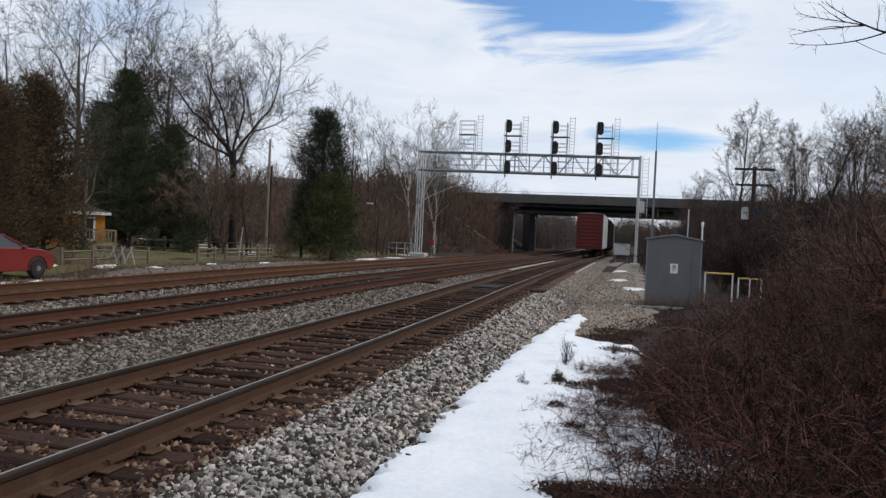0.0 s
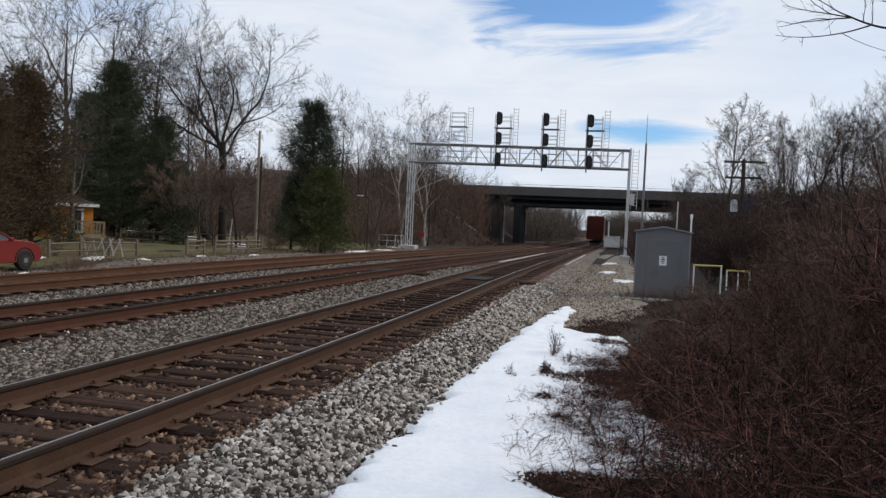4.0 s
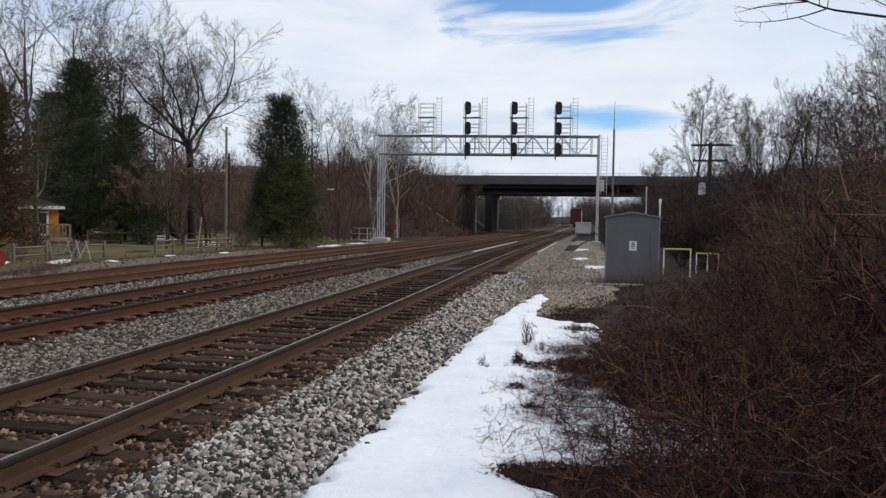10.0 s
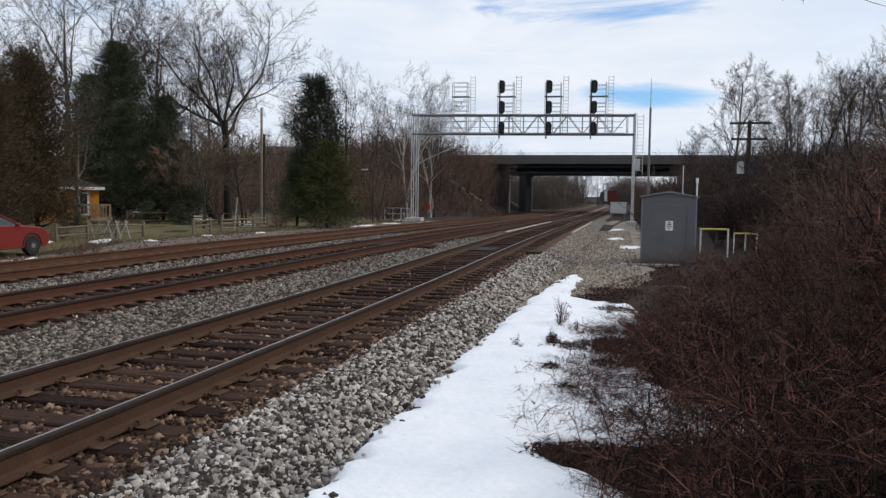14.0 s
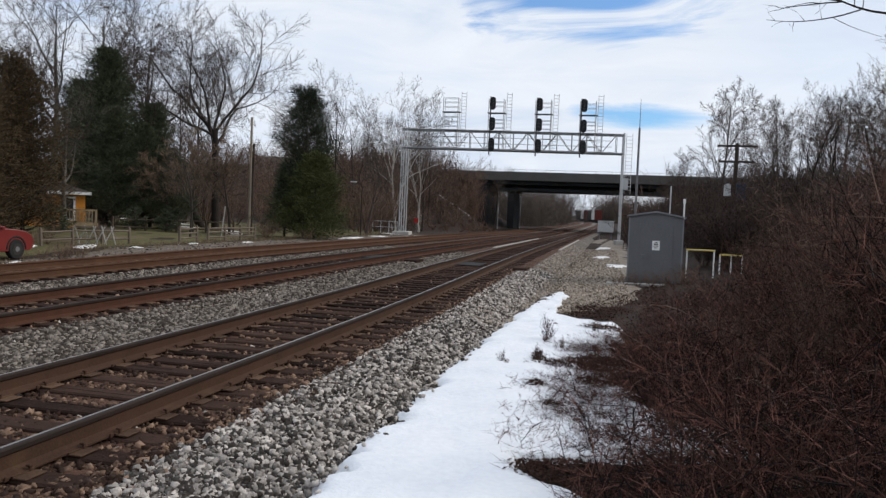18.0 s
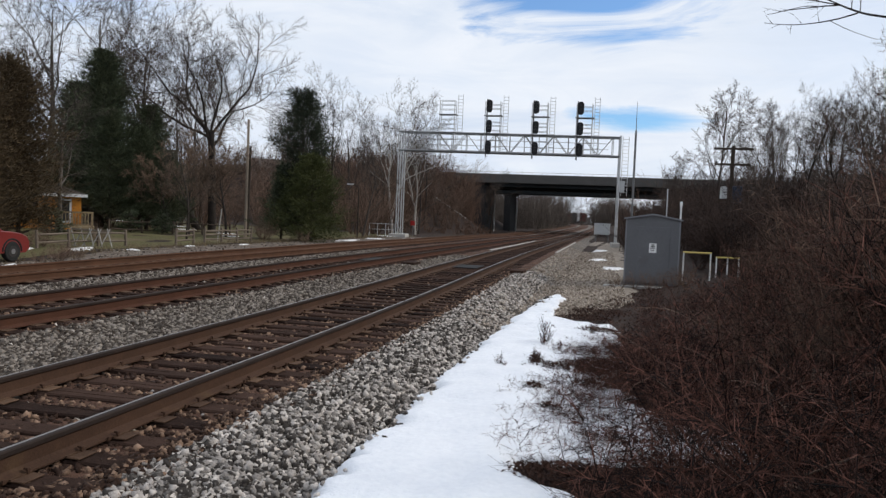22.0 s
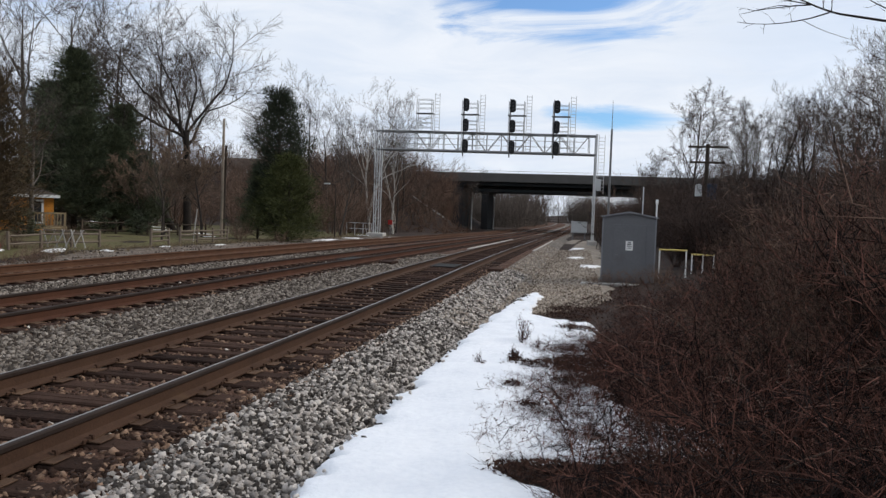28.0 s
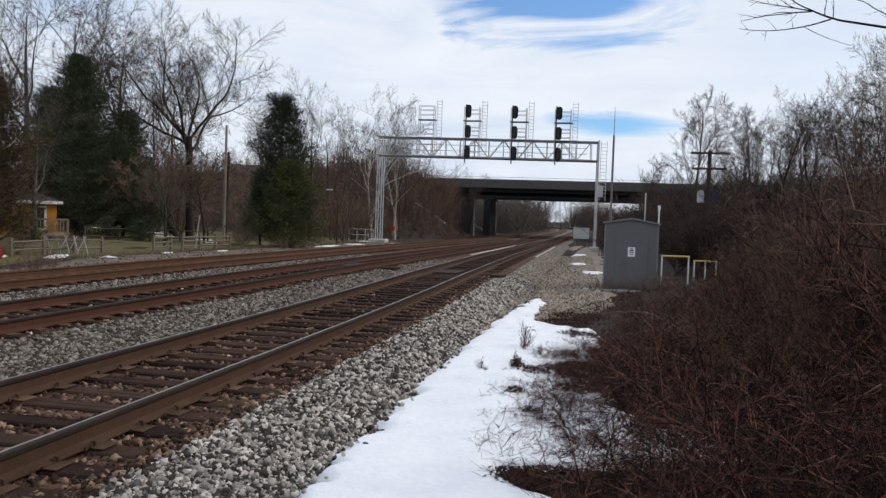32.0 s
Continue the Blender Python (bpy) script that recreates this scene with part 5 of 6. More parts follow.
spruce = evergreen(33, 5.2, ((0, 1.3), (0.2, 1.8), (0.5, 1.55), (0.75, 1.0), (0.92, 0.5), (1, 0.1)), NEEDLE_LIT, "spreading yellow-green cedar beside the gravel road", 130, 0.60, flat=0.75, blades=230, blade=0.24, width=0.05, bare=0.05)
place_first(spruce, -19.1, 45.0)
yew = conifer(34, 1.3, 0.65, NEEDLE, "low green evergreen shrub on the lawn", bare=0.02, tuft=0.22, density=2.2, pointed=0.45, name="evergreen_shrub")
place_first(yew, -29.2, 41.6)
for x, y, s, rz in ((-27.9, 33.4, 1.05, 40), (-30.4, 32.0, 1.5, 210), (-27.6, 42.4, 0.9, 70), (-28.4, 44.2, 1.1, 140), (-34, 84, 1.6, 30)):
    put(yew, x, y, s, rz)

# brown undergrowth and woodland edge
shrub_a = shrub(41, 3.4, 0.45, 16, TWIG_MID, "tall bare brown shrub at the wood edge")
shrub_b = shrub(42, 2.6, 0.6, 18, TWIG_MID, "bare brown undergrowth shrub")
shrub_c = shrub(43, 5.0, 0.35, 14, TWIG_MID, "leggy bare sapling clump", r=0.03)
shrub_d = shrub(44, 3.4, 0.5, 22, TWIG_SHADED, "dense dark bare shrub on the bank", sub=8, fine=6)
shrub_e = shrub(45, 2.6, 0.65, 24, TWIG_SHADED, "dense dark bare undergrowth shrub on the bank", sub=8, fine=6)
place_first(shrub_d, 5.4, 33.0)
place_first(shrub_e, 3.9, 31.5)
place_first(shrub_a, -25.8, 52.5)
place_first(shrub_b, -24.5, 56.0)
place_first(shrub_c, -28.0, 58.0)
rng = random.Random(77)
for k in range(70):  # left wood edge behind the fence up to the bridge bank
    y = rng.uniform(54, 122)
    x = -22.5 - rng.uniform(0, 1) ** 1.4 * 22 - max(0, (y - 95) * 0.12)
    put(rng.choice((shrub_a, shrub_b, shrub_c)), x, y, rng.uniform(1.0, 1.7), rng.uniform(0, 360))
for x, y, s in ((-21.9, 24.9, 0.3), (-22.4, 26.4, 0.34), (-21.3, 23.6, 0.25), (-29.8, 37.6, 0.5), (-23.0, 30.5, 0.4), (-20.8, 42.3, 0.45), (-21.6, 43.6, 0.55), (-18.2, 42.0, 0.3)):
    put(shrub_b, x, y, s, x * 50)
for k in range(7):
    put(shrub_c, -34.5 + rng.uniform(-4, 2.5), rng.uniform(48, 56), rng.uniform(0.7, 0.95), rng.uniform(0, 360))
for k in range(62):  # right bank
    y = 20 + 98 * rng.random() ** 1.4
    x = max(3.6, 3.0 + y * 0.03) + rng.uniform(0, 1) ** 1.3 * (6 + y * 0.14)
    put(rng.choice((shrub_d, shrub_e, shrub_c)), x, y, rng.uniform(0.7, 1.0) * ease(((20, 0.62), (40, 0.85), (60, 1.0), (110, 1.3)), y), rng.uniform(0, 360))
TOPS = ((-6, -7.5), (0, -6.0), (4.2, -4.4), (6, -3.0), (8, -1.2), (11.5, 1.4), (13.5, 3.6), (15.5, 6.2), (18, 8.5), (24, 10))
TOPS_FAR = ((4, -0.4), (5.2, 0.6), (6.5, 2.2), (8, 2.8), (11, 3.4), (17, 5.0))


def top_at(x, y, tops=TOPS):
    """Height that the growth on the right bank reaches at a place."""
    return 1.96 + math.hypot(x, y) * math.tan(radians(ease(tops, math.degrees(math.atan2(x, y)))))


for k in range(84):  # dense growth behind the hut
    y = rng.uniform(31.5, 60)
    x = y * math.tan(radians(rng.uniform(4.6, 17)))
    plant = rng.choice(((shrub_d, 3.4), (shrub_e, 2.6)))
    put(plant[0], x, y, min(1.5, max(0.5, rng.uniform(0.65, 1.0) * (top_at(x, y, TOPS_FAR) - gz(x, y)) / plant[1])), rng.uniform(0, 360))
for k in range(10):
    y = rng.uniform(60, 118)
    put(shrub_b, 1.2 + rng.uniform(0, 2.5), y, rng.uniform(0.6, 1.0), rng.uniform(0, 360))

# brush beyond the bridge and on the crest of the road embankments
brush = Mesh()
wood_brush = Mesh()


def tuft_of_brush(x, y, h, thick=1.0, mesh=None):
    m = (wood_brush if y > 150 else brush) if mesh is None else mesh
    z = gz(x, y) - 0.1
    for _ in range(6):
        a, t = rng.uniform(0, 6.28), rng.uniform(0.08, 0.75)
        p = Vector((x + rng.gauss(0, 0.12) * h, y + rng.gauss(0, 0.12) * h, z))
        d = Vector((math.cos(a) * t, math.sin(a) * t, 1)).normalized()
        ln = h * rng.uniform(0.5, 1.0)
        q = p + d * ln * 0.5
        d2 = (d + Vector((rng.gauss(0, 0.3), rng.gauss(0, 0.3), 0.15))).normalized()
        spike_to(m, p, q + d * ln * 0.2, 0.035 * thick)
        spike_to(m, q, q + d2 * ln * 0.55, 0.026 * thick)
        for _ in range(13):
            f = rng.uniform(0.15, 1.0)
            o = p.lerp(q, f * 2) if f < 0.5 else q + d2 * ln * 0.55 * (f * 2 - 1)
            e = (d + Vector((rng.gauss(0, 0.75), rng.gauss(0, 0.75), rng.gauss(0.1, 0.4)))).normalized()
            spike_to(m, o, o + e * ln * rng.uniform(0.15, 0.42) * (1.2 - f * 0.5), 0.018 * thick)


for k in range(70):
    tuft_of_brush(-22 - rng.uniform(0, 30), rng.uniform(170, 330), rng.uniform(5.5, 10))
for k in range(210):  # woods where the line curves out of sight
    y = rng.uniform(345, 400)
    x = y * math.tan(radians(rng.uniform(-4.6, -0.75)))
    if x > track_x(0, y) + 6:
        tuft_of_brush(x, y, rng.uniform(9, 17), 2.6)
for k in range(380):
    y = rng.uniform(175, 270)
    tuft_of_brush(rng.uniform(-48, -13.5) + smooth_bend(BEND_2, y) , y, rng.uniform(8, 13.5), 2.0)
for k in range(10):
    tuft_of_brush(4 + rng.uniform(0, 20), rng.uniform(180, 330), rng.uniform(5, 9))
for k in range(30):
    tuft_of_brush(rng.uniform(-1.5, 16), rng.uniform(165, 300), rng.uniform(3.5, 6.5))
for k in range(16):
    tuft_of_brush(rng.uniform(-30, -17.5), rng.uniform(330, 380), rng.uniform(7, 11))
for k in range(60):
    tuft_of_brush(-44 - rng.uniform(0, 70) if rng.random() < 0.5 else 26 + rng.uniform(0, 60), rng.uniform(104, 121), rng.uniform(4.5, 7.5))
for k in range(70):
    tuft_of_brush(rng.uniform(-75, -29), rng.uniform(100, 119), rng.uniform(3.5, 6.5))
for k in range(110):  # low scrub on the foot of the left bank
    y = rng.uniform(93, 113)
    x = -19.6 - rng.random() ** 1.3 * 9
    tuft_of_brush(x, y, rng.uniform(0.5, 1.3), 0.8)
for k in range(420):  # banks that hide the ends of the bridge
    y = rng.uniform(98, 122)
    x = y * -rng.uniform(0.206, 0.44)
    if x > -0.262 * y and y < 114:
        y = 114 + 7 * rng.random()
        x = y * -rng.uniform(0.203, 0.262)
    tuft_of_brush(x, y, max(2.0, (10.4 - gz(x, y)) * rng.uniform(0.4, 1.05)), 1.3)
for k in range(56):
    x, y = rng.uniform(-1.5, 34), rng.uniform(104, 123)
    tuft_of_brush(x, y, max(2.2, ((8.4 if x < 6 else 10.8) - gz(x, y)) * rng.uniform(0.5, 0.95)), 1.3)
for k in range(130):
    tuft_of_brush(rng.uniform(-2, 17), rng.uniform(152, 178), rng.uniform(5.0, 7.0), 2.0)
bank_brush = Mesh()
crest_brush = Mesh()
for k in range(640):  # growth before the right end of the bridge, in the shade-darkened twig colour
    y = rng.uniform(58, 118)
    az = -0.2 + 18.2 * rng.random()
    x = y * math.tan(radians(az))
    top = 1.96 + math.hypot(x, y) * math.tan(radians(ease(((-0.2, 1.0), (1.6, 1.8), (2.6, 2.7), (3.4, 3.1), (5, 3.5), (7, 3.7), (18, 4.8)), az) * rng.uniform(0.6, 1.08)))
    tuft_of_brush(x, y, max(1.2, top - gz(x, y)), 0.9, bank_brush)
alone("bank_brush", bank_brush, TWIG_SHADED, "dark bare brush on the bank before the bridge", "brush", "stuff")
alone("distant_thicket", wood_brush, TWIG, "distant grey-brown winter thicket beyond the bridge", "thicket", "stuff")
alone("far_brush", brush, TWIG_BROWN, "distant bare brown brush along the line and road", "brush", "stuff")
for x, y, s, rz in ((-28, 190, 0.9, 0), (-32, 205, 1.0, 90), (-24, 230, 0.9, 200), (-21, 260, 1.0, 10), (-30, 280, 1.1, 80), (-19, 300, 1.0, 30), (-26, 320, 1.1, 150), (-17, 350, 0.9, 300), (7, 230, 0.7, 100)):
    put(tree_b, x, y, s, rz)

for k in range(26):  # near slope of the left embankment
    put(rng.choice((shrub_c, shrub_a, shrub_b)), rng.uniform(-60, -29), rng.uniform(90, 117), rng.uniform(1.1, 1.7), rng.uniform(0, 360))

for k in range(110):  # scrub along the crest of the left embankment
    x, y = rng.uniform(-78, -30), rng.uniform(112, 123)
    tuft_of_brush(x, y, rng.uniform(1.5, 5.0), 1.0, crest_brush)
alone("crest_brush", crest_brush, TWIG, "grey-brown scrub along the crest of the embankment", "brush", "stuff")
for k in range(11):
    put((tree_a, tree_b)[k % 2], rng.uniform(-74, -31), rng.uniform(104, 121), rng.uniform(0.4, 0.75), rng.uniform(0, 360))

# far woods round the place
far = Mesh()
for k in range(900):
    a = rng.uniform(0, 2 * math.pi)
    d = rng.uniform(240, 420)
    x, y = d * math.sin(a), d * math.cos(a)
    if -16 < x < 12 and y > 0:
        continue
    if -4.2 < math.degrees(math.atan2(x, y)) < 0.4:
        continue
    h = rng.uniform(8, 14)
    z = gz(x, y)
    for q in range(7):
        ang, tilt = rng.uniform(0, 6.28), rng.uniform(0.05, 0.35)
        far.tube([(x + rng.uniform(-2, 2), y + rng.uniform(-2, 2), z), (x + math.cos(ang) * h * tilt, y + math.sin(ang) * h * tilt, z + h * rng.uniform(0.6, 1))], [rng.uniform(0.12, 0.35), 0.03], 3, cap=False)
alone("far_woods", far, TWIG_BROWN, "distant bare winter woods", "woods", "stuff")

# ---- thicket beside the camera ----
BUSHES = [bramble(50 + k, 0.75, h, 36, "dense tangle of bare reddish-brown brambles", twigs=9) for k, h in enumerate((0.95, 1.1, 1.25))]
rng = random.Random(9)
EDGE = ((3, 0.75), (5.2, 0.35), (6.0, 0.55), (7.0, 1.15), (7.9, 0.45), (9, 0.05), (12, -0.05), (15, 0.05), (19, 0.35))
first = set()
for k in range(165):
    y = 3.0 + 15.5 * rng.random() ** 1.25
    x = ease(EDGE, y) + rng.random() ** 1.15 * (0.9 + y * 0.30)
    b = rng.randrange(3)
    want = (top_at(x, y) - gz(x, y)) * rng.uniform(0.55, 0.95)
    s = max(0.45, min(1.35, want / (0.95, 1.1, 1.25)[b])) * (0.75 if x - ease(EDGE, y) < 0.3 else 1.0)
    b = BUSHES[b]
    if b.name not in first:
        first.add(b.name)
        place_first(b, x, y)
    else:
        put(b, x, y, s, rng.uniform(0, 360), tall=rng.uniform(0.9, 1.15))

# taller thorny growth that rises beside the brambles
# thorn_a: paler twig colour painted in for the sunlit farther growth
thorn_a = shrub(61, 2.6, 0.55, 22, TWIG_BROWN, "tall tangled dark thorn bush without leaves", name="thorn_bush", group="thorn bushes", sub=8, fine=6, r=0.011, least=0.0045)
thorn_b = shrub(62, 2.2, 0.75, 22, BRAMBLE, "tall tangled dark thorn bush without leaves", name="thorn_bush", group="thorn bushes", sub=8, fine=6, r=0.010, least=0.004)
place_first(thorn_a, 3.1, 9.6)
place_first(thorn_b, 2.9, 8.4)
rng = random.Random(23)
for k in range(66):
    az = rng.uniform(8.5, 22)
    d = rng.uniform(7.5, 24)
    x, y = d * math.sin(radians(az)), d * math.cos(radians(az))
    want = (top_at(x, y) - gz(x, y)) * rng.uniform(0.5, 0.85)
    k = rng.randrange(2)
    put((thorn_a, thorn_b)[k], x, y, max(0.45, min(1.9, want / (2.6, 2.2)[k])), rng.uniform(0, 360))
for k in range(46):  # unseen bushes beside the viewer, added to shade the near thicket
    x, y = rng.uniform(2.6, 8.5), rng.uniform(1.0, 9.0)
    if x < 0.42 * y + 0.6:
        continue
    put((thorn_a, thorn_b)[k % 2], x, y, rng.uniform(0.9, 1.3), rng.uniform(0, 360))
for k in range(34):  # dark depth at the foot of the near thicket
    put(BUSHES[rng.randrange(3)], rng.uniform(0.75, 2.3), rng.uniform(3.1, 4.7), rng.uniform(0.6, 0.8), rng.uniform(0, 360))
for k in range(22):  # scrub between the snow and the hut
    y = rng.uniform(15.5, 24.5)
    put(BUSHES[rng.randrange(3)], rng.uniform(-0.6, 2.6) if y < 23 else rng.uniform(1.7, 3.2), y, rng.uniform(0.3, 0.5), rng.uniform(0, 360))
for k in range(40):  # low growth at the foot of the thicket
    y = rng.uniform(3.8, 6.2)
    put(BUSHES[rng.randrange(3)], ease(((3.6, 0.45), (5.2, 0.35), (5.6, 0.0), (6.2, 0.1)), y) + rng.random() * 1.5, y, rng.uniform(0.32, 0.5), rng.uniform(0, 360), tall=0.8)
for k in range(16):  # the near face of the thicket over the snow
    y = rng.uniform(8.5, 11.8)
    put(BUSHES[rng.randrange(3)], rng.uniform(0.1, 0.5), y, rng.uniform(0.5, 0.75), rng.uniform(0, 360), tall=0.9)


def arching_cane(seed, length):
    """One long pale cane that arches out of the tangle, with short side shoots."""
    r = random.Random(seed)
    ob = thing("dry_cane", 0, -1900 - seed * 3, 0, label="long pale dry cane arching out of the brambles", category="shrub", group="dry canes")
    d, p, pts = Vector((0.25, r.uniform(-0.2, 0.2), 1)).normalized(), Vector((0, 0, -0.02)), []
    for i in range(11):
        pts.append(p.copy())
        d = (d + Vector((0.10, r.gauss(0, 0.10), -0.11 + r.gauss(0, 0.08)))).normalized()
        p += d * length / 10
    cane, shoots = Mesh(), Mesh()
    tubes(cane, pts, 0.0062, 0.002, 4)
    for i in range(3, 10):
        e = (pts[i + 1] - pts[i]).normalized() + Vector((r.gauss(0, 0.6), r.gauss(0, 0.6), r.gauss(0.2, 0.5)))
        spike_to(shoots, pts[i], pts[i] + e.normalized() * r.uniform(0.06, 0.22), 0.0026)
    part("cane", cane, BRAMBLE_PALE, ob)
    part("shoot_spray", shoots, BRAMBLE_PALE, ob, kind="stuff")
    return ob


CANES = [arching_cane(k, ln) for k, ln in enumerate((1.1, 1.4, 1.7))]
for k in range(46):
    y = 5.0 + 9.5 * rng.random() ** 1.2
    x = ease(EDGE, y) + 0.45 + rng.random() * (0.6 + y * 0.26)
    if k < 3:
        place_first(CANES[k], x, y)
    else:
        put(CANES[k % 3], x, y, rng.uniform(0.7, 1.05) * min(1.3, max(0.55, (top_at(x, y) - gz(x, y)) / 1.15)), rng.uniform(0, 360))
LOW = [bramble(70 + k, 0.55, 0.32, 30, "low mat of thin dark twigs over the snow", twigs=9, thin=0.55, reach=0.55) for k in range(2)]
place_first(LOW[0], 0.1, 7.1)
place_first(LOW[1], -0.45, 7.6)
for k in range(7):
    put(LOW[k % 2], rng.uniform(-0.15, 0.35), rng.uniform(4.6, 5.4), rng.uniform(0.6, 0.9), rng.uniform(0, 360), dz=0.05, tall=rng.uniform(0.6, 1.1))
for k in range(16):
    put(LOW[k % 2], rng.uniform(-0.9, -0.15), rng.uniform(6.9, 9.8), rng.uniform(0.6, 1.0), rng.uniform(0, 360), dz=0.05, tall=rng.uniform(0.6, 1.1))
for k in range(18):
    put(LOW[k % 2], rng.uniform(-0.75, 0.35), rng.uniform(7.0, 11.5), rng.uniform(0.7, 1.1), rng.uniform(0, 360), dz=0.05, tall=rng.uniform(0.6, 1.1))
for k in range(30):  # thin twigs over the edge of the snow
    y = 6.4 + 7.2 * rng.random() ** 1.7
    put(LOW[k % 2], ease(((6.3, -0.45), (7, -0.3), (8, -0.5), (9, -0.45), (11, -0.2), (14, -0.1)), y) + rng.uniform(-0.35, 1.0) * ease(((6.3, 1.0), (7.5, 1.2), (9, 0.6)), y), y, rng.uniform(0.8, 1.2), rng.uniform(0, 360), dz=0.05, tall=rng.uniform(0.7, 1.2))

# withered leaves and stems on the ground under the thicket
rng = random.Random(15)
litter = Mesh()


def leaf_at(x, y, z, big=1.0):
    a, q = rng.uniform(0, 6.28), rng.uniform(0.010, 0.026) * big
    u = Vector((math.cos(a), math.sin(a), rng.gauss(0, 0.5))) * q
    w = Vector((-math.sin(a), math.cos(a), rng.gauss(0, 0.6))) * q * 0.42
    p = Vector((x, y, z))
    litter.add([tuple(p - u), tuple(p + w), tuple(p + u), tuple(p - w)], [(0, 1, 2, 3)])


for k in range(9000):
    y = 3.0 + 11.5 * rng.random() ** 1.3
    x = ease(((3, 0.15), (5.2, 0.12), (5.6, -0.2), (6.0, -0.1), (7, 0.9), (8, 0.2), (9, 0.0), (14.5, -0.1)), y) + rng.random() ** 1.3 * 3.2
    leaf_at(x, y, gz(x, y) + rng.uniform(0.03, 0.14))
# mats of leaves and dead grass that the snow has let go
for cx, cy, rx, ry, n, top in ((-0.75, 9.75, 0.45, 0.20, 900, 0.16), (-0.40, 10.2, 0.35, 0.22, 700, 0.16), (-0.97, 8.5, 0.10, 0.14, 260, 0.15), (-1.13, 10.0, 0.08, 0.12, 260, 0.24), (-0.2, 9.0, 0.4, 0.25, 500, 0.14),
                               (-0.25, 5.70, 0.55, 0.26, 1900, 0.15), (0.45, 5.72, 0.5, 0.30, 1200, 0.15), (-0.75, 7.7, 0.10, 0.07, 110, 0.13), (0.8, 5.0, 0.45, 0.42, 1600, 0.12), (0.9, 4.4, 0.7, 0.5, 1300, 0.12), (-0.5, 13.6, 0.35, 0.25, 500, 0.14), (-0.85, 15.4, 0.5, 0.4, 700, 0.10), (-0.6, 16.6, 0.6, 0.7, 900, 0.10)):
    for k in range(n):
        a, q = rng.uniform(0, 6.28), math.sqrt(rng.random())
        x, y = cx + rx * q * math.cos(a) * rng.uniform(0.8, 1.25), cy + ry * q * math.sin(a) * rng.uniform(0.8, 1.25)
        leaf_at(x, y, gz(x, y) + 0.06 + rng.random() * (top - 0.06) * (1 - q * q * 0.7), 1.1)
        if k % 3 == 0:
            p = Vector((x, y, gz(x, y) + 0.08))
            spike_to(litter, p, p + Vector((rng.gauss(0, 0.08), rng.gauss(0, 0.08), rng.uniform(0.0, 0.12))), 0.002)
for k in range(3000):
    y = rng.uniform(-5, 3.4)
    x = rng.uniform(-0.4, 4.0)
    leaf_at(x, y, gz(x, y) + rng.uniform(0.01, 0.05), 1.2)
for k in range(2600):
    y = rng.uniform(15, 26)
    x = ease(((15, -1.2), (18, -0.9), (21, -0.2), (26, 0.9)), y) + rng.random() ** 1.5 * 3.0
    leaf_at(x, y, gz(x, y) + rng.uniform(0.02, 0.06), 1.5)
alone("leaf_litter", litter, DEADLEAF, "withered brown leaves and grass under the brambles", "leaf litter", "stuff")
# brown scrub at the near edge of the gravel road
for x, y, s in ((-17.4, 21.2, 0.24), (-17.7, 21.7, 0.28), (-17.3, 21.9, 0.22), (-17.9, 20.9, 0.18)):
    put(shrub_b, x, y, s, x * 90)
for x, y, s in ((-0.25, 24.3, 0.16), (0.1, 24.2, 0.22), (0.5, 24.2, 0.18), (0.85, 24.1, 0.24), (1.3, 24.2, 0.20), (1.6, 24.6, 0.26), (-0.5, 23.9, 0.13)):
    put(shrub_b, x, y, s, x * 90)
# dry grass along the gravel road
grass = Mesh()
for k in range(5200):
    y = 9 + 56 * rng.random() ** 1.2
    bank = rng.random()
    x = (-15.35 + rng.gauss(0, 0.22) if bank < 0.4 else -19.6 + rng.gauss(0, 0.55)) + min(0, smooth_bend(BEND_2, y))
    if wob(x, y, 0.8, 3) + rng.gauss(0, 0.2) < 0.0:
        continue
    p = Vector((x, y, gz(x, y)))
    for q in range(4):
        spike_to(grass, p + Vector((rng.gauss(0, 0.04), rng.gauss(0, 0.04), 0)), p + Vector((rng.gauss(0, 0.10), rng.gauss(0, 0.10), rng.uniform(0.06, 0.26))), 0.006)
alone("dry_grass", grass, GRASS_DRY, "dry tan grass along the gravel road", "grass", "stuff")

# dead weeds that stand in the snow
weed = shrub(47, 0.55, 0.24, 9, BRAMBLE, "dead dark weed standing in the snow", name="dry_weed", group="dry weeds", sub=7, fine=4, r=0.006, least=0.0035)
wr, dark_leaf = random.Random(3), Mesh()
for k in range(70):
    p = Vector((wr.gauss(0, 0.10), wr.gauss(0, 0.10), wr.random() ** 1.6 * 0.42))
    u = Vector((wr.gauss(0, 1), wr.gauss(0, 1), wr.gauss(0, 1))).normalized() * 0.035
    w = u.cross(Vector((wr.gauss(0, 1), wr.gauss(0, 1), wr.gauss(0, 1)))).normalized() * 0.016
    dark_leaf.add([tuple(p - u), tuple(p + w), tuple(p + u), tuple(p - w)], [(0, 1, 2, 3)])
part("leaf_spray", dark_leaf, BRAMBLE, weed, "withered dark leaves", kind="stuff")
weed.matrix_basis = Matrix.LocRotScale((-1.19, 11.75, gz(-1.19, 11.75)), Euler((0, 0, 0)), (0.5, 0.5, 0.9))
for x, y, s, rz in ((-1.20, 11.6, 0.42, 90), (-1.55, 9.75, 0.50, 150), (-1.46, 9.6, 0.35, 20), (-0.95, 11.2, 0.5, 260), (-0.55, 13.0, 0.7, 10), (-1.12, 10.05, 0.6, 60)):
    put(weed, x, y, s, rz)

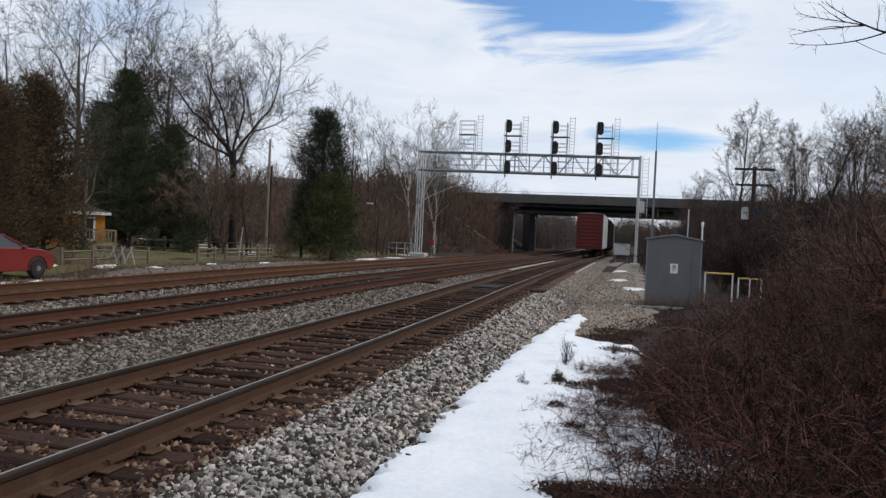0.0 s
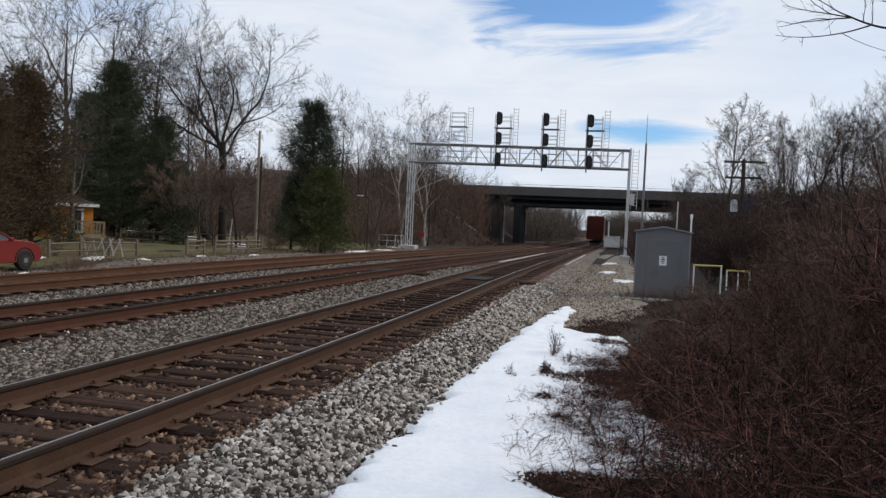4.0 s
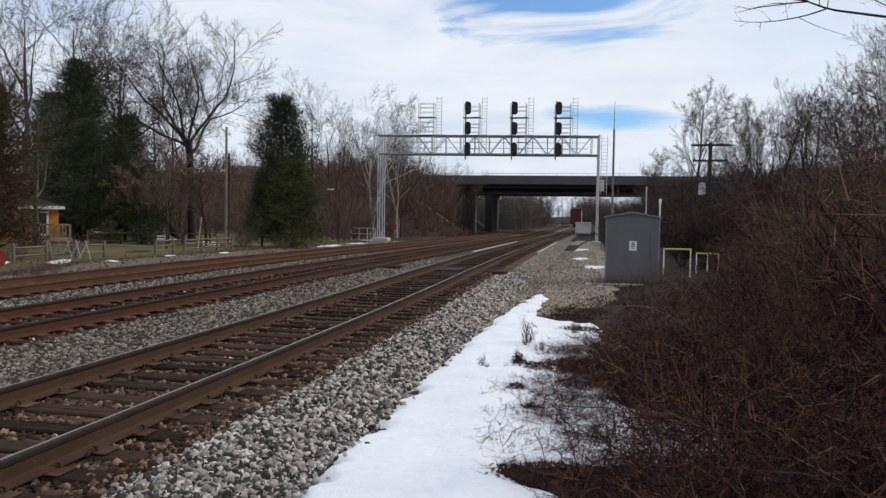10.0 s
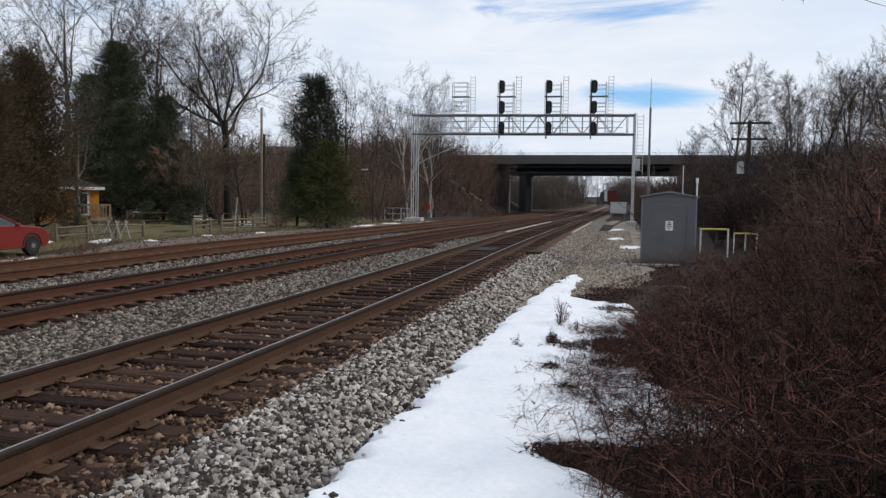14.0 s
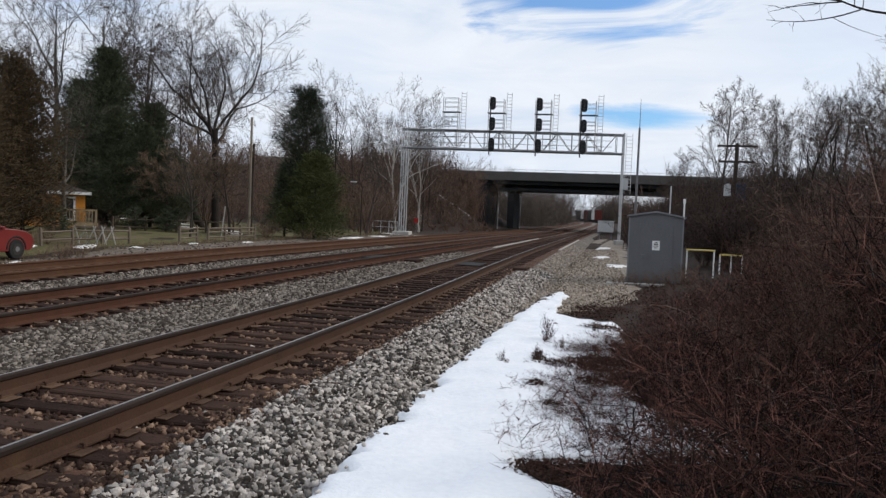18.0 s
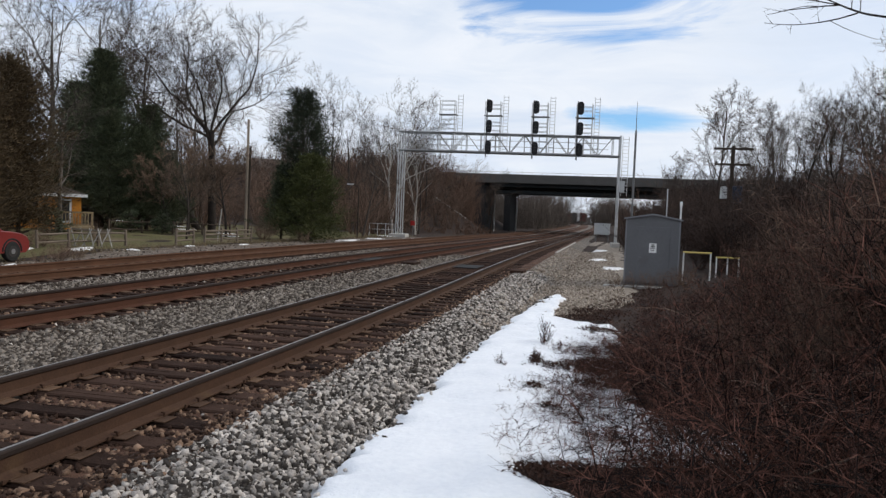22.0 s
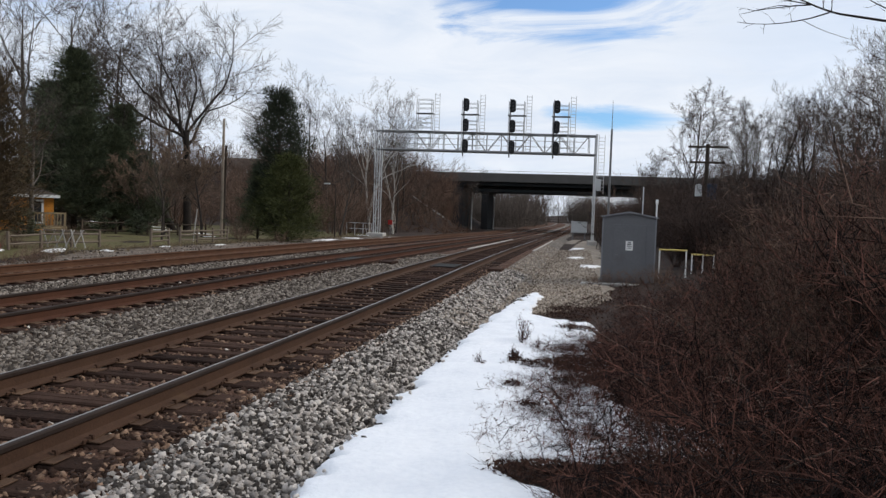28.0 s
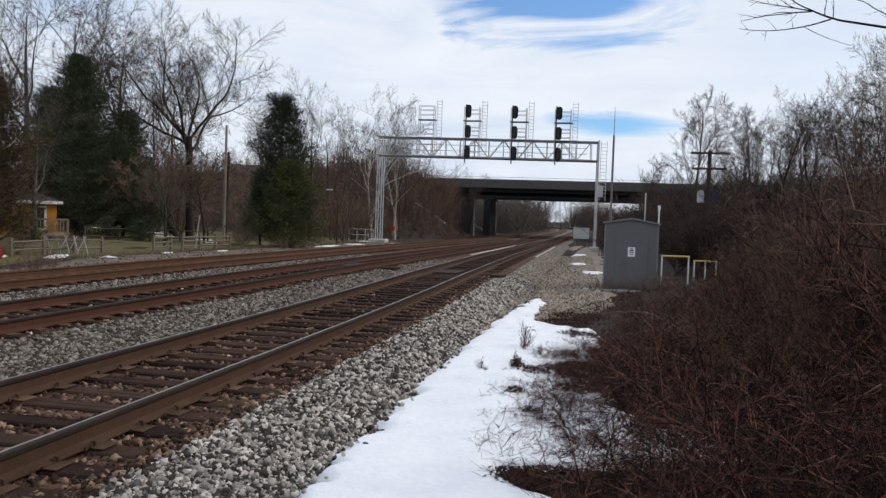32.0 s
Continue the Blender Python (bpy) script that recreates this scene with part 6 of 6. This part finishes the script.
# limb that hangs in from a tree beside the camera
limb_tree = thing("overhanging_tree", 5.6, 8.0, gz(5.6, 8.0), label="bare roadside tree with one long overhanging limb", category="tree")
part("trunk", Mesh().tube([(0, 0, -0.2), (0.1, 0, 2.5), (0.0, 0.1, 5.0), (0.2, 0.2, 8.0)], [0.16, 0.14, 0.11, 0.06], 8), BARK, limb_tree, smooth=True)
rng = random.Random(4)
limb_twigs = Mesh()


def bough(name, start, heading, length, curl, r, twigs, taper=0.3, jitter=4):
    """A bare branch: its first heading above the level to the left, and how far it turns on its way. Gives back its line."""
    pts, a, p = [], heading, Vector(start)
    n = 10
    for i in range(n + 1):
        pts.append(p.copy())
        b = radians(a + rng.gauss(0, jitter))
        p += Vector((-math.cos(b), rng.gauss(0, 0.02 * jitter), math.sin(b))) * length / n
        a += curl / n
    m = Mesh()
    tubes(m, pts, r, r * taper, 5)
    part(name, m, BARK_DARK, limb_tree, smooth=True)
    for k in range(twigs):
        f = rng.uniform(0.2, 0.98) * n
        i = int(f)
        d = (pts[i + 1] - pts[i]).normalized()
        o = pts[i].lerp(pts[i + 1], f - i)
        e = (d + Vector((rng.gauss(0, 0.25), rng.gauss(0, 0.4), rng.gauss(0.35, 0.55)))).normalized()
        ln = rng.uniform(0.06, 0.20)
        mid = o + e * ln * 0.6
        spike_to(limb_twigs, o, mid + e * ln * 0.1, r * 0.35 + 0.001)
        spike_to(limb_twigs, mid, mid + (e + Vector((rng.gauss(0, 0.3), 0, rng.gauss(0.1, 0.4)))).normalized() * ln * 0.5, r * 0.22 + 0.001)
    return pts


main = bough("limb", (-0.05, 0, 3.29 - gz(5.6, 8.0)), 10, 3.62, 0, 0.030, 1, 0.36, 0)
fork = bough("limb", main[-1], 15, 0.26, 12, 0.0105, 1, 0.8, 0)
bough("branch", fork[-1], 28, 0.42, 8, 0.008, 6)
low = bough("branch", main[-1].lerp(main[-2], -0.25), -19, 0.82, 29, 0.0075, 4, 0.3, 1)
mid = bough("branch", fork[-1], -2, 0.64, -15, 0.0075, 5)
bough("branch", mid[3], 4, 0.30, -32, 0.005, 2)
high = bough("branch", fork[-1], 14, 0.62, -6, 0.007, 7)
bough("branch", high[3], 28, 0.30, 22, 0.005, 4)
bough("branch", fork[3], 84, 0.26, 8, 0.005, 3)
bough("branch", fork[6], 96, 0.24, -6, 0.0045, 3)
bough("branch", main[7] + Vector((0, 0.2, 0)), 26, 0.62, -30, 0.009, 3)
bough("branch", main[8], 30, 0.85, -8, 0.008, 9)
bough("branch", low[3], -150, 0.46, -14, 0.0035, 0, 0.6, 1)
bough("branch", low[7], -82, 0.09, -12, 0.0035, 1)
part("crown", limb_twigs, BARK_DARK, limb_tree, "bare twigs", kind="stuff")

# ---- yard on the far side: house, deck, fences, parked car ----
house = thing("house", -36.0, 41.05, gz(-36, 41) - 0.28, 38, label="small bright orange house with white trim among the trees", category="house")
part("wall", Mesh().box(0, 0, 1.12, 6.0, 5.0, 2.3, c=0.02), ORANGE, house, "bright orange siding")
part("roof", Mesh().solid([(-3.3, 2.2), (3.3, 2.2), (3.3, 2.34), (0, 3.5), (-3.3, 2.34)], 1, -2.9, 2.9), SHINGLE, house)
part("fascia", Mesh().box(0, -2.92, 2.27, 6.7, 0.06, 0.17).box(3.32, 0, 2.27, 0.06, 5.9, 0.17), WHITE, house, "white roof trim")
for k in range(11):
    part("siding_board", Mesh().box(0, -2.515, 0.15 + k * 0.19, 6.02, 0.03, 0.17), ORANGE, house)
win = part("window", Mesh().box(2.15, -2.54, 1.35, 0.46, 0.06, 1.2), GLASS_DARK, house)
part("frame", Mesh().box(1.87, -2.57, 1.35, 0.12, 0.06, 1.44).box(2.43, -2.57, 1.35, 0.12, 0.06, 1.44).box(2.15, -2.57, 2.01, 0.68, 0.06, 0.12).box(2.15, -2.57, 0.69, 0.68, 0.06, 0.12), WHITE, win, "white window frame")
deck = thing("deck", -30.15, 37.75, gz(-30.15, 37.75), 38, label="weathered wooden deck with a slatted railing", category="deck")
part("floor", Mesh().box(0, 0, 0.30, 2.2, 2.0, 0.1), DECKWOOD, deck)
for sx in (-1.0, 0, 1.0):
    part("post", Mesh().box(sx, -0.95, 0.55, 0.1, 0.1, 1.2), DECKWOOD, deck)
for hz in (0.42, 1.12):
    part("rail", Mesh().box(0, -0.95, hz, 2.1, 0.05, 0.09), DECKWOOD, deck)
for k in range(13):
    part("baluster", Mesh().box(-0.96 + k * 0.16, -0.95, 0.78, 0.04, 0.035, 0.68), DECKWOOD, deck)


def fence(x0, y0, x1, y1, n, h=1.0, rails=3, label="weathered split-rail wooden fence", wood=None):
    rr = random.Random(int(x0 * 7 + y0))
    ob = thing("rail_fence", x0, y0, 0, label=label, category="fence", group="rail fences")
    dx, dy = (x1 - x0), (y1 - y0)
    for i in range(n + 1):
        px, py = dx * i / n, dy * i / n
        part("post", Mesh().box(px, py, gz(x0 + px, y0 + py) + h / 2, 0.10, 0.10, h + 0.12, c=0.015, rx=rr.uniform(-0.04, 0.04), ry=rr.uniform(-0.04, 0.04)), wood or FENCEWOOD, ob)
    for i in range(n):
        for k in range(rails):
            z = 0.22 + k * (h - 0.3) / max(1, rails - 1)
            a = Vector((dx * i / n, dy * i / n, gz(x0 + dx * i / n, y0 + dy * i / n) + z + rr.uniform(-0.04, 0.04)))
            b = Vector((dx * (i + 1) / n, dy * (i + 1) / n, gz(x0 + dx * (i + 1) / n, y0 + dy * (i + 1) / n) + z + rr.uniform(-0.04, 0.04)))
            part("rail", Mesh().tube([a, a.lerp(b, 0.5) + Vector((0, 0, rr.uniform(-0.03, 0.02))), b], [0.036, 0.045, 0.036], 5), wood or FENCEWOOD, ob)


fence(-20.2, 32.16, -20.25, 33.7, 1, h=0.75)
fence(-20.3, 34.8, -20.6, 40.2, 3, h=0.75)
fence(-22.0, 25.6, -21.0, 29.6, 3, h=0.66, rails=2)
fence(-29.5, 40.0, -25.6, 47.0, 4, h=0.75, rails=2, label="dark old split-rail fence across the lawn", wood=OLDWOOD)
horse = thing("sawhorse_stack", -21.3, 27.8, gz(-21.3, 27.8), 24, label="row of leaning grey wooden sawhorses by the fence", category="sawhorse")
for k in range(9):
    part("leg", Mesh().box(k * 0.17 - 0.68, 0.05 * (k % 3), 0.36, 0.035, 0.05, 0.82, ry=radians(26 if k % 2 else -14)), CONC_PALE, horse)
for k in range(3):
    part("beam", Mesh().box(k * 0.48 - 0.48, 0.06 * k, 0.70 - 0.03 * k, 0.55, 0.07, 0.07, ry=radians(3 - 4 * k)), FENCEWOOD, horse)
stake = thing("marker_stake", -21.7, 38.5, gz(-21.7, 38.5), label="thin pale leaning marker stake by the fence", category="stake")
part("pole", Mesh().tube([(0, 0, -0.1), (0.22, 0, 1.75)], 0.03, 6), CONC_PALE, stake)


def wheel(parent, x, y, r=0.33):
    w = part("wheel", Mesh().tube([(0, -0.10, 0), (0, -0.07, 0), (0, 0.07, 0), (0, 0.10, 0)], [r * 0.93, r, r, r * 0.93], 20), RUBBER, parent, at=pose(x, y, r))
    part("rim", Mesh().tube([(0, -0.106, 0), (0, 0.106, 0)], r * 0.58, 14), DARKSTEEL, w)
    part("hub_cap", Mesh().tube([(0, -0.112, 0), (0, 0.112, 0)], r * 0.26, 12), GALV_DARK, w)


def car(name, x, y, z, rz, paint, label, group=""):
    """A small saloon, nose along +x."""
    ob = thing(name, x, y, z, rz, label=label, category="car", group=group)
    prof = [(-2.15, 0.35), (-2.2, 0.8), (-2.08, 0.98), (-1.35, 1.03), (0.95, 1.0), (1.45, 0.96), (1.80, 0.90), (2.02, 0.79), (2.12, 0.62), (2.12, 0.40), (1.98, 0.27), (-1.95, 0.25)]
    body = Mesh()
    n = len(prof)
    rows = []
    for yy, k in ((-0.86, 0.94), (-0.82, 1.0), (0.82, 1.0), (0.86, 0.94)):
        rows.append([(a * (0.985 if k < 1 else 1), yy, 0.6 + (b - 0.6) * k) for a, b in prof])
    body.add([p for r in rows for p in r], [(i * n + j, i * n + (j + 1) % n, (i + 1) * n + (j + 1) % n, (i + 1) * n + j) for i in range(3) for j in range(n)] + [tuple(range(n)), tuple(3 * n + j for j in range(n - 1, -1, -1))])
    part("body", body, paint, ob)
    part("cabin", Mesh().add([(-1.75, -0.78, 0.98), (1.05, -0.78, 0.94), (0.2, -0.62, 1.37), (-1.05, -0.62, 1.39), (-1.75, 0.78, 0.98), (1.05, 0.78, 0.94), (0.2, 0.62, 1.37), (-1.05, 0.62, 1.39)],
                             [(0, 1, 2, 3), (5, 4, 7, 6), (1, 5, 6, 2), (4, 0, 3, 7)]), GLASS_DARK, ob, "dark car windows")
    part("roof", Mesh().box(-0.42, 0, 1.395, 1.34, 1.27, 0.05, c=0.02), paint, ob)
    for q in (-1, 1):
        for a, b, r in (((1.05, 0.97), (0.2, 1.37), 0.035), ((-0.35, 0.98), (-0.40, 1.37), 0.04), ((-1.75, 0.98), (-1.05, 1.38), 0.05)):
            part("pillar", Mesh().tube([(a[0], q * 0.785, a[1]), (b[0], q * 0.63, b[1])], r, 5), paint, ob)
        part("headlight", Mesh().box(1.98, q * 0.62, 0.68, 0.16, 0.3, 0.12, c=0.03), CABINET, ob)
        part("tail_light", Mesh().box(-2.14, q * 0.65, 0.80, 0.1, 0.26, 0.14, c=0.02), SIGNRED, ob)
        part("mirror", Mesh().box(0.72, q * 0.90, 1.03, 0.12, 0.16, 0.11, c=0.03), paint, ob)
        for wx in (-1.32, 1.35):
            wheel(ob, wx, q * 0.80)
            part("wheel_arch", Mesh().tube([(wx + 0.40 * math.cos(math.pi * a / 10), q * 0.852, 0.33 + 0.40 * math.sin(math.pi * a / 10)) for a in range(11)], 0.035, 6), RUBBER, ob, "dark wheel arch")
    return ob


car("parked_car", -20.35, 20.25, gz(-19.9, 20.25) + 0.02, 90, CARRED, "red saloon car parked on the gravel road")

# ---- train and road traffic ----
def boxcar(kind):
    end, side = (BOXRED, BOXSIDE) if kind == "red" else (DARKSTEEL, DARKSTEEL) if kind == "dark" else (BOXRED, BOXRED)
    ob = thing("freight_car", 0, 0, 0, label={"red": "red-ended boxcar with pale ribbed sides", "dark": "black covered freight car", "plain": "dull red steel boxcar with ribbed sides"}[kind], category="freight car", group="freight train")
    L, Wd, z0, z1 = 16.0, 2.95, 1.0, 5.15
    part("body", Mesh().box(0, L / 2, (z0 + z1) / 2, Wd - 0.1, L - 0.2, z1 - z0, c=0.05), end, ob)
    for q in (-1, 1):
        part("side_panel", Mesh().box(q * (Wd / 2 - 0.04), L / 2, (z0 + z1) / 2, 0.05, L - 0.3, z1 - z0 - 0.15), side, ob)
        for k in range(13):
            part("side_post", Mesh().box(q * (Wd / 2), 0.6 + k * 1.23, (z0 + z1) / 2, 0.09, 0.13, z1 - z0 - 0.1), side, ob)
    for k in range(10):
        part("end_rib", Mesh().box(0, 0.07, z0 + 0.35 + k * 0.42, Wd - 0.4, 0.12, 0.10, c=0.03), end, ob)
    part("roof", Mesh().solid([(-Wd / 2 - 0.02, z1 - 0.02), (Wd / 2 + 0.02, z1 - 0.02), (Wd / 2 + 0.02, z1 + 0.04), (0, z1 + 0.16), (-Wd / 2 - 0.02, z1 + 0.04)], 1, 0.0, L), GALV_DARK if kind != "dark" else DARKSTEEL, ob)
    for q in (-1, 1):
        for ey in (0.10, L - 0.10):
            part("corner_post", Mesh().box(q * (Wd / 2 - 0.02), ey, (z0 + z1) / 2, 0.14, 0.16, z1 - z0, c=0.02), end, ob)
    part("underframe", Mesh().box(0, L / 2, 0.92, 0.7, L + 0.6, 0.3).box(0, 0.0, 0.9, 0.35, 1.2, 0.3), DARKSTEEL, ob)
    part("ladder", Mesh().tube([(Wd / 2 - 0.35, -0.02, z0), (Wd / 2 - 0.35, -0.02, z1)], 0.02, 4).tube([(Wd / 2 - 0.75, -0.02, z0), (Wd / 2 - 0.75, -0.02, z1)], 0.02, 4), DARKSTEEL, ob)
    for ty in (2.2, L - 2.2):
        truck = part("truck", Mesh().box(-0.98, ty, 0.52, 0.12, 2.2, 0.3, c=0.05).box(0.98, ty, 0.52, 0.12, 2.2, 0.3, c=0.05).box(0, ty, 0.6, 2.1, 0.4, 0.25), DARKSTEEL, ob)
        for ay in (-0.86, 0.86):
            part("wheelset", Mesh().tube([(-0.72, ty + ay, 0.43), (0.72, ty + ay, 0.43)], 0.08, 8).tube([(-0.80, ty + ay, 0.43), (-0.68, ty + ay, 0.43)], 0.42, 16).tube([(0.68, ty + ay, 0.43), (0.80, ty + ay, 0.43)], 0.42, 16), DARKSTEEL, truck)
    return ob


def tail(t):
    """Distance along y of the train's rear end."""
    return 94.0 + 13.0 * t


TRAIN = [boxcar(k) for k in ("red", "dark", "plain", "red", "dark")]
TRAFFIC = []
paints = (DARKSTEEL, CABINET, GALV_DARK, DARKSTEEL, BOXRED)
for k, (tm, xm, v) in enumerate(((0.6, -23.0, 24.0), (6.5, -3.8, 24.5), (13.0, -13.0, 25.5), (12.5, 3.0, 25.5), (24.5, -12.0, 20.0))):
    TRAFFIC.append((car("road_car", -120, BY + 4.0, BZ - 1.07, 0, paints[k], "dark car driving over the road bridge", "cars on the road bridge"), tm, xm, v))


def motions():
    for k, vehicle in enumerate(TRAIN):
        rows = []
        for i in range(17):
            t = i * 2.0
            y = tail(t) + k * 16.9
            xa, xb = track_x(0, y), track_x(0, y + 16)
            rows.append((t, pose(xa, y, RAIL_TOP + grade(y + 8), 0, 0, math.degrees(math.atan2(xa - xb, 16)))))
        walk(vehicle, rows)
    for vehicle, tm, xm, v in TRAFFIC:
        a, b = tm - (xm + 118) / v, tm + (140 - xm) / v
        at = lambda x: pose(x, BY + 4.0, BZ - 1.07)
        rows = []
        if a > 0:
            rows += [(0.0, at(-118)), (a, at(-118))]
        else:
            rows += [(0.0, at(xm - v * tm))]
        rows += [(tm, at(xm)), (b, at(140)), (32.0, at(140))]
        walk(vehicle, rows)

# ---- loose stones of the ballast ----
def stones(name, n_seed, spots, material, lo, hi, cheap=False):
    """Many irregular stones in one mesh. spots: rows of x, y, z."""
    rg = np.random.RandomState(n_seed)
    spots = np.asarray(spots)
    n = len(spots)
    g = (1 + 5 ** 0.5) / 2
    base = np.array([(-1, g, 0), (1, g, 0), (-1, -g, 0), (1, -g, 0), (0, -1, g), (0, 1, g), (0, -1, -g), (0, 1, -g), (g, 0, -1), (g, 0, 1), (-g, 0, -1), (-g, 0, 1)]) / 1.9
    tri = np.array([(0, 11, 5), (0, 5, 1), (0, 1, 7), (0, 7, 10), (0, 10, 11), (1, 5, 9), (5, 11, 4), (11, 10, 2), (10, 7, 6), (7, 1, 8), (3, 9, 4), (3, 4, 2), (3, 2, 6), (3, 6, 8), (3, 8, 9), (4, 9, 5), (2, 4, 11), (6, 2, 10), (8, 6, 7), (9, 8, 1)])
    if cheap:
        base = np.array([(a, b, c) for a in (-0.8, 0.8) for b in (-0.8, 0.8) for c in (-0.8, 0.8)])
        tri = np.array([(0, 1, 3), (0, 3, 2), (4, 6, 7), (4, 7, 5), (0, 4, 5), (0, 5, 1), (2, 3, 7), (2, 7, 6), (0, 2, 6), (0, 6, 4), (1, 5, 7), (1, 7, 3)])
    k = len(base)
    size = rg.uniform(lo, hi, (n, 1, 1)) * rg.uniform(0.6, 1.25, (n, 1, 3))
    v = base[None] * (1 + rg.uniform(-0.3, 0.3, (n, k, 1))) * size
    ang = rg.uniform(0, 2 * np.pi, (n, 3))
    c, s = np.cos(ang), np.sin(ang)
    for a, (i, j) in enumerate(((0, 1), (1, 2), (0, 2))):
        vi, vj = v[:, :, i].copy(), v[:, :, j].copy()
        v[:, :, i], v[:, :, j] = vi * c[:, a:a + 1] - vj * s[:, a:a + 1], vi * s[:, a:a + 1] + vj * c[:, a:a + 1]
    v = (v + spots[:, None, :]).reshape(-1, 3)
    f = (tri[None] + (np.arange(n) * k)[:, None, None]).reshape(-1, 3)
    me = bpy.data.meshes.new(name)
    me.vertices.add(len(v))
    me.vertices.foreach_set("co", v.ravel())
    me.loops.add(f.size)
    me.loops.foreach_set("vertex_index", f.ravel())
    me.polygons.add(len(f))
    me.polygons.foreach_set("loop_start", np.arange(0, f.size, 3))
    me.update(calc_edges=True)
    me.validate()
    me.materials.append(material)
    return me


def scatter(seed, n, off0, off1, y0, y1, count, lift=0.012, skip_ties=False):
    rg = random.Random(seed)
    out = []
    for _ in range(count):
        y = y0 * (y1 / y0) ** rg.random()
        off = rg.uniform(off0, off1)
        out.append((track_x(n, y) + off, y, bed_z(n, off) + grade(y) + rg.uniform(-0.01, lift)))
    return out


# between and beside the ties of the near track, on its shoulder, and between the tracks
part("stone_cover", stones("stone_cover", 1, scatter(1, 0, 1.42, 2.38, 3.0, 26, 24000, 0.022), STONE, 0.013, 0.031, True), STONE, ballast, "grey crushed stone", kind="stuff")
part("stone_cover", stones("stone_cover", 2, scatter(2, 0, -2.1, -1.15, 4.5, 30, 12000, 0.02), STONE_OLD, 0.014, 0.033, True), STONE_OLD, ballast, "grey crushed stone", kind="stuff")
part("stone_cover", stones("stone_cover", 3, scatter(3, 1, 1.2, 2.3, 5.0, 34, 16000, 0.02), STONE_OLD, 0.014, 0.033, True), STONE_OLD, ballast, "grey crushed stone", kind="stuff")
part("stone_cover", stones("stone_cover", 4, scatter(4, 0, -1.25, 1.28, 2.5, 28, 10000, 0.004), STONE_RUST, 0.014, 0.03, True), STONE_RUST, ballast, "rust-stained crushed stone", kind="stuff")
part("stone_cover", stones("stone_cover", 5, scatter(5, 1, -1.3, 1.3, 7.0, 32, 6000, 0.0), STONE_RUST, 0.02, 0.04, True), STONE_RUST, ballast, "rust-stained crushed stone", kind="stuff")
part("stone_cover", stones("stone_cover", 6, scatter(6, 2, 1.2, 1.9, 9.0, 36, 8000, 0.02), STONE_OLD, 0.014, 0.032, True), STONE_OLD, ballast, "grey crushed stone", kind="stuff")
part("stone_cover", stones("stone_cover", 12, scatter(12, 0, 1.22, 1.62, 2.5, 26, 5000, 0.016), STONE_RUST, 0.012, 0.028, True), STONE_RUST, ballast, "rust-stained crushed stone", kind="stuff")
pale = scatter(13, 0, -2.2, 1.25, 4.0, 26, 140, 0.0) + scatter(14, 1, -1.4, 2.2, 6.0, 34, 420, 0.025)
part("stone_cover", stones("stone_cover", 13, pale, STONE, 0.014, 0.028, True), STONE, ballast, "stray pale stones", kind="stuff")
rg = random.Random(31)
apron = []
for _ in range(11000):
    y = 13.0 * (55 / 13.0) ** rg.random()
    off = rg.uniform(1.7, min(4.7, 2.6 + (y - 13) * 0.35))
    x = track_x(0, y) + off
    apron.append((x, y, max(gz(x, y) + 0.018, bed_z(0, min(off, 2.6)) + grade(y)) + rg.uniform(-0.01, 0.015)))
part("stone_cover", stones("stone_cover", 7, apron, PEBBLE, 0.012, 0.032, True), PEBBLE, ballast, "scattered crushed stone beside the track", kind="stuff")
edge = []
for _ in range(600):  # strays on the edge of the snow
    y = 3.2 * (19.5 / 3.2) ** rg.random()
    x = ease(SNOW_L, y) - 0.08 + rg.gauss(0, 0.09)
    edge.append((x, y, gz(x, y) + 0.045 + rg.uniform(0, 0.05)))
part("stone_cover", stones("stone_cover", 9, edge, STONE, 0.012, 0.028, True), STONE, ballast, "stray stones at the edge of the snow", kind="stuff")
behind = []
for _ in range(9000):  # shoulder and track beside and behind the viewer
    y, off = rg.uniform(-9, 3.2), rg.uniform(-2.1, 2.38)
    behind.append((track_x(0, y) + off, y, bed_z(0, off) + rg.uniform(-0.012, 0.018 if abs(off) > 1.25 else 0.002)))
part("stone_cover", stones("stone_cover", 10, behind, STONE, 0.016, 0.038, True), STONE, ballast, "grey crushed stone", kind="stuff")
road = []
for _ in range(3000):  # loose gravel on the service road
    y, x = 11 * (58 / 11) ** rg.random(), rg.uniform(-19.6, -15.3)
    if wob(x, y, 0.7, 5) + rg.gauss(0, 0.25) > 0:
        road.append((x + min(0, smooth_bend(BEND_2, y)), y, gz(x, y) + 0.02))
part("stone_cover", stones("stone_cover", 11, road, STONE_OLD, 0.015, 0.04, True), STONE_OLD, ballast, "loose gravel on the service road", kind="stuff")
SINGLE = [stones("stone", 60 + k, [(0, 0, 0)], STONE, 0.018, 0.034) for k in range(12)]
rg = random.Random(12)
for k, (x, y, z) in enumerate(scatter(8, 0, 1.35, 2.4, 3.6, 8.0, 300, 0.024)):
    part("stone", SINGLE[k % 12], STONE, ballast, at=pose(x, y, z + 0.012, rg.uniform(0, 360), rg.uniform(0, 360), rg.uniform(0, 360)))

motions()
